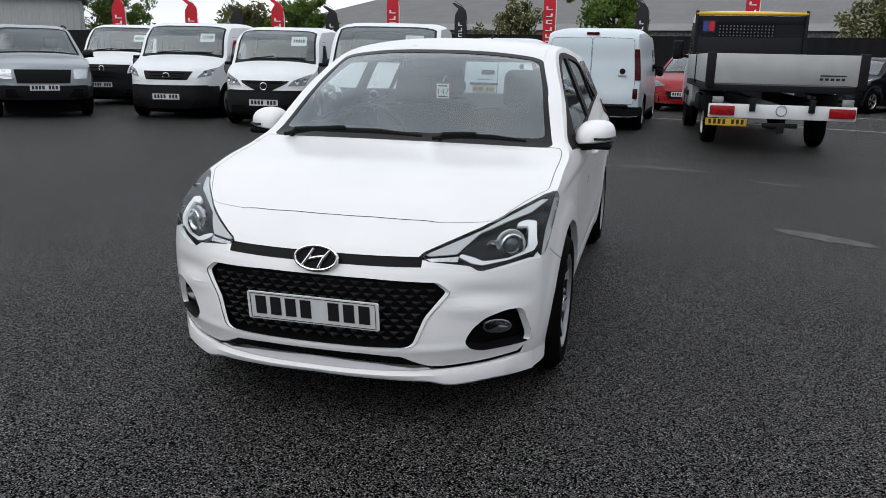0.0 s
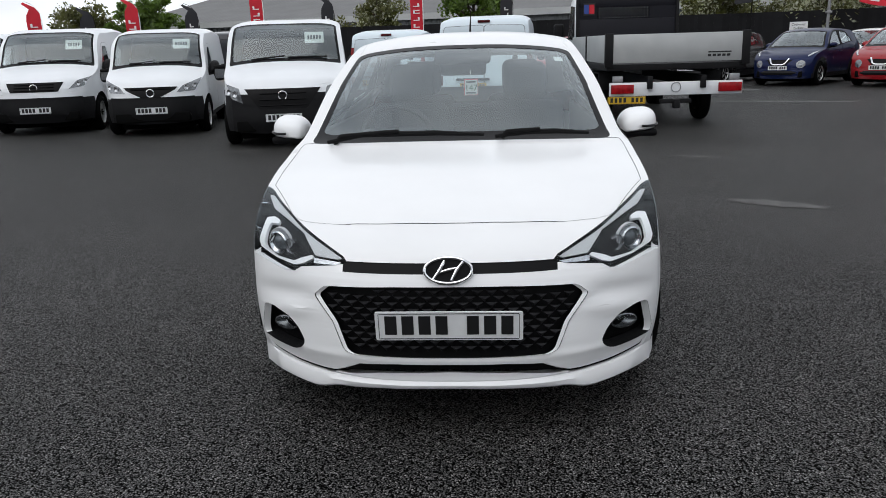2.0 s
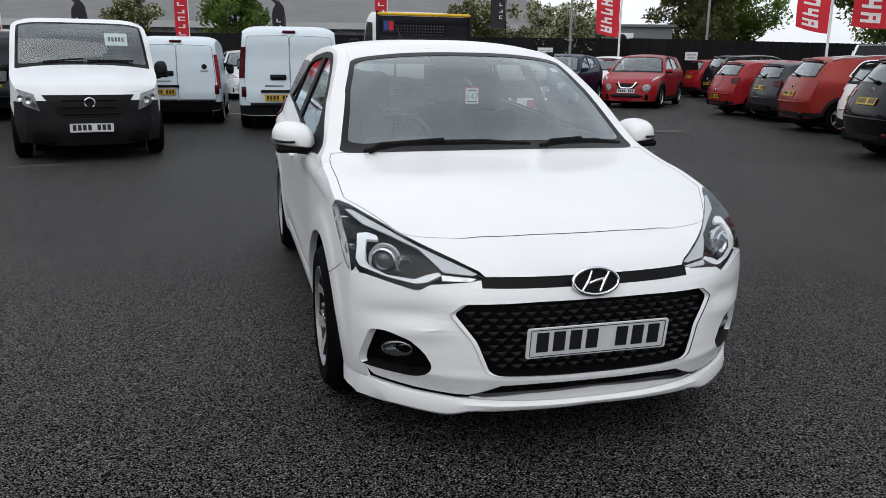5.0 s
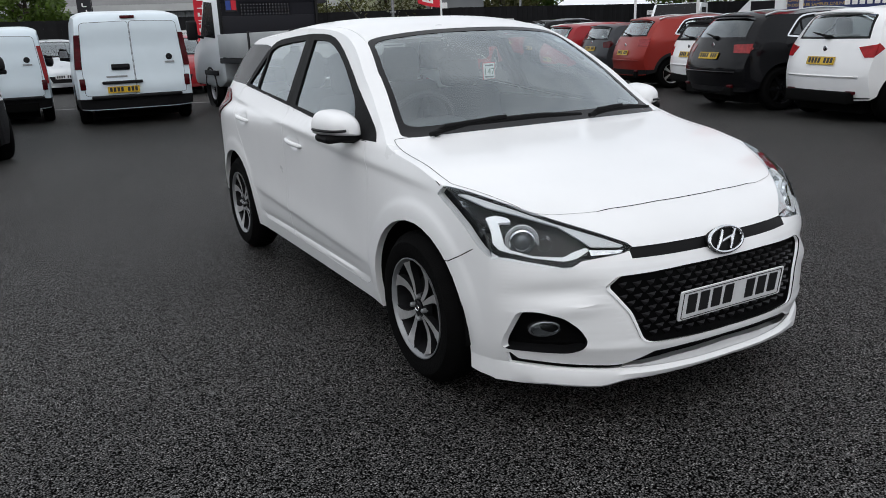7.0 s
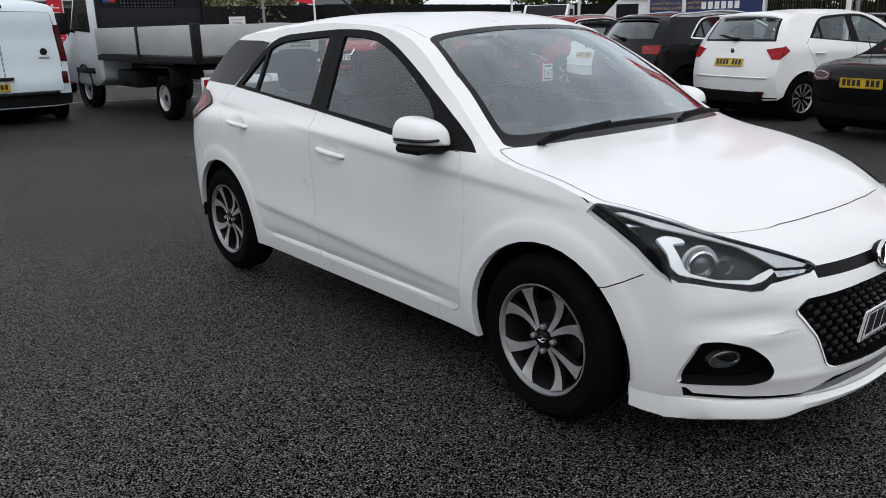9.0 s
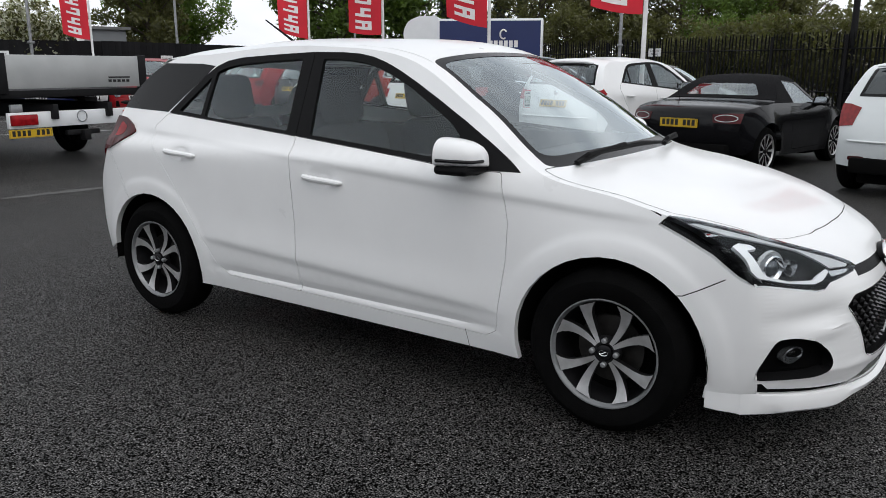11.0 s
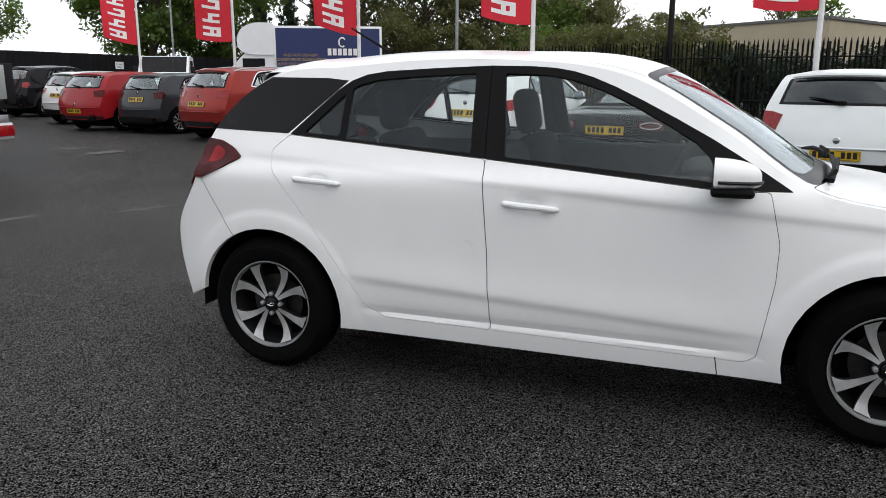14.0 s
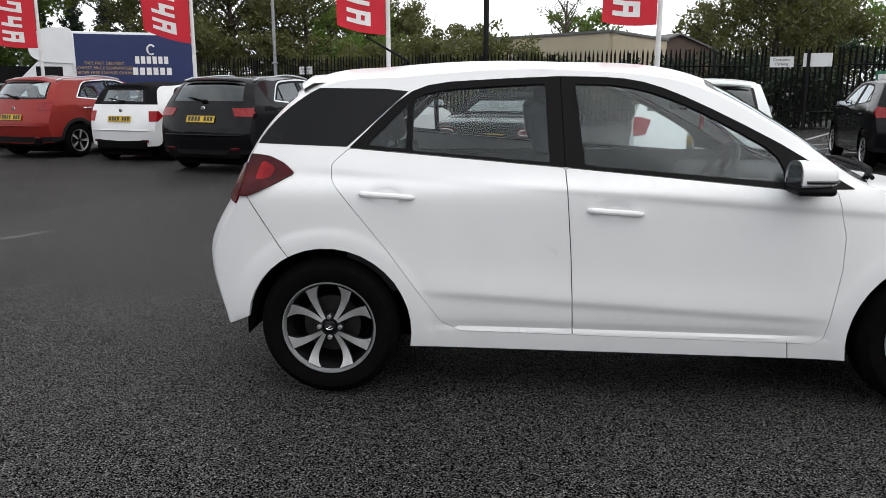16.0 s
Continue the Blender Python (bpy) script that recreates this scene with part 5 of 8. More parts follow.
def rpoly(s, p, t0=12.05, t1=15.95):
    return np.array([s.find(x, z, t0, t1) for x, z in dense(p, 0.06)])


def both(name, p):
    return [(name, p), (name, np.array([(-a, b) for a, b in p])[::-1])]


def on_rear(s, x, z, off=0.0):
    w, t = s.find(x, z, 12.05, 15.95)
    return s.top(w, t, off)


def on_front(s, x, z, off=0.0):
    w, t = s.find(x, z, 0.02, 6.5)
    return s.top(w, t, off)


def hatch(name, label, m, paint_mat, wb=2.5, fo=0.80, ro=0.66, H=1.48, wd=0.86, style="ten", r=0.31, rim=0.2, lamp=None, lamp_mat=None, plate_z=0.80, rear_view=True,
          clad=False, tint=M_GLASS, roof_mat=None, dark_low=0.38, window=None, face=None, dark=None, group="cars parked in rows", door_mat=None, soft_top=False, rails=False, smile=None, grille=None, head=None, tail_y=None, plate_w=0.52, category="car"):
    """A passenger car in the proportions given, its nose towards -y."""
    th = thing(name, m, label, category, group)
    kz = H / 1.474

    def wy(y):
        return float(np.interp(y, (-0.845, 0, 2.57, 3.20), (-fo, 0, wb, wb + ro)))

    def warp(p):
        return np.array([(wy(y), z * (1 if z < 0.35 else 1 + (kz - 1) * min(1, (z - 0.35) / 0.3))) for y, z in p])

    E = warp(H_E[:12] + [(2.75, 1.345), (2.94, 1.06), (3.01, 0.90), (3.085, 0.62), (3.03, 0.31)])
    C = warp(H_C[:12] + [(2.87, 1.395), (3.06, 1.06), (3.12, 0.90), (3.235, 0.62), (3.17, 0.29)])
    if tail_y:
        for i, d in zip((11, 12, 13, 14), tail_y):
            E[i, 0] += d
            C[i, 0] += d
    Wl = np.array([(wy(y), w * wd / 0.86) for y, w in H_W])
    ar = r + 0.055
    s = Shell(E, C, Wl, zs=0.955 * kz, tum=0.45, zm=0.5, tuck=0.04, arches=((0, r, ar), (wb, r, ar)), kk=H_KK, flare=0.02, soft=0.05, crease=((0.2, 0.80 * kz, wb + 0.2, 0.93 * kz, 0.014, 0.08),))
    gl = [("glass", warp(p)) for p in (GLASS_F, GLASS_R)]
    gl.append(("glass", warp(GLASS_Q)))
    fr = [("frame", warp(FRAME_R)), ("frame", warp(FRAME_F))]
    if smile:
        fr = [("smile", grown(warp(FRAME_R), 0.022)), ("smile", grown(warp(FRAME_F), 0.022))] + fr
    sd = []
    if clad:
        sd.append(("clad", np.array([(-2, 0), (6, 0), (6, dark_low), (-2, dark_low)])))
        for cy in (0, wb):
            sd.append(("clad", np.array(arch_line(cy, r, ar + 0.06, 0.15))))
    sd += fr + gl
    seams = [warp(DOOR_F), warp(DOOR_R)]
    for q in seams:
        sd.insert(0, ("seam", np.concatenate([grown(q, 0.004), ])))
    sd.insert(2, ("body2", seams[0]))
    sd.insert(3, ("body2", seams[1]))
    lamp = lamp or [(wd * 0.62, 0.99 * kz), (wd * 1.2, 1.06 * kz), (wd * 1.2, 0.84 * kz), (wd * 0.70, 0.86 * kz)]
    rw = window or [(-wd * 0.64, 1.36 * kz), (wd * 0.64, 1.36 * kz), (wd * 0.72, 1.09 * kz), (-wd * 0.72, 1.09 * kz)]
    tp = [("border", rounded([(-0.93, 7.05), (0.93, 7.05), (0.91, 8.98), (-0.91, 8.98)], 0.1, 3)), ("glass", rounded([(-0.87, 7.28), (0.87, 7.28), (0.86, 8.88), (-0.86, 8.88)], 0.1, 3))]
    tp += [("border", rpoly(s, grown(rw, 0.03))), ("glass", rpoly(s, rw))]
    if clad or dark_low > 0.30:
        tp.append(("clad", rpoly(s, [(-2, dark_low), (2, dark_low), (2, 0.2), (-2, 0.2)])))
    lf = rpoly(s, lamp)
    tp += both("lamp", lf)
    lamp_side = [(y, z) for y, z in ((wb + ro + 0.3, lamp[1][1]), (wb + ro - 0.20, lamp[1][1]), (wb + ro - 0.29, (lamp[1][1] + lamp[2][1]) / 2), (wb + ro - 0.15, lamp[2][1]), (wb + ro + 0.3, lamp[2][1]))]
    sd.append(("lamp", np.array(lamp_side)))
    gr = grille or [(-0.42, 0.52), (0.42, 0.52), (0.34, 0.33), (-0.34, 0.33)]
    tp.append(("grille", np.array([s.find(x, z, 0.02, 5) for x, z in dense(gr, 0.06)])))
    hd = head or [(0.44, 0.66 * kz), (0.80, 0.62 * kz), (0.95, 0.74 * kz), (0.72, 0.78 * kz)]
    tp += both("head", np.array([s.find(x, z, 0.02, 6.3) for x, z in dense(hd, 0.06)]))
    if not head:
        sd.append(("head", warp([(-0.9, 0.64), (-0.42, 0.65), (-0.18, 0.80), (-0.3, 0.85), (-0.9, 0.85)])))
    if roof_mat:
        tp.insert(0, ("roof", np.array([(-1.2, 9.0), (1.2, 9.0), (1.2, 12.1 if not soft_top else 13.0), (-1.2, 12.1 if not soft_top else 13.0)])))
    mats = {"body2": ("door", door_mat or paint_mat, 0.0, 0.0, ""), "seam": ("door_seal", M_UNDER, -0.004, 0.0, ""), "frame": ("window_frame", M_TRIM, 0.002, 0.006, ""), "glass": ("window", tint, -0.004, 0.0, ""),
            "border": ("window_border", M_BLKALLOY, 0.001, 0.0, ""), "lamp": ("tail_lamp", lamp_mat or M_BRIGHTRED, 0.008, 0.012, "red tail lamp"), "clad": ("lower_cladding", M_BUMPER, 0.004, 0.006, "black plastic cladding"),
            "grille": ("grille", M_GRILLE, -0.01, 0.015, ""), "head": ("headlight", M_HEADL, 0.004, 0.008, "clear headlight"), "roof": ("roof_panel", roof_mat, 0.002, 0.004, ""), "smile": ("window_trim", M_CHROME, 0.003, 0.006, "bright window trim")}
    loft(th, s, sd, tp, (0.21, 0.23), paint_mat, mats)
    underpinnings(th, wb, wd, r, rim, style, ar, fo, ro, face, dark)
    for sg in (-1, 1):
        door_mirror(th, sg * (wd - 0.09), wy(0.665), 1.0 * kz, sg, paint_mat)
        for q in (1.347, 2.308):
            b = bmesh.new()
            yy, zz = wy(q), (0.85 + 0.05 * (q - 1.347)) * kz
            x0 = s.X(yy, zz)
            add_tube(b, [(sg * (x0 + dx), yy + dy, zz) for dx, dy in ((0.0, 0.1), (0.025, 0.08), (0.028, -0.06), (0.0, -0.1))], 0.013, 6)
            part("door_handle", b, paint_mat if not smile else M_CHROME, th)
        seat(th, sg * 0.36, wy(1.25), 0.5 * kz)
        seat(th, sg * 0.36, wy(2.05), 0.52 * kz)
        if rails:
            b = bmesh.new()
            add_tube(b, [s.top(sg * 0.93, t, 0.02 + 0.03 * math.sin((t - 9.3) / 2.6 * math.pi)) for t in np.linspace(9.3, 11.9, 9)], 0.016, 6)
            part("roof_rail", b, M_SILVER, th, "bright roof rail")
    b = bmesh.new()
    add_box(b, 0, wy(0.55), 0.82 * kz, 1.3 * wd / 0.86, 0.5, 0.24, 0.05)
    part("dashboard", b, M_DASH, th)
    if rear_view:
        pm = on_rear(s, 0, plate_z, 0.012)
        pn = on_rear(s, 0, plate_z + 0.05, 0.012) - on_rear(s, 0, plate_z - 0.05, 0.012)
        tilt = math.degrees(math.atan2(-pn.y, pn.z))
        number_plate(th, Matrix.Translation(pm) @ pose(0, 0, 0, 0, 0, 180) @ pose(0, 0, 0, -tilt), True, plate_w)
        b = bmesh.new()
        a, c = on_rear(s, 0, rw[2][1] - 0.01, 0.02), on_rear(s, 0.02, rw[2][1] + 0.03, 0.03)
        add_box(b, a.x, a.y, a.z, 0.10, 0.06, 0.05, 0.015)
        add_tube(b, [a, on_rear(s, 0.20, rw[2][1] + 0.03, 0.03), on_rear(s, 0.34, rw[2][1] + 0.05, 0.02)], [0.014, 0.012, 0.006], 6)
        part("rear_wiper", b, M_TRIM, th)
        b = bmesh.new()
        add_lathe(b, [(0.001, 0.008), (0.035, 0.006), (0.040, 0.0)], 16, Matrix.Translation(on_rear(s, 0, plate_z + 0.16, 0.004)) @ pose(0, 0, 0, 0, 0, 90))
        part("badge", b, M_CHROME, th)
        b = bmesh.new()
        tpl = [s.top(w, 12.0, 0.01) + Vector((0, 0.05, 0.0)) for w in np.linspace(-0.8, 0.8, 9)]
        add_tube(b, tpl, [0.01] + [0.022] * 7 + [0.01], 6)
        part("roof_spoiler", b, paint_mat if not roof_mat else roof_mat, th)
        for sg in (-1, 1):
            b = bmesh.new()
            q = on_rear(s, sg * wd * 0.66, 0.40, 0.012)
            add_box(b, q.x, q.y, q.z, 0.16, 0.03, 0.045, 0.01)
            part("rear_reflector", b, M_REDLENS, th)
        b = bmesh.new()
        add_tube(b, [s.top(w, 15.0, 0.012) + Vector((0, 0, -0.03)) for w in np.linspace(-0.85, 0.85, 11)], 0.012, 6)
        part("bumper_crease", b, paint_mat, th)
    else:
        pm = on_front(s, 0, plate_z, 0.012)
        number_plate(th, Matrix.Translation(pm))
        if clad and r > 0.33:
            b = bmesh.new()
            add_tube(b, [on_front(s, x, z, 0.02) for x, z in ((-0.26, 0.74), (-0.19, 0.62), (-0.12, 0.58), (0.12, 0.58), (0.19, 0.62), (0.26, 0.74))], 0.022, 6)
            part("grille_vee", b, M_CHROME, th, "bright V-shaped grille trim")
            b = bmesh.new()
            add_tube(b, [on_front(s, x, 0.37, -0.02) for x in np.linspace(-0.5, 0.5, 9)], [0.02] + [0.06] * 7 + [0.02], 8)
            part("lower_intake", b, M_BUMPER, th, "black lower air intake")
            for sg in (-1, 1):
                b = bmesh.new()
                add_tube(b, [s.top(sg * w, t, 0.008) for w, t in ((0.80, 4.7), (0.88, 5.3), (0.94, 6.0))], [0.02, 0.035, 0.012], 8)
                part("marker_lamp", b, M_REFL, th, "slim clear lamp on the wing")
    return th, s


VAN_K = [3.2, 3.2, 3.2, 3.2, 3, 2.6, 2.6, 2.6, 2.8, 6, 8, 9, 9, 9, 8, 8, 8]


def van(name, label, m, paint_mat, H=1.95, fo=0.93, wb=3.0, ro=0.92, wd=0.95, r=0.33, nose=0.0, black=0.62, rear=False, grille=None, head=None, plate_z=0.45, plate_x=0.0, wide_grille=None, group="vans parked in a row", card=True, tail_lamp=None, rear_black=0.56, screen_low=0.0, barn=True, style="steel", lamp_mat=None):
    """A panel van, its nose towards -y."""
    th = thing(name, m, label, "van", group)
    e = wb + ro
    hz = nose
    E = np.array([(-0.60 * fo, 0.25), (-0.68 * fo, 0.40), (-0.70 * fo, 0.60), (-0.66 * fo, 0.80 + hz * 0.6), (-0.54 * fo, 0.95 + hz), (-0.30 * fo, 1.04 + hz), (-0.02, 1.12 + hz), (0.16, 1.20 + hz), (0.42, 1.58 + hz * 0.5), (0.72, H - 0.14), (1.4, H - 0.08), (e - 0.5, H - 0.08), (e - 0.10, H - 0.13), (e - 0.05, 1.3), (e - 0.02, 0.9), (e, 0.6), (e - 0.05, 0.3)])
    C = np.array([(-0.93 * fo, 0.22), (-fo, 0.38), (-0.99 * fo, 0.60), (-0.95 * fo, 0.82 + hz * 0.6), (-0.82 * fo, 0.99 + hz), (-0.55 * fo, 1.10 + hz), (-0.20 * fo, 1.20 + hz), (0.04, 1.27 + hz), (0.36, 1.63 + hz * 0.5), (0.66, H - 0.06), (1.4, H), (e - 0.5, H), (e - 0.07, H - 0.07), (e + 0.0, 1.3), (e + 0.03, 0.9), (e + 0.06, 0.6), (e, 0.28)])
    Wl = np.array([(-fo, 0.62 * wd), (-0.7 * fo, 0.80 * wd), (-0.5 * fo, 0.90 * wd), (-0.2, 0.96 * wd), (0.3, wd), (wb * 0.5, wd), (wb, wd), (e - 0.3, 0.985 * wd), (e + 0.1, 0.955 * wd)])
    ar = r + 0.06
    s = Shell(E, C, Wl, zs=1.0, tum=0.115, zm=0.5, tuck=0.04, arches=((0, r, ar), (wb, r, ar)), kk=VAN_K, flare=0.015, soft=0.08, crease=((0.2, 0.75, wb + 0.5, 0.78, 0.012, 0.07),))
    sd = [("seam", grown(rounded([(0.32, 0.30), (1.22, 0.30), (1.25, 1.12), (1.15, H - 0.28), (0.78, H - 0.28), (0.20, 1.10 + hz * 0.7)], 0.05, 3), 0.005)),
          ("body2", rounded([(0.32, 0.30), (1.22, 0.30), (1.25, 1.12), (1.15, H - 0.28), (0.78, H - 0.28), (0.20, 1.10 + hz * 0.7)], 0.05, 3)),
          ("glass", rounded([(0.36, 1.13 + hz), (1.16, 1.10 + hz * 0.6), (1.10, H - 0.34), (0.80, H - 0.34)], 0.05, 3)),
          ("seam", strip([(1.45, 0.35), (1.45, H - 0.3), (1.455, H - 0.29)], 0.008)), ("seam", strip([(2.55, H - 0.3), (2.55, 0.75), (2.56, 0.7)], 0.008)),
          ("clad", np.array([(-2, 0), (-0.30, 0), (-0.34, black - 0.02), (-2, black)])), ("clad", np.array([(0.4, 0), (wb - 0.4, 0), (wb - 0.4, 0.33), (0.4, 0.33)])), ("clad", np.array([(wb + 0.4, 0), (8, 0), (8, rear_black), (wb + ro - 0.25, rear_black), (wb + 0.41, 0.45)]))]
    tp = [("border", rounded([(-0.93, 6.95), (0.93, 6.95), (0.92, 8.95), (-0.92, 8.95)], 0.08, 3)), ("glass", rounded([(-0.89, 7.15), (0.89, 7.15), (0.88, 8.86), (-0.88, 8.86)], 0.08, 3)),
          ("clad", np.array([s.find(x, z, 0.0, 5) for x, z in dense([(-1.1 * wd, black), (1.1 * wd, black), (1.1 * wd, 0.1), (-1.1 * wd, 0.1)], 0.08)])), ("clad", rpoly(s, [(-2, rear_black), (2, rear_black), (2, 0.2), (-2, 0.2)]))]
    gr = grille or [(-0.42, black + 0.22), (0.42, black + 0.22), (0.32, black + 0.06), (-0.32, black + 0.06)]
    tp.append(("grille", np.array([s.find(x, z, 0.02, 5) for x, z in dense(gr, 0.06)])))
    hd = head or [(0.46, 0.74), (0.78, 0.70), (0.90, 0.92), (0.76, 0.98)]
    tp += both("head", np.array([s.find(x, z, 0.02, 6.3) for x, z in dense(hd, 0.06)]))
    if rear:
        tl = tail_lamp or [(wd * 0.87, H - 0.50), (wd * 1.2, H - 0.50), (wd * 1.2, H - 1.0), (wd * 0.88, H - 1.0)]
        tp += both("lamp", rpoly(s, tl))
        sd.append(("lamp", np.array([(e - 0.10, tl[2][1]), (e + 0.3, tl[2][1]), (e + 0.3, tl[0][1]), (e - 0.07, tl[0][1])])))
        dr = rounded([(0.010, H - 0.16), (wd * 0.80, H - 0.18), (wd * 0.86, 1.0), (wd * 0.86, rear_black + 0.05), (0.010, rear_black + 0.05)], 0.06, 4)
        tp += both("seam", rpoly(s, grown(dr, 0.007)))
        tp += both("body2", rpoly(s, dr))
    mats = {"body2": ("door", paint_mat, 0.0, 0.0, ""), "seam": ("door_seal", M_BUMPER, -0.004, 0.0, ""), "glass": ("window", M_GLASS, -0.004, 0.0, ""), "border": ("window_border", M_BLKALLOY, 0.001, 0.0, ""),
            "lamp": ("tail_lamp", lamp_mat or M_REDLENS, 0.012, 0.014, "red tail lamp"), "clad": ("bumper", M_BUMPER, 0.006, 0.008, "dark grey plastic bumper"), "grille": ("grille", M_GRILLE, 0.008, 0.012, "black grille"), "head": ("headlight", M_HEADL, 0.006, 0.01, "clear headlight")}
    loft(th, s, sd, tp, (0.24, 0.26), paint_mat, mats, 0.11)
    underpinnings(th, wb, wd, r, 0.205, style, ar, fo, ro)
    for sg in (-1, 1):
        mr = door_mirror(th, sg * (wd - 0.02), 0.42, 1.16 + hz, sg, M_BUMPER, 1.0)
        mr.scale = (sg * 1.0, 1.1, 1.75)
        seat(th, sg * 0.5, 1.0, 0.75, 0.6)
    b = bmesh.new()
    tw = wd - 0.06 - 0.125 * (H - 1.0)
    add_prism(b, [(-wd + 0.05, 0.4), (wd - 0.05, 0.4), (wd - 0.07, 1.0), (tw, H - 0.13), (-tw, H - 0.13), (-wd + 0.07, 1.0)], pose(0, 1.62, 0, 90), 0.03)
    part("bulkhead", b, M_DASH, th)
    b = bmesh.new()
    add_box(b, 0, 1.18, H - 0.15, 2 * tw - 0.04, 0.86, 0.02, 0.006)
    part("headlining", b, M_SEAT, th)
    b = bmesh.new()
    add_box(b, 0, 0.40, 1.02 + hz, 2 * wd - 0.3, 0.55, 0.24, 0.06)
    part("dashboard", b, M_DASH, th)
    if rear:
        q = on_rear(s, plate_x, plate_z, 0.02)
        number_plate(th, Matrix.Translation(q) @ pose(0, 0, 0, 0, 0, 180), True)
        b = bmesh.new()
        q = on_rear(s, plate_x, plate_z + 0.12, 0.03)
        add_box(b, q.x, q.y, q.z, 0.66, 0.05, 0.05, 0.015)
        part("plate_lamp_strip", b, M_BUMPER, th)
        b = bmesh.new()
        q = on_rear(s, 0.22, plate_z + 0.38, 0.012)
        add_box(b, q.x, q.y, q.z, 0.30, 0.02, 0.10, 0.02)
        add_box(b, q.x, q.y + 0.02, q.z, 0.24, 0.03, 0.035, 0.01)
        part("door_handle", b, M_BUMPER, th)
        b = bmesh.new()
        q = on_rear(s, 0, H - 0.10, 0.02)
        add_box(b, q.x, q.y, q.z, 0.24, 0.04, 0.05, 0.012)
        part("high_brake_lamp", b, M_REDLENS, th, "red high-level brake lamp")
        b = bmesh.new()
        q = on_rear(s, -0.62 * wd, plate_z + 0.52, 0.01)
        add_lathe(b, [(0.001, 0.01), (0.05, 0.008), (0.055, 0.0)], 20, Matrix.Translation(q) @ pose(0, 0, 0, 0, 0, 90))
        part("badge", b, M_LAMPDARK, th)
        b = bmesh.new()
        for k, (xx, wid) in enumerate(((0.30, 0.34), (-0.62 * wd, 0.16))):
            q = on_rear(s, xx, plate_z + (0.22 if k == 0 else 0.43), 0.008)
            add_box(b, q.x, q.y, q.z, wid, 0.006, 0.03)
        part("name_bar", b, M_GALV, th, "plain bars for the model name")
        b = bmesh.new()
        add_box(b, 0, on_rear(s, 0, 0.5, 0).y + 0.03, 0.50, 1.5, 0.06, 0.05, 0.02)
        part("bumper_step", b, M_BUMPER, th)
        for sg in (-1, 1):
            b = bmesh.new()
            q = on_rear(s, sg * wd * 0.885, 0.73, 0.01)
            add_box(b, q.x, q.y, q.z, 0.09, 0.03, 0.19, 0.012)
            part("lower_lamp", b, M_REDLENS, th, "small dark red lamp over the bumper")
    else:
        q = on_front(s, plate_x, plate_z, 0.02)
        number_plate(th, Matrix.Translation(q))
        b = bmesh.new()
        q = on_front(s, 0, gr[0][1] - 0.10, 0.02)
        add_tube(b, [(q.x + 0.062 * math.cos(a), q.y, q.z + 0.062 * math.sin(a)) for a in np.linspace(0, 2 * math.pi, 25)], 0.009, 6, cap=False)
        part("badge_ring", b, M_CHROME, th)
        for k in range(3):
            b = bmesh.new()
            z = gr[2][1] + (gr[0][1] - gr[2][1]) * (k + 0.6) / 3.4
            add_tube(b, [on_front(s, x, z, 0.015) for x in np.linspace(-0.33, 0.33, 7)], 0.010, 6)
            part("grille_bar", b, M_TRIM, th)
        for sg in (-1, 1):
            b = bmesh.new()
            q = on_front(s, sg * 0.66 * wd, 0.36, 0.01)
            add_lathe(b, [(0.045, -0.02), (0.045, 0.012), (0.001, 0.016)], 16, Matrix.Translation(q) @ pose(0, 0, 0, 0, 0, -90))
            part("fog_lamp", b, M_LAMPDARK, th)
            for f, rad in ((0.36, 0.045), (0.66, 0.038)):
                hx = min(p_[0] for p_ in hd) * (1 - f) + max(p_[0] for p_ in hd) * f
                hz_ = sum(p_[1] for p_ in hd) / len(hd) + (f - 0.5) * 0.10
                b = bmesh.new()
                add_lathe(b, [(rad, 0.004), (rad * 1.02, 0.014), (rad * 0.8, 0.012), (0.001, -0.002)], 14, Matrix.Translation(on_front(s, sg * hx, hz_, 0.008)) @ pose(0, 0, 0, 0, 0, -90 + 30 * sg))
                part("lamp_reflector", b, M_REFL, th)
        b = bmesh.new()
        ca, cb = s.top(-0.55, 7.12, 0.02), s.top(0.55, 7.12, 0.02)
        add_tube(b, [ca, s.top(0.0, 7.2, 0.03)], 0.012, 6)
        part("wiper", b, M_TRIM, th)
        b = bmesh.new()
        add_tube(b, [s.top(0.05, 7.14, 0.02), s.top(0.7, 7.2, 0.03)], 0.012, 6)
        part("wiper", b, M_TRIM, th)
        if card:
            pc = s.top(0.52, 8.1, -0.06)
            b = bmesh.new()
            add_box(b, 0, 0, 0, 0.30, 0.004, 0.20, rot=Matrix.Translation(pc) @ pose(0, 0, 0, -32))
            cd = part("price_card", b, M_PAPER, th, "white price card behind the windscreen", smooth=False)
            b = bmesh.new()
            for k in range(5):
                add_box(b, 0, 0, 0, 0.03, 0.003, 0.07, rot=Matrix.Translation(pc) @ pose(0, 0, 0, -32) @ pose(-0.09 + 0.045 * k, -0.004, 0))
            part("price_bars", b, M_INK, cd, smooth=False)
    return th, s


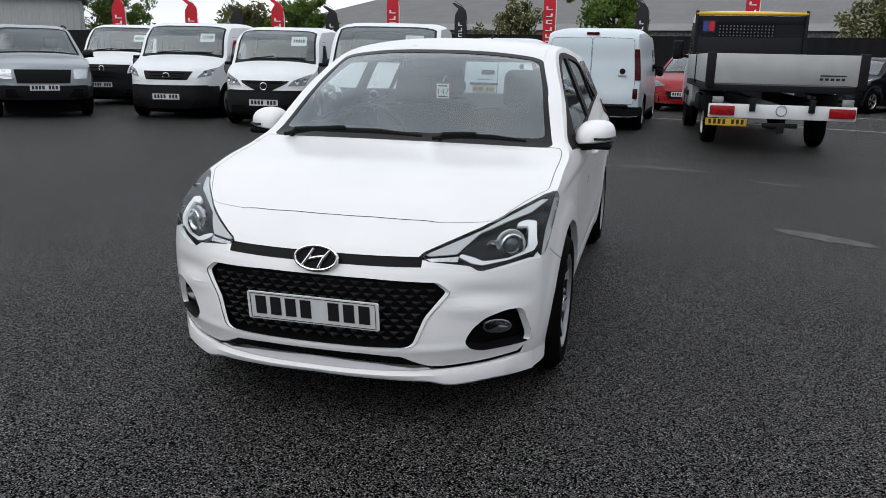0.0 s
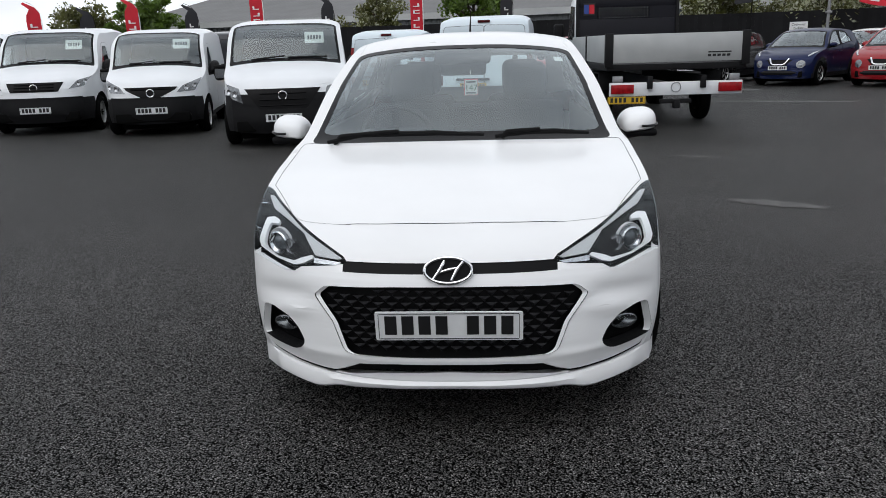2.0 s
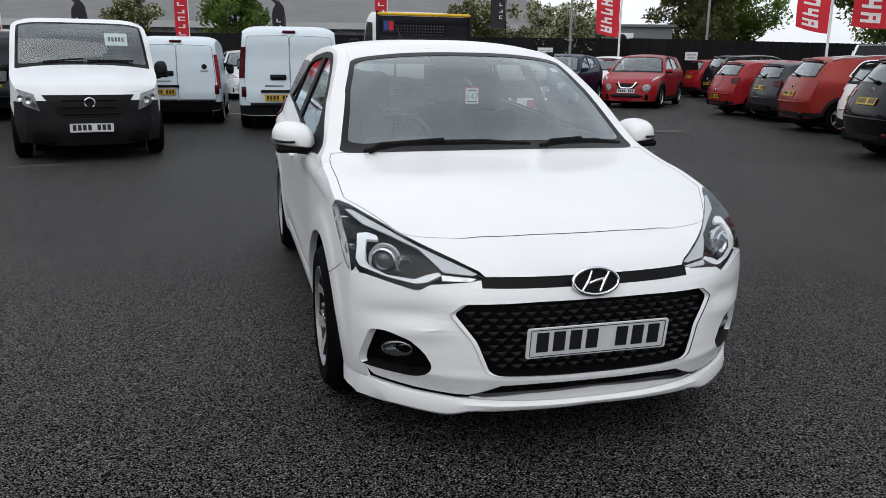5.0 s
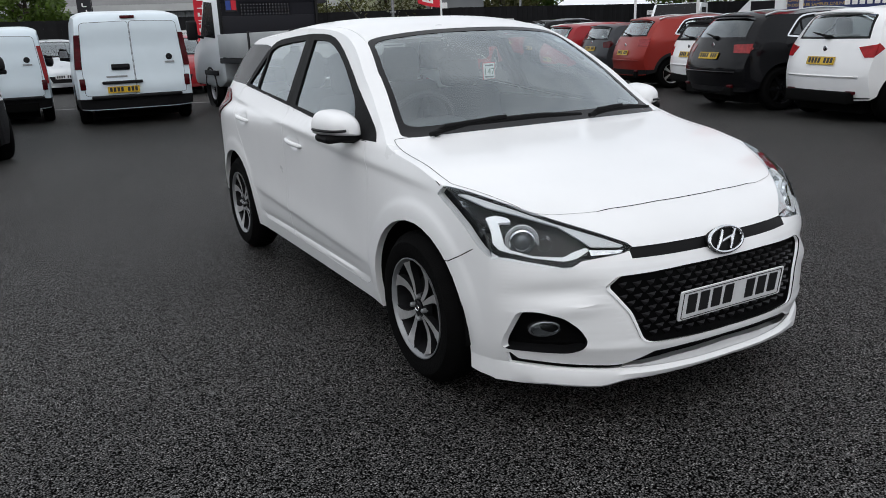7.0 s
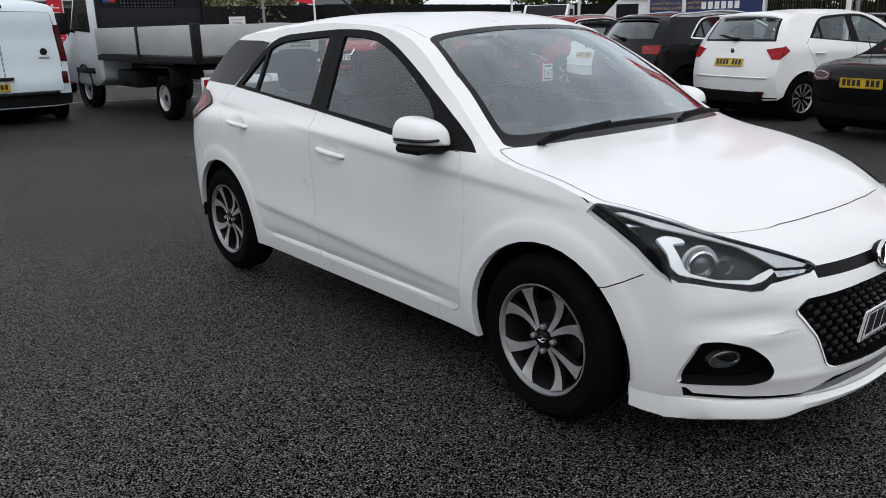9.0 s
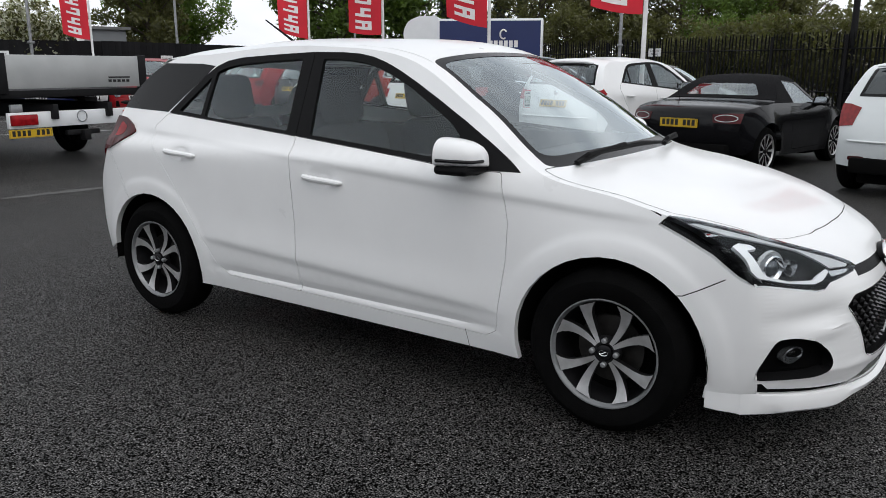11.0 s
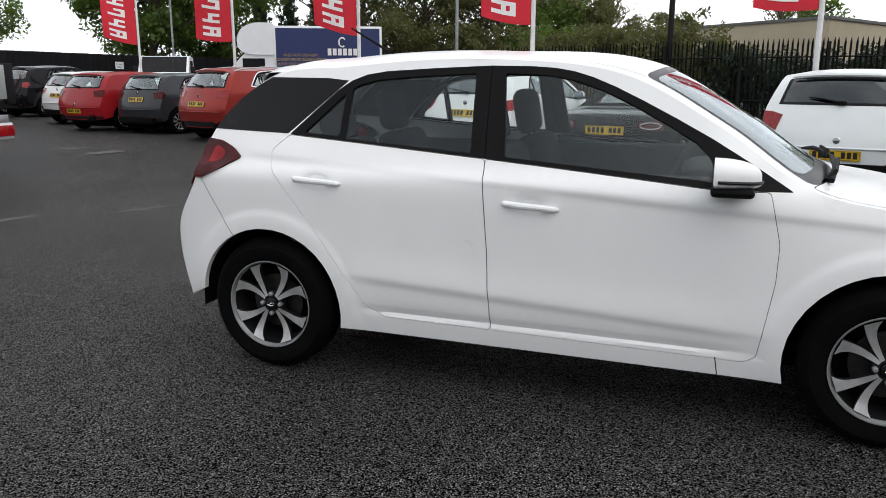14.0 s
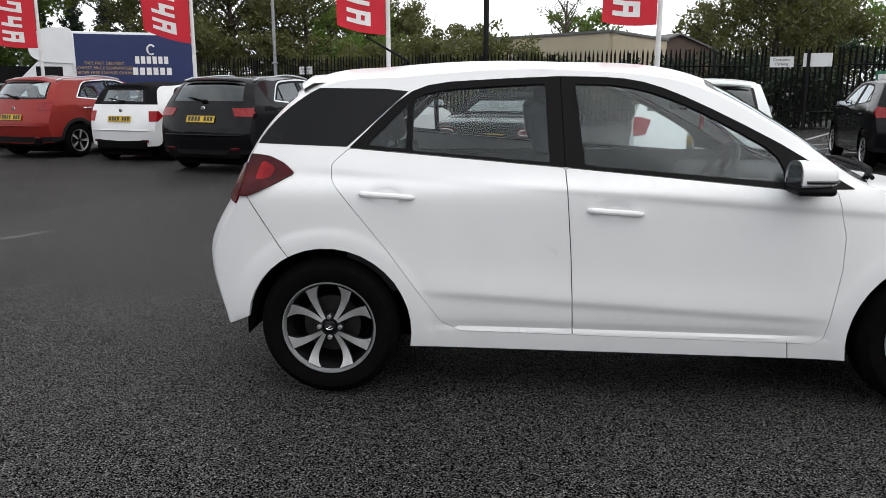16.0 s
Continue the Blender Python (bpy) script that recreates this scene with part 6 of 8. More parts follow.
# vans facing the car
van("panel_van", "white mid-size panel van with a black grille and bumper", gpose(-3.05, 8.77, 10.5, 1.0), M_VAN, H=1.88, fo=0.90, wb=3.2, wd=0.95, nose=-0.03, black=0.79, grille=[(-0.55, 0.86), (0.55, 0.86), (0.34, 0.575), (-0.34, 0.575)], head=[(0.58, 0.66), (0.80, 0.74), (0.90, 0.95), (0.64, 0.87)], plate_z=0.45)
van("panel_van", "small white van with a rounded nose and black bumper", gpose(-5.9, 10.6, 13, 1.01), M_VAN, H=1.83, fo=0.80, wb=2.72, wd=0.86, r=0.31, nose=-0.08, black=0.67, grille=[(-0.44, 0.835), (0.44, 0.835), (0.40, 0.79), (0.14, 0.66), (-0.14, 0.66), (-0.40, 0.79)], head=[(0.42, 0.745), (0.52, 0.85), (0.80, 0.965), (0.83, 0.835), (0.70, 0.76)], plate_z=0.45)
van("panel_van", "white medium van with a slim black grille", gpose(-8.4, 11.35, 14, 1.02), M_VAN, H=1.90, fo=0.92, wb=3.0, wd=0.93, nose=-0.02, black=0.67, grille=[(-0.48, 0.93), (0.48, 0.93), (0.40, 0.77), (-0.40, 0.77)], head=[(0.56, 0.81), (0.68, 0.95), (0.90, 1.02), (0.91, 0.88)], plate_z=0.45)
van("panel_van", "white van with a wide black grille", gpose(-12.1, 14.2, 14, 1.0), M_VAN, H=1.97, fo=0.95, wb=3.1, wd=0.96, nose=0.03, black=0.78, grille=[(-0.62, 0.98), (0.62, 0.98), (0.55, 0.66), (-0.55, 0.66)], head=[(0.62, 0.80), (0.64, 0.95), (0.90, 1.05), (0.92, 0.86)], plate_z=0.5)
van("panel_van", "dark grey small van standing behind the others", gpose(-5.95, 15.3, 188, 1.0, 3.4), M_GREY, H=1.85, wb=2.7, wd=0.88, rear=True, plate_z=0.75)
van("panel_van", "small white van with twin rear doors", gpose(-2.02, 17.0, 178, 0.97), M_VANSHADE, H=1.80, fo=0.85, wb=2.70, ro=0.62, wd=0.88, r=0.31, rear=True, plate_z=0.68, plate_x=0.30, tail_lamp=[(0.74, 1.45), (1.2, 1.45), (1.2, 0.75), (0.80, 0.75)], lamp_mat=M_BRIGHTRED, rear_black=0.48)
van("panel_van", "white medium van with twin rear doors and dark bumper", gpose(0.25, 16.08, 176.2, 1.0), M_VANSHADE, H=1.92, fo=0.95, wb=3.1, ro=0.82, wd=0.97, rear=True, tail_lamp=[(0.80, 1.55), (1.2, 1.55), (1.2, 0.98), (0.83, 0.98)], plate_z=0.62, plate_x=0.22, rear_black=0.48)

# cars nose out, facing the yard's middle
JUKE = dict(wb=2.53, fo=0.83, ro=0.77, H=1.57, wd=0.88, r=0.335, style="five", rear_view=False, plate_z=0.50, clad=True, dark_low=0.34, grille=[(-0.36, 0.72), (0.36, 0.72), (0.20, 0.56), (-0.20, 0.56)], head=[(0.57 + 0.105 * math.cos(a), 0.60 + 0.105 * math.sin(a)) for a in np.linspace(0, 2 * math.pi, 14, endpoint=False)])
hatch("crossover_car", "dark blue compact crossover with round headlights", gpose(8.75, 20.4, -41.5, 1.02), M_BLUE, **JUKE)
hatch("crossover_car", "red compact crossover with round headlights", gpose(10.9, 18.95, -43, 1.02), M_RED, **JUKE)
hatch("crossover_car", "black crossover beside the dropside truck", gpose(6.55, 21.95, -41, 1.0), M_BLACK, wb=2.6, fo=0.85, H=1.58, wd=0.89, r=0.34, style="five", rear_view=False, plate_z=0.5, clad=True)
hatch("hatchback_car", "white car parked behind the blue crossover", gpose(12.3, 24.2, -41, 1.0), M_WHITE, wb=2.55, H=1.56, wd=0.87, rear_view=False, plate_z=0.5)
hatch("hatchback_car", "red small hatchback behind the vans", gpose(2.1, 19.6, -12, 1.05), M_RED, wb=2.49, H=1.48, wd=0.86, rear_view=False, plate_z=0.45)
hatch("crossover_car", "silver-grey crossover behind the white vans", gpose(-0.4, 24.1, 3), M_SILVER, wb=2.65, H=1.6, wd=0.9, rear_view=False, plate_z=0.5, clad=True)
hatch("hatchback_car", "silver car parked behind the crossover", gpose(-3.4, 27.6, 3), M_SILVER, wb=2.6, H=1.48, wd=0.88, rear_view=False, plate_z=0.5)
hatch("estate_car", "grey car behind the dropside truck", gpose(7.2, 26.6, -30), M_GREY, wb=2.65, H=1.5, wd=0.9, rear_view=False, plate_z=0.5)

# row with tails to the yard
hatch("hatchback_car", "white supermini with red tail lamps and a rear wiper", gpose(10.75, 3.62, 76, 1.0), M_WHITE, wb=2.51, fo=0.80, ro=0.60, H=1.51, wd=0.85, r=0.315, rim=0.2, style="ten", lamp=[(0.56, 0.98), (1.1, 1.06), (1.1, 0.86), (0.68, 0.85)], lamp_mat=M_LAMPRED, plate_z=0.80, dark_low=0.34)
hatch("crossover_car", "black high-riding hatchback with chrome window trim and black wheels", gpose(11.18, 5.60, 74, 1.0), M_BLACK, wb=2.61, fo=0.85, ro=0.80, H=1.53, wd=0.905, r=0.34, rim=0.23, style="black", dark=M_BLKALLOY, smile=True, plate_z=0.85, lamp=[(0.52, 1.02), (1.2, 1.04), (1.2, 0.88), (0.58, 0.90)], rails=True, tint=M_TINT)
hatch("convertible_car", "small white city car with a black fabric roof", gpose(12.45, 8.05, 75, 0.97), M_WHITE, wb=2.30, fo=0.66, ro=0.56, H=1.49, wd=0.81, r=0.30, rim=0.2, style="seven", roof_mat=M_SOFTTOP, soft_top=True, lamp=[(0.60, 0.95), (0.76, 0.95), (0.78, 0.76), (0.63, 0.76)], lamp_mat=M_LAMPRED, plate_z=0.80, dark_low=0.30, window=[(-0.40, 1.33), (0.40, 1.33), (0.46, 1.13), (-0.46, 1.13)])
hatch("crossover_car", "orange-red compact crossover with roof rails and bright window trim", gpose(13.45, 10.16, 73, 1.0), M_ORED, wb=2.54, fo=0.82, ro=0.80, H=1.56, wd=0.87, r=0.325, rim=0.21, style="five", rails=True, smile=True, clad=True, dark_low=0.42, plate_z=0.78, lamp=[(0.50, 1.06), (1.2, 1.10), (1.2, 0.90), (0.55, 0.92)])
hatch("hatchback_car", "dark grey supermini with dark tail lamps", gpose(14.5, 13.1, 78, 0.98), M_GREY, wb=2.54, fo=0.80, ro=0.63, H=1.46, wd=0.86, style="ten", lamp_mat=M_REDLENS, plate_z=0.82)
hatch("hatchback_car", "red family hatchback with alloy wheels", gpose(14.95, 15.05, 79, 1.0), M_RED, wb=2.62, fo=0.85, ro=0.80, H=1.46, wd=0.90, style="five", r=0.32, rim=0.22, plate_z=0.50, lamp_mat=M_REDLENS)
hatch("hatchback_car", "white car partly hidden between two others", gpose(16.6, 17.6, 79, 1.0), M_PEARL, wb=2.5, H=1.47, plate_z=0.8)
hatch("family_car", "dark grey tall family car with round tail lamps", gpose(19.1, 21.9, 80, 1.0), M_BLACK, wb=2.61, fo=0.8, ro=0.74, H=1.66, wd=0.89, r=0.32, style="five", lamp=[(0.60, 1.12), (1.1, 1.14), (1.1, 0.94), (0.62, 0.96)], plate_z=0.62, clad=True)
hatch("hatchback_car", "red hatchback at the far end of the row", gpose(19.8, 24.6, 80, 1.0), M_RED, wb=2.5, H=1.5, plate_z=0.8)
hatch("hatchback_car", "white compact hatchback with wrap-round red tail lamps", gpose(8.72, -1.35, 76, 1.0), M_PEARL, wb=2.45, fo=0.80, ro=0.60, H=1.445, wd=0.87, r=0.315, style="ten", lamp=[(0.60, 0.925), (0.72, 0.96), (1.2, 0.965), (1.2, 0.75), (0.86, 0.715), (0.66, 0.74)], plate_z=0.50, dark_low=0.22, tint=M_TINT)
hatch("hatchback_car", "gloss black hatchback at the end of the yard", gpose(11.6, -5.5, 78, 1.0), M_BLACK, wb=2.6, H=1.47, wd=0.89, plate_z=0.8)

hatch("hatchback_car", "black car standing side-on by the palisade fence", gpose(17.6, 4.6, 12), M_BLACK, wb=2.6, H=1.45, wd=0.89, rear_view=False, plate_z=0.45)

# black two-seater with a fabric roof
RO_E = [(-0.52, 0.20), (-0.58, 0.30), (-0.58, 0.42), (-0.55, 0.56), (-0.48, 0.64), (-0.30, 0.70), (0.05, 0.77), (0.62, 0.85), (0.80, 1.00), (0.98, 1.16), (1.35, 1.22), (1.62, 1.14), (1.95, 0.93), (2.55, 0.86), (2.78, 0.80), (2.86, 0.56), (2.75, 0.28)]
RO_C = [(-0.80, 0.20), (-0.83, 0.28), (-0.83, 0.42), (-0.80, 0.56), (-0.72, 0.65), (-0.55, 0.72), (-0.10, 0.83), (0.50, 0.90), (0.70, 1.05), (0.90, 1.19), (1.35, 1.25), (1.72, 1.15), (2.05, 0.95), (2.65, 0.90), (2.95, 0.82), (3.00, 0.56), (2.90, 0.28)]
RO_W = [(-0.85, 0.60), (-0.58, 0.72), (-0.40, 0.80), (0.0, 0.85), (1.0, 0.85), (2.0, 0.865), (2.35, 0.865), (2.6, 0.83), (2.85, 0.74), (3.0, 0.62)]
rd = thing("roadster_car", gpose(9.55, 1.42, 78, 1.0), "black two-seat roadster with a raised black fabric roof", "car", "cars parked in rows")
rs_ = Shell(RO_E, RO_C, RO_W, zs=0.80, tum=0.75, zm=0.45, tuck=0.05, arches=((0, 0.305, 0.36), (2.31, 0.305, 0.36)), kk=H_KK, flare=0.03, soft=0.04)
sd = [("seam", grown(rounded([(0.55, 0.28), (1.50, 0.28), (1.62, 0.84), (0.62, 0.82)], 0.06, 3), 0.005)), ("body2", rounded([(0.55, 0.28), (1.50, 0.28), (1.62, 0.84), (0.62, 0.82)], 0.06, 3)),
      ("glass", rounded([(0.72, 0.86), (1.45, 0.88), (1.42, 1.17), (1.02, 1.13)], 0.03, 3)), ("roof", np.array([(1.45, 0.89), (1.52, 1.3), (1.0, 1.3), (1.0, 1.145), (1.42, 1.185)])), ("roof", np.array([(1.46, 0.89), (1.46, 1.3), (2.2, 1.3), (2.05, 0.90)]))]
tl = rpoly(rs_, [(0.42, 0.775), (0.64, 0.79), (0.88, 0.78), (0.88, 0.68), (0.64, 0.665), (0.44, 0.68)], 13.0, 15.9)
tp = [("border", rounded([(-0.93, 7.1), (0.93, 7.1), (0.91, 8.95), (-0.91, 8.95)], 0.1, 3)), ("glass", rounded([(-0.87, 7.3), (0.87, 7.3), (0.86, 8.85), (-0.86, 8.85)], 0.1, 3)), ("roof", np.array([(-1.2, 9.0), (1.2, 9.0), (1.2, 12.0), (-1.2, 12.0)])), ("glass2", rounded([(-0.62, 11.1), (0.62, 11.1), (0.72, 11.8), (-0.72, 11.8)], 0.12, 4))] + both("lamp", tl)
loft(rd, rs_, sd, tp, (0.20, 0.22), M_BLACK, {"seam": ("door_seal", M_UNDER, -0.004, 0, ""), "body2": ("door", M_BLACK, 0, 0, ""), "glass": ("window", M_GLASS, -0.004, 0, ""), "glass2": ("rear_window", M_GLASS, 0.004, 0.006, ""), "roof": ("fabric_roof", M_SOFTTOP, 0.006, 0.01, "black fabric roof"), "border": ("window_border", M_BLKALLOY, 0.001, 0, ""), "lamp": ("tail_lamp", M_REDLENS, 0.006, 0.01, "red tail lamp")})
underpinnings(rd, 2.31, 0.87, 0.305, 0.215, "ten", 0.36, 0.8, 0.66)
for sg in (-1, 1):
    door_mirror(rd, sg * 0.78, 0.72, 0.88, sg, M_BLACK)
    seat(rd, sg * 0.36, 1.2, 0.36, 0.55)
    b = bmesh.new()
    q = on_rear(rs_, sg * 0.53, 0.73, 0.012)
    add_tube(b, [on_rear(rs_, sg * (0.58 + 0.125 * math.cos(a)), 0.728 + 0.040 * math.sin(a), 0.010) for a in np.linspace(0, 2 * math.pi, 17)], 0.005, 6, cap=False)
    part("lamp_ring", b, M_SILVER, rd, "pale ring in the tail lamp")
number_plate(rd, Matrix.Translation(on_rear(rs_, 0, 0.66, 0.012)) @ pose(0, 0, 0, 0, 0, 180), True)
b = bmesh.new()
add_tube(b, [(0.45, 2.2, 0.9), (0.46, 2.3, 1.16)], 0.005, 6)
part("aerial", b, M_TRIM, rd)


# ---- dropside truck ----
M_ALU = mat("dull_aluminium_board", (0.42, 0.43, 0.43), 0.5, 0.35, vary=0.12, scale=2.5, dirt=0.1)
M_YELLOW = mat("yellow_paint", (0.72, 0.42, 0.01), 0.45, vary=0.1)
M_CHASSIS = mat("black_chassis_paint", (0.008, 0.008, 0.009), 0.6, spec=0.2, vary=0.3, bump=0.2, bump_scale=60)
M_MESH = mat("black_mesh_steel", (0.007, 0.007, 0.011), 0.5, spec=0.2)
TK = gpose(3.07, 9.47, 182, 1.0)
truck = thing("dropside_truck", TK, "white dropside truck with aluminium boards and a black headboard", "truck")
# tail at y = 0, nose towards -y in its own frame


def tbox(name, material, *boxes, label="", bevel=0.01, sm=True):
    b = bmesh.new()
    for q in boxes:
        add_box(b, *q, bevel=bevel)
    return part(name, b, material, truck, label, smooth=sm)


tbox("load_bed", M_CHASSIS, (0, -2.05, 0.98, 2.20, 4.1, 0.10), label="black load bed frame")
tbox("tailboard", M_ALU, (0, 0.02, 1.27, 2.02, 0.03, 0.44), label="aluminium tailboard")
for sg in (-1, 1):
    tbox("side_board", M_ALU, (sg * 1.10, -1.06, 1.27, 0.03, 1.96, 0.44), label="aluminium side board")
    tbox("side_board", M_ALU, (sg * 1.10, -3.08, 1.27, 0.03, 1.92, 0.44), label="aluminium side board")
    tbox("corner_post", M_CHASSIS, (sg * 1.07, 0.0, 1.25, 0.13, 0.09, 0.52))
    tbox("mid_post", M_CHASSIS, (sg * 1.105, -2.08, 1.25, 0.05, 0.10, 0.52))
    tbox("chassis_rail", M_CHASSIS, (sg * 0.42, -2.5, 0.74, 0.08, 5.2, 0.20))
    tbox("mudguard", M_BUMPER, (sg * 0.88, -1.6, 0.86, 0.34, 0.95, 0.03), (sg * 0.88, -1.1, 0.72, 0.34, 0.03, 0.3))
    tbox("tail_lamp", M_LAMPRED, (sg * 0.85, 0.045, 0.645, 0.36, 0.06, 0.14), label="red tail lamp")
    tbox("lamp_bracket", M_GALV, (sg * 0.92, 0.0, 0.80, 0.16, 0.05, 0.10))
    tbox("headboard_post", M_CHASSIS, (sg * 1.02, -4.03, 1.68, 0.06, 0.06, 1.32))
    tbox("front_wing_trim", M_BUMPER, (sg * 0.99, -5.12, 0.72, 0.08, 1.0, 0.10))
tbox("rear_beam", M_VAN, (0, 0.0, 0.64, 2.1, 0.06, 0.21), label="pale painted rear beam with a badge ring")
b = bmesh.new()
add_tube(b, [(0.075 * math.cos(a), 0.04, 0.66 + 0.075 * math.sin(a)) for a in np.linspace(0, 2 * math.pi, 21)], 0.008, 6, cap=False)
part("badge_ring", b, M_GALV, truck)
tbox("tow_bar", M_CHASSIS, (0, 0.02, 0.44, 0.5, 0.08, 0.07), (0, 0.08, 0.40, 0.1, 0.12, 0.14))
number_plate(truck, pose(0.78, 0.05, 0.47, 0, 0, 180), True, 0.60)
b = bmesh.new()
for i in range(5):
    add_box(b, -0.80 + i * 0.075, 0.04, 1.14, 0.05, 0.004, 0.035)
add_box(b, -0.66, 0.04, 1.19, 0.36, 0.004, 0.02)
part("maker_bars", b, M_INK, truck, "plain bars for the body maker's name", smooth=False)
# headboard: solid lower sheet, a perforated band, yellow rails
tbox("headboard_sheet", M_MESH, (0, -4.05, 1.44, 2.0, 0.03, 0.79), label="black headboard sheet")
b = bmesh.new()
cells_x, cells_z = 16, 4
for i in range(cells_x + 1):
    add_box(b, -0.45 + 1.05 * i / cells_x, -4.05, 1.96, 0.042, 0.012, 0.26)
for k in range(cells_z + 1):
    add_box(b, 0.075, -4.05, 1.84 + 0.24 * k / cells_z, 1.09, 0.012, 0.036)
add_box(b, -0.735, -4.05, 1.96, 0.53, 0.012, 0.40)
add_box(b, 0.81, -4.05, 1.96, 0.38, 0.012, 0.40)
part("perforated_panel", b, M_MESH, truck, "black perforated panel", smooth=False)
tbox("headboard_top_sheet", M_MESH, (0, -4.05, 2.16, 2.0, 0.02, 0.17))
b = bmesh.new()
add_tube(b, [(-1.03, -4.03, 2.28), (1.03, -4.03, 2.28)], 0.035, 10)
part("yellow_rail", b, M_YELLOW, truck, "yellow top rail")
b = bmesh.new()
add_tube(b, [(-1.05, -3.98, 1.455), (1.09, -3.98, 1.455)], 0.02, 8)
part("yellow_rail", b, M_YELLOW, truck, "thin yellow rail")
b = bmesh.new()
add_box(b, 0.78, -4.025, 2.04, 0.24, 0.004, 0.24)
bd = part("warning_sign", b, M_INK, truck, "small blue and red sticker with no readable words", smooth=False)
b = bmesh.new()
add_box(b, 0.84, -4.02, 2.04, 0.10, 0.004, 0.18)
part("sticker_half", b, mat("blue_sticker", (0.02, 0.05, 0.25), 0.5), bd, smooth=False)
b = bmesh.new()
add_box(b, 0.73, -4.02, 2.04, 0.10, 0.004, 0.18)
part("sticker_half", b, M_FLAGRED, bd, smooth=False)
# cab
b = bmesh.new()
CAB = rounded([(-4.2, 0.55), (-4.2, 2.25), (-4.8, 2.38), (-5.2, 2.30), (-5.8, 1.42), (-6.4, 1.22), (-6.6, 0.95), (-6.63, 0.45), (-4.65, 0.42)], 0.10, 3)
secs = [(-1.0, 0.93), (-0.97, 0.985), (-0.5, 1.0), (0.5, 1.0), (0.97, 0.985), (1.0, 0.93)]
rings = []
for x, k in secs:
    cy, cz = -5.35, 1.25
    rings.append([b.verts.new((x, cy + (y - cy) * k, cz + (z - cz) * k)) for y, z in CAB])
for p, q in zip(rings, rings[1:]):
    for i in range(len(p)):
        b.faces.new((p[i], q[i], q[(i + 1) % len(p)], p[(i + 1) % len(p)]))
b.faces.new(rings[0])
b.faces.new(rings[-1][::-1])
bmesh.ops.recalc_face_normals(b, faces=b.faces[:])
part("cab", b, M_VAN, truck, "white truck cab")
for sg in (-1, 1):
    b = bmesh.new()
    add_prism(b, [(-4.6, 1.42), (-4.6, 2.12), (-5.15, 2.16), (-5.67, 1.48)], pose(sg * 1.004, 0, 0) @ Matrix(((0, 0, sg, 0), (1, 0, 0, 0), (0, 1, 0, 0), (0, 0, 0, 1))), 0.006)
    part("cab_window", b, M_BLKALLOY, truck, smooth=False)
    b = bmesh.new()
    add_tube(b, [(sg * 1.0, -5.5, 1.45), (sg * 1.22, -5.47, 1.50)], 0.03, 8)
    add_box(b, sg * 1.24, -5.45, 1.60, 0.22, 0.14, 0.40, 0.05, seg=3)
    part("cab_mirror", b, M_BUMPER, truck, "black door mirror")
    wheel(truck, sg * 0.86, -1.6, 0.36, 0.22, 0.21, "steel", sg)
    wheel(truck, sg * 0.86, -5.25, 0.36, 0.22, 0.21, "steel", sg)
    b = bmesh.new()
    add_lathe(b, [(0.44, -0.1), (0.44, 0.03), (0.40, 0.035), (0.37, -0.02)], 28, pose(sg * 0.98, -5.25, 0.40, 0, 0, 0 if sg > 0 else 180))
    part("wheel_arch", b, M_BUMPER, truck)
tbox("fuel_tank", M_CHASSIS, (0.75, -3.2, 0.62, 0.4, 0.9, 0.3), bevel=0.05)

# ---- pick-up ----
M_PICKUP = paint("silver_blue_pickup_paint", (0.30, 0.33, 0.36), 0.4)
pk = thing("pickup_truck", gpose(-10.87, 10.14, 46, 1.0), "silver double-cab pick-up with a black grille and bumper", "pickup truck")
PE = [(-0.60, 0.38), (-0.66, 0.50), (-0.68, 0.68), (-0.64, 0.86), (-0.55, 0.98), (-0.36, 1.06), (0.0, 1.12), (0.50, 1.18), (0.80, 1.45), (1.12, 1.68), (1.60, 1.74), (2.10, 1.72), (2.35, 1.62), (2.75, 1.18), (4.2, 1.16), (4.30, 0.8), (4.2, 0.5)]
PC = [(-0.86, 0.36), (-0.90, 0.50), (-0.90, 0.68), (-0.86, 0.90), (-0.80, 1.02), (-0.60, 1.10), (-0.15, 1.18), (0.40, 1.24), (0.70, 1.50), (1.05, 1.76), (1.60, 1.82), (2.10, 1.80), (2.40, 1.70), (2.80, 1.18), (4.22, 1.16), (4.34, 0.8), (4.22, 0.5)]
PW = [(-0.95, 0.66), (-0.70, 0.78), (-0.5, 0.87), (-0.1, 0.92), (1.0, 0.92), (3.2, 0.92), (4.35, 0.90)]
ps = Shell(PE, PC, PW, zs=1.12, tum=0.32, zm=0.6, tuck=0.04, arches=((0, 0.39, 0.46), (3.22, 0.39, 0.46)), kk=VAN_K, flare=0.035, soft=0.05)
sd = [("glass", rounded([(0.85, 1.20), (1.55, 1.20), (1.55, 1.60), (1.15, 1.58)], 0.04, 3)), ("glass", rounded([(1.65, 1.20), (2.45, 1.20), (2.25, 1.58), (1.65, 1.60)], 0.04, 3)), ("clad", np.array([(-2, 0), (-0.42, 0), (-0.46, 0.62), (-2, 0.62)])), ("clad", np.array(arch_line(0, 0.39, 0.52, 0.3))), ("clad", np.array(arch_line(3.22, 0.39, 0.52, 0.3)))]
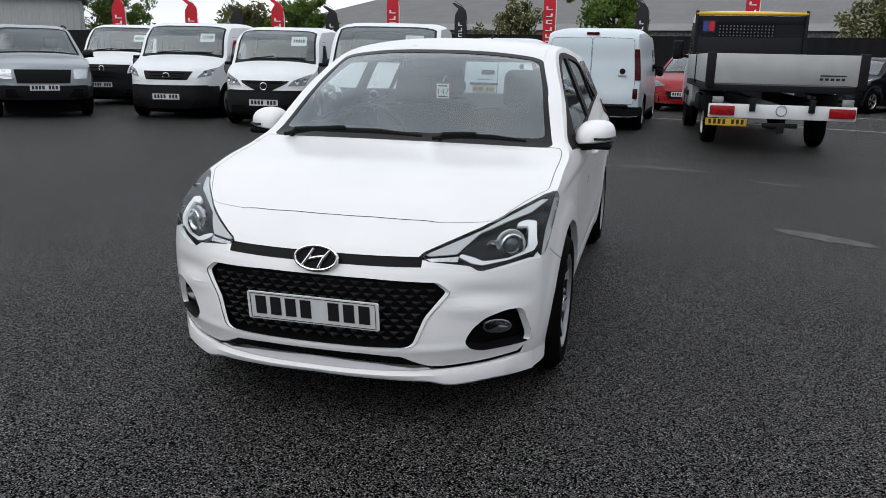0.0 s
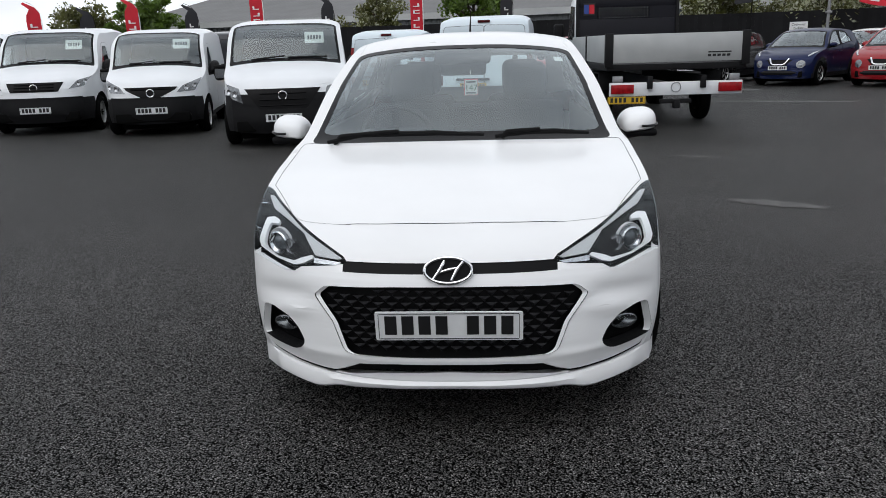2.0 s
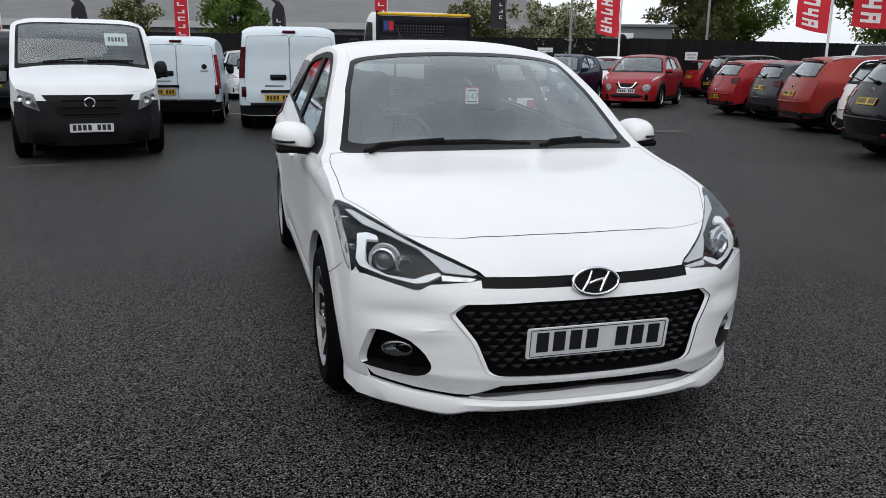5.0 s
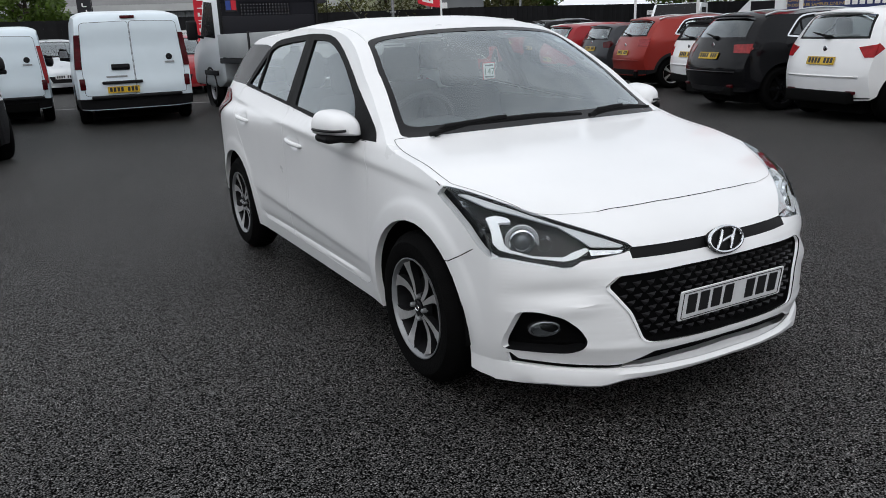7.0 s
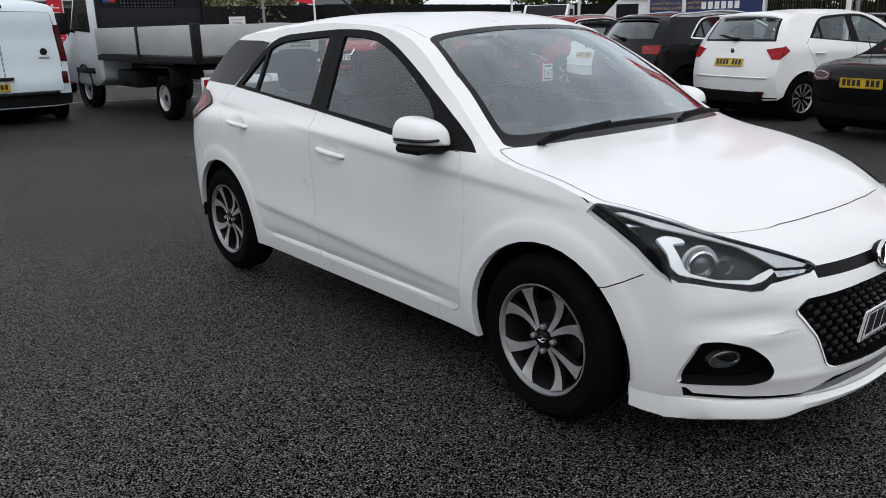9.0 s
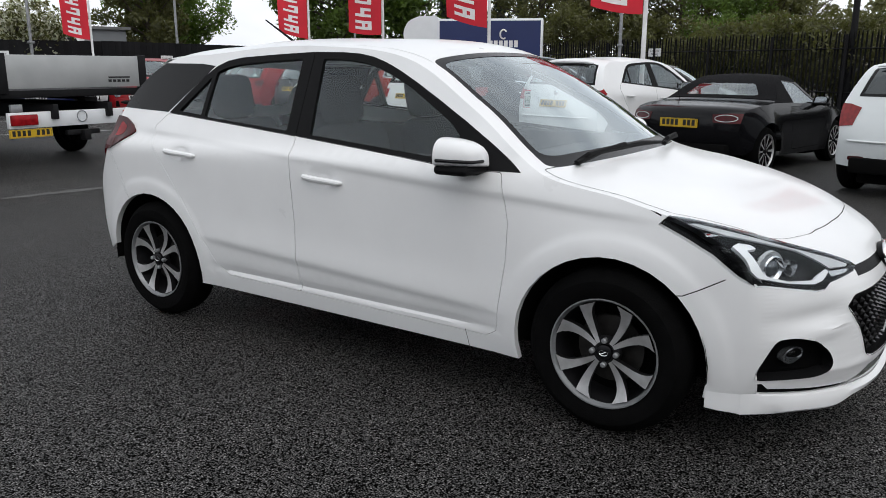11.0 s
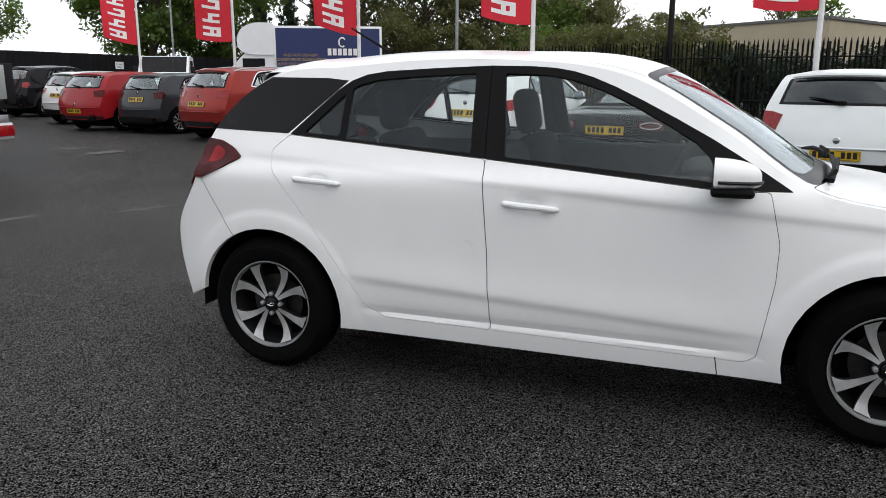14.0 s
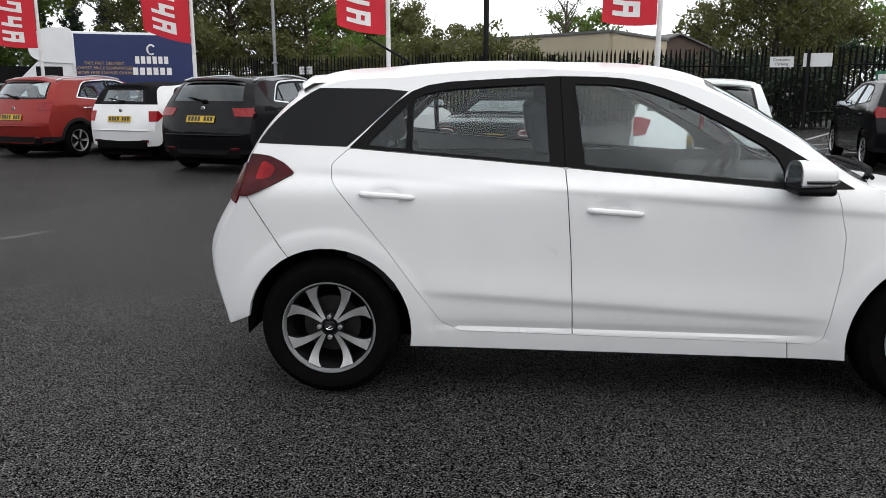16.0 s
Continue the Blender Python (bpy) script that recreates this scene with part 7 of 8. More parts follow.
tp = [("border", rounded([(-0.93, 7.05), (0.93, 7.05), (0.92, 8.95), (-0.92, 8.95)], 0.08, 3)), ("glass", rounded([(-0.88, 7.2), (0.88, 7.2), (0.87, 8.86), (-0.87, 8.86)], 0.08, 3)),
      ("clad", np.array([ps.find(x, z, 0.0, 5) for x, z in dense([(-1.1, 0.64), (1.1, 0.64), (1.1, 0.1), (-1.1, 0.1)], 0.08)])), ("grille", np.array([ps.find(x, z, 0.02, 5) for x, z in dense([(-0.50, 0.94), (0.50, 0.94), (0.46, 0.68), (-0.46, 0.68)], 0.06)]))]
tp += both("head", np.array([ps.find(x, z, 0.02, 6.3) for x, z in dense([(0.54, 0.76), (0.90, 0.78), (0.95, 0.96), (0.54, 0.94)], 0.06)]))
loft(pk, ps, sd, tp, (0.42, 0.42), M_PICKUP, {"glass": ("window", M_GLASS, -0.004, 0, ""), "border": ("window_border", M_BLKALLOY, 0.001, 0, ""), "clad": ("bumper", M_BUMPER, 0.006, 0.008, "black bumper"), "grille": ("grille", M_GRILLE, 0.01, 0.014, "black grille"), "head": ("headlight", M_REFL, 0.006, 0.01, "clear headlight")}, 0.11)
underpinnings(pk, 3.22, 0.93, 0.39, 0.23, "five", 0.46, 0.9, 1.0, sills=0.42)
number_plate(pk, Matrix.Translation(on_front(ps, 0, 0.60, 0.02)))
for sg in (-1, 1):
    door_mirror(pk, sg * 0.90, 0.75, 1.22, sg, M_BUMPER, 1.2)
    seat(pk, sg * 0.42, 1.4, 0.75)
    b = bmesh.new()
    add_tube(b, [ps.top(sg * 0.92, t, 0.03 + 0.02 * math.sin((t - 9.2) / 2.6 * math.pi)) for t in np.linspace(9.2, 11.8, 8)], 0.018, 6)
    part("roof_rail", b, M_TRIM, pk)

# ---- box lorry and small white trucks beyond the car row ----
M_NAVY = mat("navy_lorry_side", (0.010, 0.022, 0.10), 0.4, vary=0.08, scale=1.5)
lorry = thing("box_lorry", pose(23.93, 18.36, 0, 0, 0, 206), "white box lorry with navy blue printed sides", "lorry")
b = bmesh.new()
add_box(b, 0, 3.0, 2.05, 2.1, 4.2, 2.35, 0.03)
part("box_body", b, M_VAN, lorry)
b = bmesh.new()
add_prism(b, rounded([(0.95, 2.1), (0.95, 3.34), (0.15, 3.34), (-0.3, 3.15), (-0.5, 2.75), (-0.46, 2.35), (-0.12, 2.15)], 0.2, 4), pose(-1.03, 0, 0) @ Matrix(((0, 0, 1, 0), (1, 0, 0, 0), (0, 1, 0, 0), (0, 0, 0, 1))), 2.06)
part("luton_pod", b, M_VAN, lorry, "rounded pod over the cab")
for sg in (-1, 1):
    b = bmesh.new()
    add_box(b, sg * 1.055, 3.0, 2.05, 0.01, 4.02, 2.18)
    pn = part("side_panel", b, M_NAVY, lorry, "navy blue side panel", smooth=False)
    rot = 90 if sg > 0 else -90
    b = bmesh.new()
    add_tube(b, [(sg * 1.068, 3.55 + 0.13 * math.cos(a), 2.62 + 0.17 * math.sin(a)) for a in np.linspace(0.6, 5.4, 15)], 0.035, 6)
    part("printed_mark", b, M_FLAGWHITE, pn)
    for z, wl in ((2.25, 1.2), (1.85, 1.4)):
        for i in range(6):
            b = bmesh.new()
            add_box(b, sg * 1.064, 3.55 + (i - 2.5) * wl / 6, z, 0.006, wl / 6 * 0.72, 0.26)
            part("printed_name_bar", b, M_FLAGWHITE, pn, smooth=False)
    for k, tx in enumerate(("FREE FAST DELIVERY.", "LOWEST PRICE GUARANTEED.", "ORDER FREE SAMPLES ONLINE.")):
        lettering(tx, 0.145, pose(sg * 1.064, 1.95, 2.12 - 0.17 * k, 0, 0, rot), mat("gold_print", (0.45, 0.30, 0.08), 0.5) if k == 0 else bpy.data.materials["gold_print"], pn, "slogan")
b = bmesh.new()
LC = rounded([(0.9, 0.5), (0.9, 2.2), (-0.15, 2.25), (-1.0, 1.4), (-1.5, 1.2), (-1.65, 0.9), (-1.65, 0.45)], 0.1, 3)
add_prism(b, LC, pose(-0.98, 0, 0) @ Matrix(((0, 0, 1, 0), (1, 0, 0, 0), (0, 1, 0, 0), (0, 0, 0, 1))), 1.96)
part("cab", b, M_VAN, lorry)
for sg in (-1, 1):
    b = bmesh.new()
    add_box(b, sg * 0.985, 0.12, 1.72, 0.02, 0.85, 0.55, 0.0)
    part("cab_window", b, M_BLKALLOY, lorry, smooth=False)
    for wy_ in (-0.4, 3.4):
        wheel(lorry, sg * 0.9, wy_, 0.35, 0.2, 0.205, "steel", sg)
b = bmesh.new()
add_box(b, 0, 0, 0, 1.75, 0.02, 1.0, rot=Matrix.Translation((0, -0.585, 1.835)) @ Matrix.Rotation(radians(-45), 4, "X"))
part("windscreen", b, M_BLKALLOY, lorry, smooth=False)
st = thing("small_truck", pose(22.6, 21.6, 0, 0, 0, -60), "small white truck cab showing over the cars", "truck")
b = bmesh.new()
add_prism(b, rounded([(1.2, 0.5), (1.2, 2.05), (0.1, 2.1), (-0.55, 1.45), (-1.15, 1.25), (-1.3, 0.9), (-1.3, 0.45)], 0.1, 3), pose(-0.95, 0, 0) @ Matrix(((0, 0, 1, 0), (1, 0, 0, 0), (0, 1, 0, 0), (0, 0, 0, 1))), 1.9)
part("cab", b, M_VAN, st)
b = bmesh.new()
add_box(b, 0, -0.25, 1.76, 1.7, 0.02, 0.85, rot=Matrix.Rotation(radians(-44), 4, "X"))
part("windscreen", b, M_BLKALLOY, st, smooth=False)
for sg in (-1, 1):
    b = bmesh.new()
    add_box(b, sg * 0.955, 0.5, 1.66, 0.02, 0.7, 0.5)
    part("cab_window", b, M_BLKALLOY, st, smooth=False)
    b = bmesh.new()
    add_box(b, sg * 1.08, -0.25, 1.55, 0.18, 0.1, 0.3, 0.03)
    part("cab_mirror", b, M_BUMPER, st)
    for wy_ in (-0.4, 2.8):
        wheel(st, sg * 0.87, wy_, 0.35, 0.2, 0.205, "steel", sg)
b = bmesh.new()
add_box(b, 0, 2.4, 0.85, 1.9, 2.4, 0.3, 0.02)
part("load_bed", b, M_GALV, st)

# ---- fences ----
M_FENCE = mat("black_fence_paint", (0.007, 0.007, 0.008), 0.6, vary=0.3, scale=3, island=0.3, spec=0.15)
PAL = [(17.6, -15.0), (36.5, 26.5)]


def along(a, b, d):
    L = math.hypot(b[0] - a[0], b[1] - a[1])
    return [(a[0] + (b[0] - a[0]) * s / L, a[1] + (b[1] - a[1]) * s / L) for s in np.arange(0, L, d)]


pal = thing("palisade_fence", Matrix.Identity(4), "black steel palisade fence with pointed pales", "fence", kind="structure")
ang = math.atan2(PAL[1][1] - PAL[0][1], PAL[1][0] - PAL[0][0])
pale_bm = bmesh.new()
prof = [(-0.034, 0.012), (-0.012, -0.012), (0.012, -0.012), (0.034, 0.012)]
for z0, z1, k0, k1 in ((0.08, 2.34, 1, 1), (2.34, 2.52, 1, 0.18)):
    lo = [pale_bm.verts.new((x * k0, y, z0)) for x, y in prof]
    hi = [pale_bm.verts.new((x * k1, y, z1)) for x, y in prof]
    for i in range(3):
        pale_bm.faces.new((lo[i], lo[i + 1], hi[i + 1], hi[i]))
pale_me = bpy.data.meshes.new("pale")
pale_bm.to_mesh(pale_me)
pale_bm.free()
pale_me.materials.append(M_FENCE)
spots = along(PAL[0], PAL[1], 0.155)
joined = []
for n, (x, y) in enumerate(spots):
    m = pose(x, y, ground_z(x, y), random.uniform(-0.6, 0.6), random.uniform(-0.8, 0.8), math.degrees(ang))
    if n < 165:
        o = new("pale", pale_me)
        o.parent = pal
        o.matrix_basis = m
    else:
        joined.append(m)
bm = bmesh.new()
for m in joined:
    s0 = len(bm.verts)
    bm.from_mesh(pale_me)
    bm.verts.ensure_lookup_table()
    for v in bm.verts[s0:]:
        v.co = m @ v.co
tagged(part("far_pales", bm, M_FENCE, pal, smooth=False), kind="stuff")
for z in (0.55, 1.95):
    bm = bmesh.new()
    add_tube(bm, [(x - 0.03 * math.sin(ang), y + 0.03 * math.cos(ang), ground_z(x, y) + z) for x, y in along(PAL[0], PAL[1], 2.0)], 0.022, 4)
    part("fence_rail", bm, M_FENCE, pal)
for x, y in along(PAL[0], PAL[1], 2.75):
    bm = bmesh.new()
    add_box(bm, x - 0.07 * math.sin(ang), y + 0.07 * math.cos(ang), 1.2, 0.08, 0.08, 2.4)
    part("fence_post", bm, M_FENCE, pal, smooth=False)
solid = thing("board_fence", Matrix.Identity(4), "black close-boarded fence along the yard's edge", "fence", kind="structure")
SOL = [(36.5, 26.5), (27.5, 28.0), (16.5, 26.8), (11.0, 29.0), (-3.0, 31.0), (-30.0, 34.0)]
for a, c in zip(SOL, SOL[1:]):
    an = math.degrees(math.atan2(c[1] - a[1], c[0] - a[0]))
    for x, y in along(a, c, 1.83):
        bm = bmesh.new()
        for k in range(12):
            add_box(bm, 0, 0, 0, 0.158, 0.022, 2.30 + random.uniform(-0.012, 0.012), rot=Matrix.Translation((x, y, ground_z(x, y) + 1.15)) @ pose(0, 0, 0, 0, 0, an) @ pose(0.08 + 0.152 * k, 0.006 * (k % 2), 0))
        part("fence_panel", bm, M_FENCE, solid, smooth=False)

# ---- flags ----
def banner(x, y, z0, yaw, h=2.6, w=0.95, pole_h=6.0, sway=0.0):
    """A tall red banner on a white pole, with a printed word as plain blocks running up it."""
    th = thing("banner_flag", pose(x, y, ground_z(x, y), 0, 0, yaw), "red banner flag with white print on a white pole", "flag", "banner flags")
    bm = bmesh.new()
    add_tube(bm, [(0, 0, 0), (0, 0, 2.2), (0, 0, pole_h)], [0.045, 0.04, 0.03], 10)
    part("pole", bm, M_POLE, th)
    bm = bmesh.new()
    add_box(bm, 0, 0, 0.05, 0.45, 0.45, 0.10, 0.02)
    part("pole_base", bm, M_GALV, th)

    def cloth(u, v, off=0.0):
        # u across from the pole, v up
        d = 0.09 * math.sin(3.1 * u + 2.2 * v + sway) * u + 0.05 * math.sin(6 * v + sway) * u
        return Vector((-0.05 - w * u * (1 - 0.06 * math.sin(2 * v + sway)), d + off, z0 + h * v - 0.12 * u * (1 - v) * math.cos(sway) + (0.14 * u * u)))

    bm = bmesh.new()
    nu, nv = 8, 18
    gr = [[bm.verts.new(cloth(i / nu, j / nv)) for j in range(nv + 1)] for i in range(nu + 1)]
    for i in range(nu):
        for j in range(nv):
            bm.faces.new((gr[i][j], gr[i + 1][j], gr[i + 1][j + 1], gr[i][j + 1]))
    part("flag_cloth", bm, M_FLAGRED, th)
    # a row of mirrored, quarter-turned letter-like shapes
    prints = new("print_marks")
    prints.parent = th
    for n in range(7):
        v0 = 0.05 + n * 0.13
        for off in (-0.006, 0.006):
            bm = bmesh.new()
            bars = [(0.32, 0.80, v0, v0 + 0.028), (0.32, 0.80, v0 + 0.062, v0 + 0.09) if n % 3 == 0 else (0.32, 0.62, v0 + 0.062, v0 + 0.09), (0.30, 0.42, v0, v0 + 0.09) if n % 2 == 0 else (0.52, 0.64, v0, v0 + 0.09)]
            if n == 0:
                bars.append((0.50, 0.60, v0, v0 + 0.09))
            for u0, u1, a, c in bars:
                q = [[bm.verts.new(cloth(u0 + (u1 - u0) * i / 2, a + (c - a) * j / 2, off)) for j in range(3)] for i in range(3)]
                for i in range(2):
                    for j in range(2):
                        bm.faces.new((q[i][j], q[i + 1][j], q[i + 1][j + 1], q[i][j + 1]))
            part("print_mark", bm, M_FLAGWHITE, prints)
    return th


banner(8.98, -0.66, 2.30, -75, sway=0.4)
banner(10.27, 3.87, 2.25, -65, sway=1.6)
banner(12.70, 8.43, 2.25, -60, sway=2.7)
banner(14.53, 12.95, 2.25, -55, sway=0.9)
banner(17.41, 18.45, 2.3, -50, sway=3.6)
banner(14.05, 26.1, 2.3, -20, sway=2.0)


def feather(x, y, yaw, red=True, h=4.2, low=0.22, wide=0.42):
    """A feather flag on a bent pole."""
    th = thing("feather_flag", pose(x, y, ground_z(x, y), 0, 0, yaw), ("red" if red else "black") + " feather flag with a column of white print", "flag", "feather flags")
    bm = bmesh.new()
    curve = [(0, 0, 0)] + [(0, 0, h * t) for t in (0.3, 0.6, 0.8)] + [(-0.06, 0, h * 0.90), (-0.25, 0, h * 0.97), (-0.45, 0, h)]
    add_tube(bm, curve, [0.022, 0.02, 0.016, 0.012, 0.010, 0.008, 0.006], 8)
    part("pole", bm, M_TRIM if not red else M_POLE, th)
    bm = bmesh.new()
    add_box(bm, 0, 0, 0.03, 0.5, 0.5, 0.06, 0.01)
    part("pole_base", bm, M_TRIM, th)
    bm = bmesh.new()
    L, R = [], []
    for j in range(15):
        v = j / 14
        z = h * (low + (0.99 - low) * v)
        xr = -0.06 * max(0, (v - 0.86) / 0.14) ** 1 - 0.40 * max(0, (v - 0.86) / 0.14) ** 2
        wv = wide * (1 - max(0, (v - 0.8) / 0.2) ** 2 * 0.75)
        R.append(bm.verts.new((-0.02 + xr, 0.02 * math.sin(5 * v), z)))
        L.append(bm.verts.new((-0.02 - max(wv, -xr + 0.05), 0.06 * math.sin(4 * v + 1), z - 0.05)))
    for j in range(14):
        bm.faces.new((L[j], R[j], R[j + 1], L[j + 1]))
    part("flag_cloth", bm, M_FLAGRED if red else M_FLAGBLACK, th)
    pr = new("print_marks")
    pr.parent = th
    for n in range(9):
        for off in (-0.045, 0.085):
            bm = bmesh.new()
            z = h * (low + 0.06 + n * (0.9 - low) * 0.086)
            k = 0.16 if red else 0.10
            add_box(bm, -0.23, off, z, k * 1.4, 0.004, 0.03)
            add_box(bm, -0.23 + k * (0.5 if n % 2 else -0.5), off, z + 0.05, k * 0.4, 0.004, 0.10)
            if n % 3 == 0:
                add_box(bm, -0.23, off, z + 0.1, k * 1.4, 0.004, 0.03)
            part("print_mark", bm, M_FLAGWHITE, pr, smooth=False)
    return th


for fx, fy, fw, fr_, fh in ((-15.4, 19.2, 10, True, 3.1), (-12.3, 21.2, 10, False, 2.9), (-13.9, 21.0, 10, True, 3.1), (-11.3, 22.2, 10, True, 3.2), (-9.6, 22.9, 5, False, 3.0), (-7.6, 23.6, 0, True, 3.7), (-5.3, 24.2, 0, False, 3.2), (-2.3, 25.0, 0, True, 4.0), (0.85, 25.0, 0, False, 3.4), (4.3, 24.5, 0, True, 4.2)):
    feather(fx, fy, fw, fr_, fh)
feather(10.1, 28.6, 0, False, 6.2, 0.43, 0.62)

# ---- posts, signs ----
for (x, y, h, r, mt, lab) in ((26.06, 2.43, 9.5, 0.11, M_CHASSIS, "tall dark timber utility pole"), (26.9, 10.76, 7.5, 0.07, M_GALV, "grey steel lamp post"), (29.5, 26.5, 7.5, 0.06, M_GALV, "grey steel lamp post"), (12.6, 27.6, 7.0, 0.06, M_GALV, "grey steel lamp post"), (19.0, 27.6, 6.0, 0.06, M_GALV, "grey steel lamp post")):
    th = thing("lamp_post" if mt is M_GALV else "utility_pole", pose(x, y, 0), lab, "pole", "posts along the fence")
    bm = bmesh.new()
    add_tube(bm, [(0, 0, -0.2), (0, 0, h * 0.5), (0, 0, h)], [r, r * 0.9, r * 0.75], 12)
    part("shaft", bm, mt, th)
    bm = bmesh.new()
    if mt is M_GALV:
        add_tube(bm, [(0, 0, h), (-0.5, -0.2, h + 0.12), (-0.9, -0.35, h + 0.1)], 0.03, 8)
        add_box(bm, -1.0, -0.4, h + 0.08, 0.5, 0.18, 0.1, 0.03)
        part("lamp_head", bm, M_GALV, th)
        bm = bmesh.new()
        add_box(bm, 0, 0, 2.2, 0.2, 0.2, 0.09, 0.02)
        part("bracket", bm, M_GALV, th)
    else:
        add_box(bm, 0, 0, h - 0.4, 1.4, 0.09, 0.11)
        part("crossarm", bm, mt, th)
nx, ny = -math.sin(ang), math.cos(ang)


def fence_sign(s, z, w, h, text=None, color=None, label="", face=True):
    """A flat sign on the palisade, s metres from its near end, facing the yard."""
    x, y = PAL[0][0] + s * math.cos(ang), PAL[0][1] + s * math.sin(ang)
    th = thing("sign", pose(x + nx * 0.05, y + ny * 0.05, z + ground_z(x, y), 0, 0, math.degrees(ang) + 180), label, "sign", "signs on the fence")
    bm = bmesh.new()
    add_box(bm, 0, 0, 0, w, 0.006, h)
    part("board", bm, color or M_SIGN, th, smooth=False)
    if text:
        for k, tx in enumerate(text):
            lettering(tx, 0.125, pose(0, -0.006, (len(text) - 1) * 0.065 - 0.13 * k), M_INK, th, "text_line")
    return th


fence_sign(9.0, 2.05, 0.68, 0.32, ("Customer", "Parking"), label="white sign that reads Customer Parking")
fence_sign(8.0, 2.10, 0.80, 0.40, label="blank white sign on the black fence")
gsn = fence_sign(6.2, 1.45, 0.42, 0.62, color=mat("green_sign", (0.02, 0.14, 0.08), 0.5), label="small green sign with a pale picture")
bm = bmesh.new()
add_box(bm, 0, -0.006, 0.05, 0.30, 0.004, 0.34)
add_box(bm, 0, -0.006, -0.22, 0.30, 0.004, 0.05)
part("pale_print", bm, M_SIGN, gsn, smooth=False)
fence_sign(27.5, 1.95, 0.68, 0.32, ("Customer", "Parking"), label="white sign that reads Customer Parking")
for sx, sy, sz, sa in ((11.9, 28.55, 1.73, -21.8), (17.85, 26.86, 1.62, 6.2), (27.2, 27.87, 1.80, 6.2), (4.5, 29.8, 1.62, -8.1), (-2.0, 30.75, 1.62, -8.1)):
    th = thing("sign", pose(sx, sy, sz, 0, 0, sa), "white sign that reads Customer Parking", "sign", "signs on the fence")
    bm = bmesh.new()
    add_box(bm, 0, 0, 0, 0.64, 0.006, 0.34)
    part("board", bm, M_SIGN, th, smooth=False)
    for k, tx in enumerate(("Customer", "Parking")):
        lettering(tx, 0.12, pose(0, -0.006, 0.065 - 0.13 * k), M_INK, th, "text_line")

# ---- buildings ----
M_CLAD = mat("grey_profiled_cladding", (0.17, 0.18, 0.19), 0.5, 0.1, vary=0.12, scale=0.5)
M_WALLGREY = mat("grey_wall_cladding", (0.22, 0.225, 0.23), 0.6, vary=0.15, scale=0.6)
M_ROOFS = mat("weathered_grey_roof_sheet", (0.13, 0.13, 0.13), 0.75, vary=0.2, scale=0.7)
M_BLUEGREY = mat("blue_grey_cladding", (0.16, 0.20, 0.24), 0.5, vary=0.1, scale=0.5)
M_PALE = mat("pale_fascia", (0.42, 0.43, 0.43), 0.5, vary=0.1, scale=0.6)
M_CREAM = mat("cream_render", (0.46, 0.40, 0.29), 0.85, vary=0.12, scale=0.5, bump=0.2, bump_scale=30)
M_WALLDARK = mat("dark_window_glass", (0.03, 0.035, 0.04), 0.15)


def ribbed(bm, a, c, z0, z1, pitch=0.30, depth=0.04, lean=(0, 0)):
    """A profiled sheet wall or roof slope from a to c; lean shifts the upper edge."""
    L = math.hypot(c[0] - a[0], c[1] - a[1])
    ux, uy = (c[0] - a[0]) / L, (c[1] - a[1]) / L
    px, py = uy, -ux
    cols = []
    n = int(L / pitch)
    for i in range(n):
        for f, d in ((0.0, 0), (0.35, 0), (0.5, depth), (0.85, depth)):
            s = (i + f) * pitch
            x, y = a[0] + ux * s + px * d, a[1] + uy * s + py * d
            cols.append((bm.verts.new((x, y, z0)), bm.verts.new((x + lean[0], y + lean[1], z1))))
    for p, q in zip(cols, cols[1:]):
        bm.faces.new((p[0], q[0], q[1], p[1]))


shed = thing("warehouse", Matrix.Identity(4), "long grey profiled-steel warehouse with a low pitched roof", "building")
A, B = (-24.0, 47.0), (16.0, 36.8)
dx, dy = (B[0] - A[0]) / 41.28, (B[1] - A[1]) / 41.28
bk = (-dy * 14, dx * 14)
bm = bmesh.new()
ribbed(bm, A, B, 0, 1.6, 0.35)
part("lower_wall", bm, M_BLUEGREY, shed, smooth=False)
bm = bmesh.new()
ribbed(bm, A, B, 1.6, 3.0, 0.35)
part("upper_wall", bm, M_CLAD, shed, smooth=False)
bm = bmesh.new()
ribbed(bm, (A[0] + dy * 0.3, A[1] - dx * 0.3), (B[0] + dy * 0.3, B[1] - dx * 0.3), 3.12, 5.9, 0.4, 0.05, bk)
part("roof", bm, M_ROOFS, shed, smooth=False)
bm = bmesh.new()
add_box(bm, 0, 0, 0, 41.28, 0.12, 0.34, rot=Matrix.Translation(((A[0] + B[0]) / 2 + dy * 0.3, (A[1] + B[1]) / 2 - dx * 0.3, 3.02)) @ pose(0, 0, 0, 0, 0, math.degrees(math.atan2(dy, dx))))
part("gutter_fascia", bm, M_PALE, shed, "pale fascia under the eaves", smooth=False)
for q in (A, B):
    bm = bmesh.new()
    v = [bm.verts.new(p) for p in ((q[0], q[1], 0), (q[0] + bk[0], q[1] + bk[1], 0), (q[0] + bk[0], q[1] + bk[1], 5.88), (q[0], q[1], 3.1))]
    bm.faces.new(v)
    part("gable_wall", bm, M_CLAD, shed, smooth=False)
for s, w, h, zc in ((18, 3.2, 2.6, 1.3), (30, 2.4, 1.2, 1.9)):
    bm = bmesh.new()
    add_box(bm, 0, 0, 0, w, 0.12, h, rot=Matrix.Translation((A[0] + dx * s + dy * 0.06, A[1] + dy * s - dx * 0.06, zc)) @ pose(0, 0, 0, 0, 0, math.degrees(math.atan2(dy, dx))))
    part("shutter_door", bm, M_PALE if h > 2 else M_WALLDARK, shed, smooth=False)
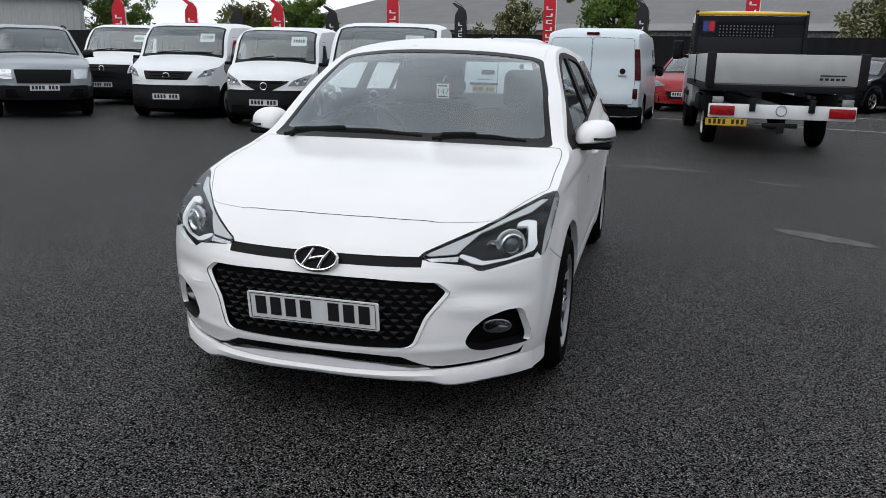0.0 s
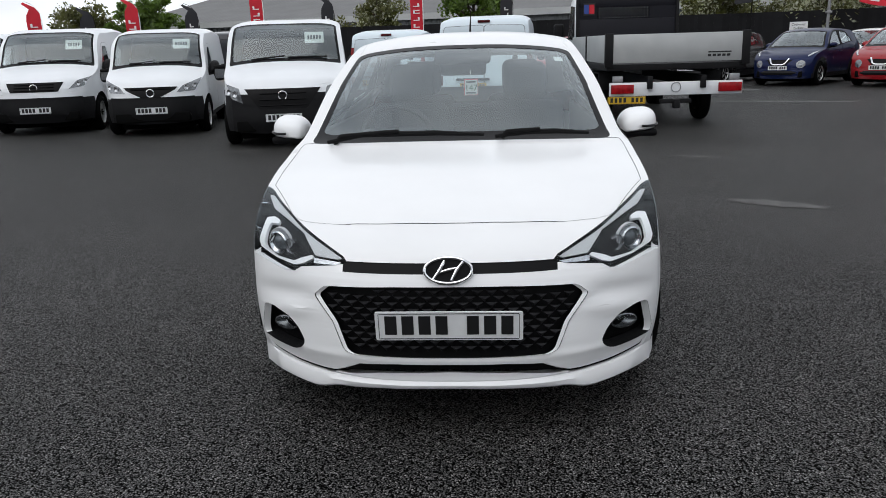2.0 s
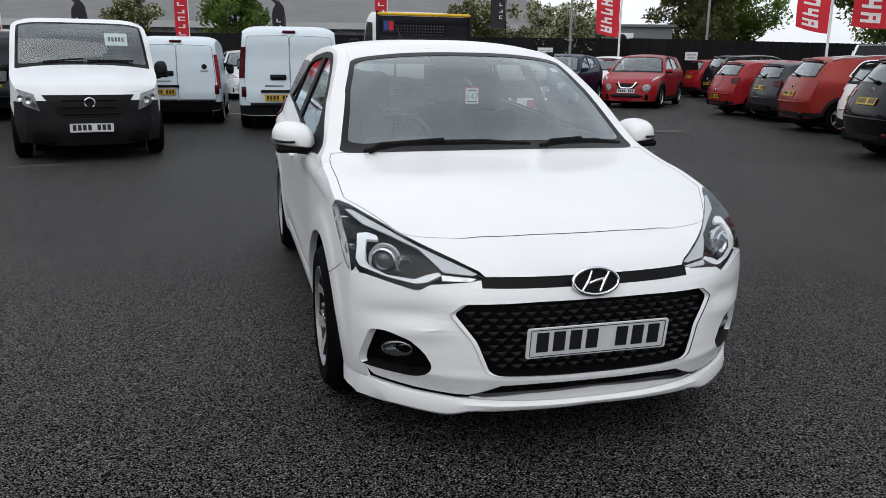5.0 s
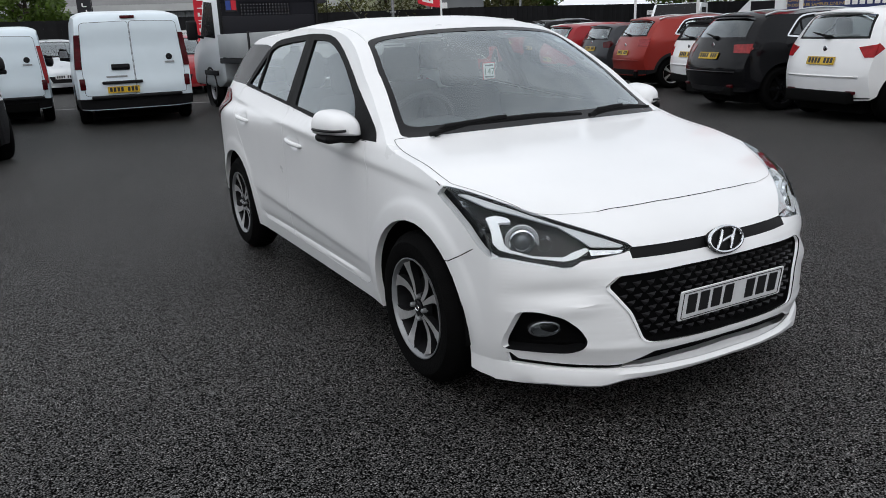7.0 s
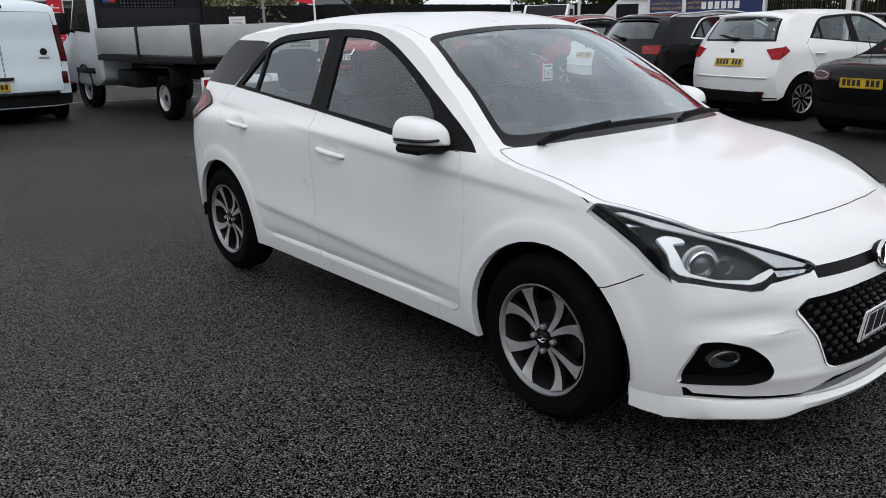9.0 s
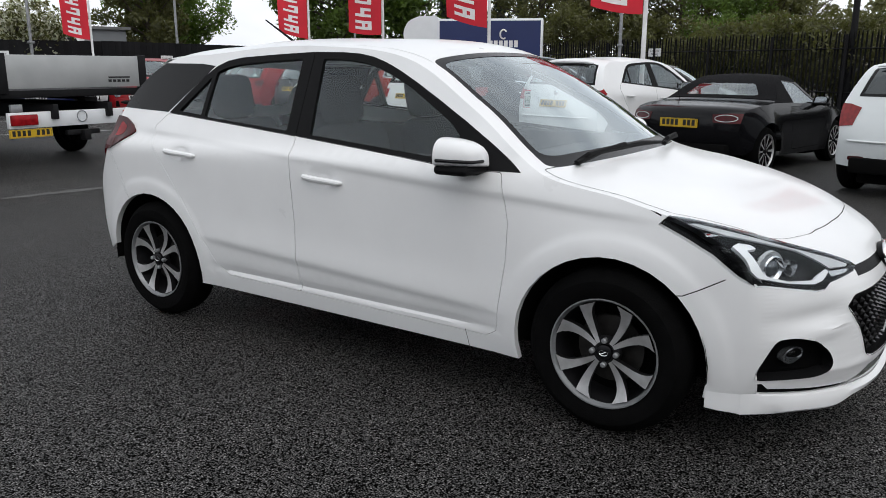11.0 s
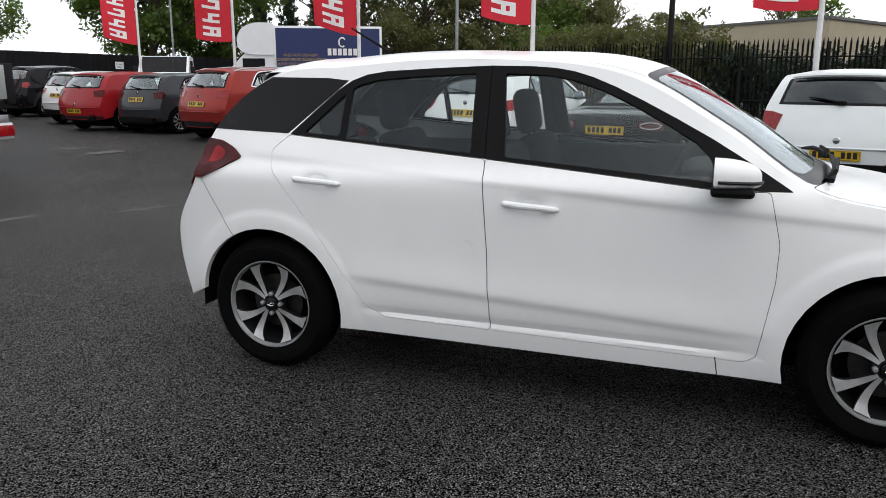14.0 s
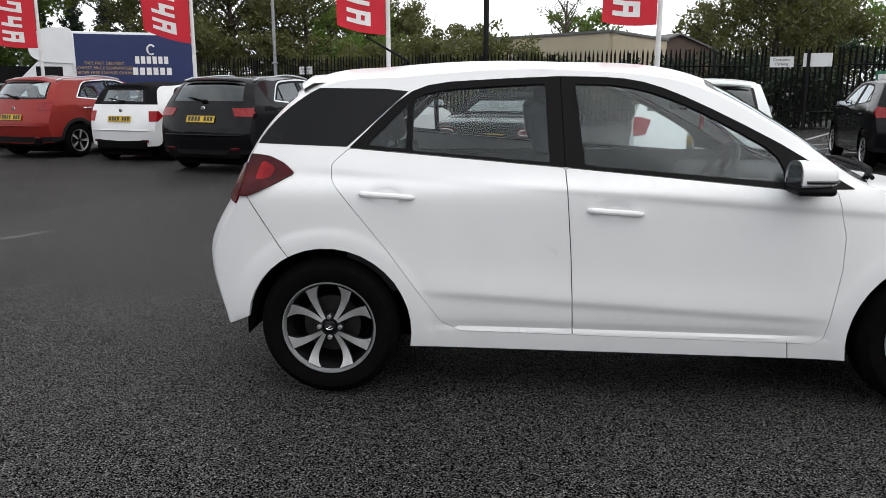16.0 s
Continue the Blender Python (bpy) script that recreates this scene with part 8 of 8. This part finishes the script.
# unseen plain walls, added behind the camera to darken reflections and side light
for nm, a, c, hh in (("unseen_wall_west", (-19.0, -22.0), (-19.0, 4.0), 5.0), ("unseen_wall_south", (-19.0, -22.0), (9.0, -22.0), 5.0)):
    bm = bmesh.new()
    ribbed(bm, a, c, 0, hh, 0.35)
    add_box(bm, (a[0] + c[0]) / 2 - (0.3 if a[0] == c[0] else 0), (a[1] + c[1]) / 2 - (0.3 if a[1] == c[1] else 0), hh / 2, abs(a[0] - c[0]) + 0.4, abs(a[1] - c[1]) + 0.4, hh)
    tagged(mesh_ob(nm, bm, M_WALLGREY, smooth=False), "unseen grey clad wall, added to darken reflections in the cars", "wall", kind="structure")
blk = thing("office_block", pose(-37.8, 40.0, 0, 0, 0, 38), "pale grey flat-roofed building at the yard's far side", "building")
bm = bmesh.new()
ribbed(bm, (-9, 0), (3.2, 0), 0, 4.4, 0.4)
add_box(bm, -2.9, 4, 2.2, 12, 7.8, 4.3)
part("wall", bm, M_PALE, blk, smooth=False)
bm = bmesh.new()
add_box(bm, -2.9, 3.8, 4.5, 12.6, 8.6, 0.18)
part("roof", bm, M_ROOFS, blk, smooth=False)
acb = thing("plant_building", pose(19.5, 36.5, 0, 0, 0, -20), "small grey block with a wall-mounted cooling unit", "building")
bm = bmesh.new()
add_box(bm, 0, 2, 1.6, 5.5, 4, 3.2)
part("wall", bm, M_CLAD, acb, smooth=False)
bm = bmesh.new()
add_box(bm, 0, 2, 3.25, 5.9, 4.4, 0.14)
part("roof", bm, M_ROOFS, acb, smooth=False)
bm = bmesh.new()
add_box(bm, 0.2, -0.2, 2.55, 0.9, 0.34, 0.62, 0.02)
cu_ = part("cooling_unit", bm, M_POLE, acb, "white wall-mounted cooling unit")
bm = bmesh.new()
add_lathe(bm, [(0.25, 0.0), (0.25, 0.02), (0.02, 0.03)], 20, pose(0.05, -0.38, 2.55, 0, 0, -90))
part("fan_grille", bm, M_LAMPDARK, cu_)

crm = thing("cream_building", Matrix.Identity(4), "long cream flat-roofed building beyond the palisade", "building")
K = [(58.0, 22.0), (58.0, 6.5), (45.8, -4.8), (55.5, -10.0)]
for a, c in ((K[1], K[2]), (K[2], K[3])):
    an = math.degrees(math.atan2(c[1] - a[1], c[0] - a[0]))
    L = math.hypot(c[0] - a[0], c[1] - a[1])
    mid = ((a[0] + c[0]) / 2, (a[1] + c[1]) / 2)
    bm = bmesh.new()
    add_box(bm, 0, 0, 0, L, 0.3, 4.5, rot=Matrix.Translation((mid[0], mid[1], 2.25)) @ pose(0, 0, 0, 0, 0, an))
    part("wall", bm, M_CREAM, crm, smooth=False)
    bm = bmesh.new()
    add_box(bm, 0, 0, 0, L + 0.3, 0.5, 0.16, rot=Matrix.Translation((mid[0], mid[1], 4.56)) @ pose(0, 0, 0, 0, 0, an))
    part("roof_edge", bm, M_ROOFS, crm, smooth=False)
    for k in range(int(L / 2.4)):
        bm = bmesh.new()
        s = -L / 2 + 1.2 + 2.4 * k
        add_box(bm, 0, 0, 0, 1.9, 0.06, 1.3, rot=Matrix.Translation((mid[0], mid[1], 1.6)) @ pose(0, 0, 0, 0, 0, an) @ pose(s, -0.19, 0))
        wn = part("window", bm, M_WALLDARK, crm, smooth=False)
        bm = bmesh.new()
        for q in (-0.97, 0.0, 0.97):
            add_box(bm, 0, 0, 0, 0.07, 0.08, 1.4, rot=Matrix.Translation((mid[0], mid[1], 1.6)) @ pose(0, 0, 0, 0, 0, an) @ pose(s + q, -0.2, 0))
        part("frame", bm, M_POLE, wn, smooth=False)
bm = bmesh.new()
vv = [bm.verts.new((x, y, 4.5)) for x, y in (K[1], K[2], K[3], (68, 4))]
bm.faces.new(vv)
part("roof", bm, M_ROOFS, crm, smooth=False)
gb = thing("gabled_house", pose(63.0, -12.6, 0, 0, 0, -70), "low gabled building with a dark roof", "building")
bm = bmesh.new()
add_prism(bm, [(-5, 0), (5, 0), (5, 3.6), (0, 5.4), (-5, 3.6)], pose(0, 0, 0, 90), -9)
part("wall", bm, mat("dark_brick_wall", (0.10, 0.07, 0.055), 0.85, vary=0.2, scale=4), gb, smooth=False)
for sg in (-1, 1):
    bm = bmesh.new()
    add_prism(bm, [(0, 5.5), (sg * 5.4, 3.55), (sg * 5.4, 3.42), (0, 5.36)], pose(0, -0.3, 0, 90), -9.6)
    part("roof", bm, M_ROOFS, gb, smooth=False)
lw = thing("low_shed", pose(66.0, 14.0, 0, 0, 0, -90), "low pale shed seen between the trees", "building")
bm = bmesh.new()
add_prism(bm, [(-8, 0), (8, 0), (8, 4.2), (0, 5.6), (-8, 4.2)], pose(0, 0, 0, 90), -8)
part("wall", bm, M_PALE, lw, smooth=False)

mast = thing("lattice_mast", pose(85.2, 14.1, 0), "thin grey steel lattice mast far behind the trees", "mast")
corners = [(sx, sy) for sx, sy in ((-1, -1), (1, -1), (1, 1), (-1, 1))]
for sx, sy in corners:
    bm = bmesh.new()
    add_tube(bm, [(sx * 0.9, sy * 0.9, 0), (sx * 0.45, sy * 0.45, 18)], 0.05, 4)
    part("leg", bm, M_GALV, mast)
for k in range(9):
    bm = bmesh.new()
    r0, r1 = 0.9 - 0.05 * k, 0.85 - 0.05 * k
    for (ax, ay), (bx, by) in zip(corners, corners[1:] + corners[:1]):
        add_tube(bm, [(ax * r0, ay * r0, 2 * k), (bx * r1, by * r1, 2 * k + 2)], 0.03, 4)
        add_tube(bm, [(ax * r1, ay * r1, 2 * k + 2), (bx * r1, by * r1, 2 * k + 2)], 0.03, 4)
    part("brace", bm, M_GALV, mast)

# ---- trees and shrubs ----
def leaf_mat(name, c, island=0.45):
    m = mat(name, c, 0.55, vary=0.3, scale=0.8, island=island)
    b = m.node_tree.nodes["Principled BSDF"]
    # thin blades let some light through
    tl = m.node_tree.nodes.new("ShaderNodeBsdfTranslucent")
    tl.inputs["Color"].default_value = (c[0] * 1.6, c[1] * 1.7, c[2], 1)
    mx = m.node_tree.nodes.new("ShaderNodeMixShader")
    mx.inputs["Fac"].default_value = 0.4
    m.node_tree.links.new(b.outputs["BSDF"], mx.inputs[1])
    m.node_tree.links.new(tl.outputs["BSDF"], mx.inputs[2])
    m.node_tree.links.new(mx.outputs["Shader"], m.node_tree.nodes["Material Output"].inputs["Surface"])
    return m


M_LEAF = leaf_mat("spring_leaves", (0.085, 0.135, 0.024))
M_LEAF2 = leaf_mat("mixed_brown_green_leaves", (0.085, 0.086, 0.030))
M_LEAFD = leaf_mat("dark_conifer_needles", (0.018, 0.032, 0.018), 0.35)
M_BLOSSOM = leaf_mat("white_blossom", (0.42, 0.42, 0.37), 0.25)
M_BARK = mat("tree_bark", (0.07, 0.055, 0.045), 0.9, vary=0.3, bump=0.5, bump_scale=25)
rng = np.random.default_rng(7)


def leaves(name, centres, radius, count, size, material, parent, flat=0.8):
    """Many small leaf blades round the clump centres."""
    centres = np.asarray(centres, float)
    pick = rng.integers(0, len(centres), count)
    d = rng.normal(size=(count, 3))
    d /= np.linalg.norm(d, axis=1)[:, None]
    rr = radius[pick] if isinstance(radius, np.ndarray) else radius
    p = centres[pick] + d * (rng.random(count) ** 0.45 * rr)[:, None] * (1, 1, flat)
    a = rng.normal(size=(count, 3))
    a /= np.linalg.norm(a, axis=1)[:, None]
    b = np.cross(a, rng.normal(size=(count, 3)))
    b /= np.linalg.norm(b, axis=1)[:, None]
    s = size * (0.6 + 0.8 * rng.random(count))[:, None]
    v = np.stack([p - a * s, p + b * s * 0.45, p + a * s, p - b * s * 0.45], 1).reshape(-1, 3)
    me = bpy.data.meshes.new(name)
    f = np.arange(4 * count).reshape(-1, 4)
    me.from_pydata(v.tolist(), [], f.tolist())
    me.materials.append(material)
    ob = new(name, me)
    ob.parent = parent
    return ob


FINE = 2.3


def tree(x, y, h, spread, label, material, count=5200, size=0.20, conifer=False, bare=False, blossom=0, low=0.25, group="trees beyond the fence"):
    th = thing("tree" if h > 3.2 else "shrub", pose(x, y, 0, 0, 0, rng.uniform(0, 360)), label, "tree" if h > 3.2 else "shrub", group)
    bm = bmesh.new()
    lean = rng.normal(size=2) * 0.03 * h
    add_tube(bm, [(0, 0, -0.2), (lean[0] * 0.3, lean[1] * 0.3, h * 0.4), (lean[0], lean[1], h * 0.93)], [0.035 * h ** 1.05 * 0.8, 0.022 * h, 0.006 * h], 9)
    tips, rad = [], []
    nl = 26 if not conifer else 44
    for i in range(nl):
        f = low + (0.95 - low) * (i + 0.5) / nl
        a = i * 2.4 + rng.uniform(-0.4, 0.4)
        z0 = h * f
        if conifer:
            L = spread * (1.05 - f) * rng.uniform(0.75, 1.1)
            tip = (L * math.cos(a), L * math.sin(a), z0 - 0.12 * L)
        else:
            L = spread * math.sin(math.pi * min(0.97, (f - low) / (1 - low) * 0.80 + 0.16)) ** 0.7 * rng.uniform(0.62, 1.08)
            tip = (L * math.cos(a), L * math.sin(a), min(h * 0.99, z0 + L * rng.uniform(0.10, 0.55)))
        b0 = (lean[0] * f, lean[1] * f, z0 * 0.86)
        m1 = tuple(p + (q - p) * 0.55 + rng.uniform(-0.1, 0.1) * L for p, q in zip(b0, tip))
        add_tube(bm, [b0, m1, tip], [0.010 * h, 0.006 * h, 0.0025 * h], 5, cap=False)
        for u in ((0.45, 0.75, 1.0) if not conifer else (0.25, 0.5, 0.75, 1.0)):
            q = [p + (q - p) * u for p, q in zip(b0, tip)]
            tips.append([q[k] + rng.normal() * 0.12 * spread * (0.3 if conifer else 1) for k in range(3)])
            rad.append((0.30 if not conifer else 0.16) * spread * rng.uniform(0.55, 1.1))
            if bare:
                add_tube(bm, [q, [q[0] + rng.normal() * 0.25 * L, q[1] + rng.normal() * 0.25 * L, q[2] + 0.3 * L]], [0.004 * h, 0.001 * h], 4, cap=False)
    part("trunk", bm, M_BARK, th)
    rad = np.array(rad)
    tagged(leaves("crown", tips, rad, int(count * FINE) if not bare else count // 3, size * 0.62, material, th), kind="stuff")
    if blossom:
        tagged(leaves("blossom", tips, rad * 1.08, int(blossom * FINE), size * 0.5, M_BLOSSOM, th), kind="stuff")
    return th


tree(-39.3, 50.0, 6.0, 2.6, "green tree over the far roofs", M_LEAF)
tree(-19.6, 42.0, 4.3, 1.9, "bushy green tree beside the grey shed", M_LEAF, 4200)
tree(-24.5, 44.0, 4.0, 2.0, "pale green bush behind the vans", M_LEAF2, 3000)
tree(-0.6, 32.6, 4.6, 1.6, "young green tree behind the white vans", M_LEAF, 3600, 0.17)
tree(-5.0, 32.8, 3.6, 1.4, "grey-green shrub with pale blossom", M_LEAF2, 2400, 0.15, blossom=900)
tree(9.6, 31.5, 3.7, 2.0, "shrub with pale blossom behind the truck", M_LEAF2, 3200, 0.16, blossom=1400)
tree(13.3, 30.3, 3.4, 2.2, "white-flowering shrub over the black fence", M_LEAF2, 2600, 0.15, blossom=3400)
tree(27.8, 38.9, 6.6, 3.1, "green tree over the black fence", M_LEAF, 5600)
tree(24.4, 37.0, 6.8, 2.6, "tall leafy tree beyond the fence", M_LEAF2, 5600)
tree(32.7, 30.4, 9.0, 4.1, "large broad-leaved tree with fresh green leaves", M_LEAF, 8500, 0.24)
tree(37.0, 29.0, 8.2, 3.6, "large broad-leaved tree with fresh green leaves", M_LEAF, 6500, 0.24)
for cx, cy, ch in ((47.2, 32.4, 8.0), (48.6, 30.9, 8.7), (49.8, 29.2, 8.2), (51.0, 27.8, 8.8), (48.8, 33.5, 7.6)):
    tree(cx, cy, ch, 1.7, "dark narrow conifer behind the yard", M_LEAFD, 3800, 0.16, conifer=True)
tree(42.0, 22.0, 9.5, 4.0, "half-leafed brown-green tree beyond the fence", M_LEAF2, 6000, 0.20)
tree(40.5, 17.0, 8.6, 3.6, "half-leafed brown-green tree beyond the fence", M_LEAF2, 5600, 0.20)
tree(43.5, 13.5, 8.2, 3.8, "half-leafed brown-green tree beyond the fence", M_LEAF2, 5600, 0.20)
tree(41.0, 10.0, 5.6, 2.6, "dense green bush behind the palisade", M_LEAF, 4600, 0.18, low=0.05)
tree(43.0, 8.2, 5.8, 2.6, "half-leafed brown-green tree beyond the fence", M_LEAF2, 3600, 0.20)
tree(36.5, 17.5, 4.2, 2.4, "dense green hedge behind the palisade", M_LEAF2, 4200, 0.17, low=0.03)
tree(38.0, 13.6, 3.9, 2.2, "dense green hedge behind the palisade", M_LEAF2, 4200, 0.17, low=0.03)
tree(36.0, 9.0, 3.4, 2.0, "hedge bush behind the palisade", M_LEAF, 3600, 0.16, low=0.03)
tree(56.2, 8.6, 8.0, 2.2, "nearly bare tree by the cream building", M_LEAF2, 2600, 0.14, bare=True)
tree(66.0, -3.5, 9.0, 2.2, "thin birch tree behind the cream building", M_LEAF2, 2600, 0.16, bare=True)
tree(42.0, -13.4, 8.4, 4.4, "wide tree with sparse spring leaves", M_LEAF2, 7000, 0.20)
tree(46.5, -17.5, 7.2, 3.6, "wide tree with sparse spring leaves", M_LEAF2, 5200, 0.20)
for d in (4.5, 8.6, 10.5, 12.6, 14.6, 16.8):
    tree(PAL[0][0] + d * math.cos(ang) + 1.5 * math.sin(ang), PAL[0][1] + d * math.sin(ang) - 1.5 * math.cos(ang), rng.uniform(1.8, 2.3), 1.6, "low dark hedge bush behind the palisade", M_LEAFD, 2600, 0.12, low=0.03)
for d in (18.6, 20.6, 22.8, 25.0, 27.2):
    tree(PAL[0][0] + d * math.cos(ang) + 2.0 * math.sin(ang), PAL[0][1] + d * math.sin(ang) - 2.0 * math.cos(ang), rng.uniform(2.6, 3.2), 1.9, "olive-green hedge bush behind the palisade", M_LEAF2, 3000, 0.13, low=0.03)
tree(21.5, -10.4, 2.4, 1.6, "low ivy bush behind the fence", M_LEAFD, 3000, 0.12, low=0.05)
# far woods close the view behind
for k in range(26):
    a = radians(150 + k * 8.5)
    tree(-2 + 75 * math.cos(a), 2 + 75 * math.sin(a), rng.uniform(6, 9), rng.uniform(3, 4.4), "tree in the far belt round the yard", M_LEAF2 if k % 2 else M_LEAF, 1500, 0.4, group="far belt of trees")

# ---- yard markings, worn band, stains ----
M_LINE = mat("worn_white_line_paint", (0.42, 0.42, 0.41), 0.7, vary=0.35, scale=6, bump=0.4, bump_scale=120)
M_WORN = mat("pale_worn_tarmac", (0.085, 0.083, 0.081), 0.85, vary=0.45, scale=9, bump=0.6, bump_scale=130)
M_NEWTAR = tarmac_mat("smooth_newer_tarmac", 175, 1.6)


def ground_strip(name, pts_, w, material, label, lift=0.012, ragged=0.0, taper=False):
    c = catmull([(a, b) for a, b in pts_], max(8, len(pts_) * 8))
    bm = bmesh.new()
    L, R = [], []
    for i, p in enumerate(c):
        d = c[min(i + 1, len(c) - 1)] - c[max(i - 1, 0)]
        n = np.array([-d[1], d[0]]) / (np.hypot(*d) + 1e-9)
        wl = w / 2 * (1 + ragged * random.uniform(-1, 1)) * (math.sin(math.pi * (i + 0.5) / len(c)) ** 0.6 if taper else 1)
        wr = w / 2 * (1 + ragged * random.uniform(-1, 1)) * (math.sin(math.pi * (i + 0.5) / len(c)) ** 0.6 if taper else 1)
        for lst, q in ((L, p + n * wl), (R, p - n * wr)):
            lst.append(bm.verts.new((q[0], q[1], ground_z(q[0], q[1]) + lift)))
    for i in range(len(c) - 1):
        bm.faces.new((R[i], R[i + 1], L[i + 1], L[i]))
    return tagged(mesh_ob(name, bm, material, smooth=False), label, "road marking" if "line" in name else "tarmac", kind="structure")


ground_strip("marking_line", [(-8, 19.2), (-0.9, 16.9), (5.3, 14.8), (7.9, 13.98)], 0.10, M_LINE, "worn white painted line on the tarmac")
ground_strip("marking_line", [(4.0, 19.9), (5.6, 19.3), (7.35, 18.55)], 0.10, M_LINE, "worn white painted line on the tarmac")
for k in range(6):
    ground_strip("marking_line", [(11.0 + 1.7 * k, -3.2 - 1.0 * k), (13.2 + 1.7 * k, -6.6 - 1.0 * k)], 0.09, M_LINE, "worn white bay line on the tarmac")
ground_strip("marking_line", [(11.5, -3.0), (19, -7.5)], 0.09, M_LINE, "worn white bay line on the tarmac")
ground_strip("worn_patch", [(2.25, 3.55), (2.6, 3.32), (2.95, 3.1)], 0.24, M_WORN, "pale worn patch in the tarmac", lift=0.004, ragged=0.25, taper=True)
ground_strip("worn_patch", [(2.3, 6.4), (2.7, 6.2), (3.0, 6.05)], 0.12, M_WORN, "pale worn patch in the tarmac", lift=0.004, ragged=0.3, taper=True)
ground_strip("worn_patch", [(0.6, 7.2), (1.3, 7.1), (2.2, 6.9)], 0.16, M_WORN, "pale worn patch in the tarmac", lift=0.004, ragged=0.4, taper=True)
ground_strip("worn_patch", [(-4.2, 7.2), (-3.6, 7.6), (-3.1, 7.7)], 0.12, M_WORN, "pale worn patch in the tarmac", lift=0.004, ragged=0.4, taper=True)
ground_strip("worn_patch", [(7.5, 12.45), (7.9, 12.25), (8.35, 12.0)], 0.25, M_WORN, "pale worn patch in the tarmac", lift=0.006, ragged=0.3, taper=True)
ground_strip("drain_cover", [(7.1, 11.1), (7.8, 11.0)], 0.4, M_WORN, "rusty drain cover set in the tarmac")
bm = bmesh.new()
edge_in = catmull([(-30, 14), (-7.5, 10.4), (-3.5, 9.8), (-0.5, 9.2), (1.0, 8.3), (2.3, 7.9), (3.2, 7.3), (4.0, 7.0), (5.8, 6.15), (7.0, 5.4), (8.5, 2), (9, -6), (7, -16)], 90)
prev = None
for i, p in enumerate(edge_in):
    far = [p + (p - np.array([-1.0, 1.0])) / np.hypot(*(p - np.array([-1.0, 1.0]))) * d for d in (0, 1.5, 3.5, 6, 9, 13, 19)]
    row = [bm.verts.new((q[0], q[1], ground_z(q[0], q[1]) + 0.0015)) for q in far]
    if prev:
        for a in range(6):
            bm.faces.new((prev[a], prev[a + 1], row[a + 1], row[a]))
    prev = row
tagged(mesh_ob("newer_tarmac", bm, M_NEWTAR), "smoother darker tarmac of the parking bays", "ground", kind="structure")
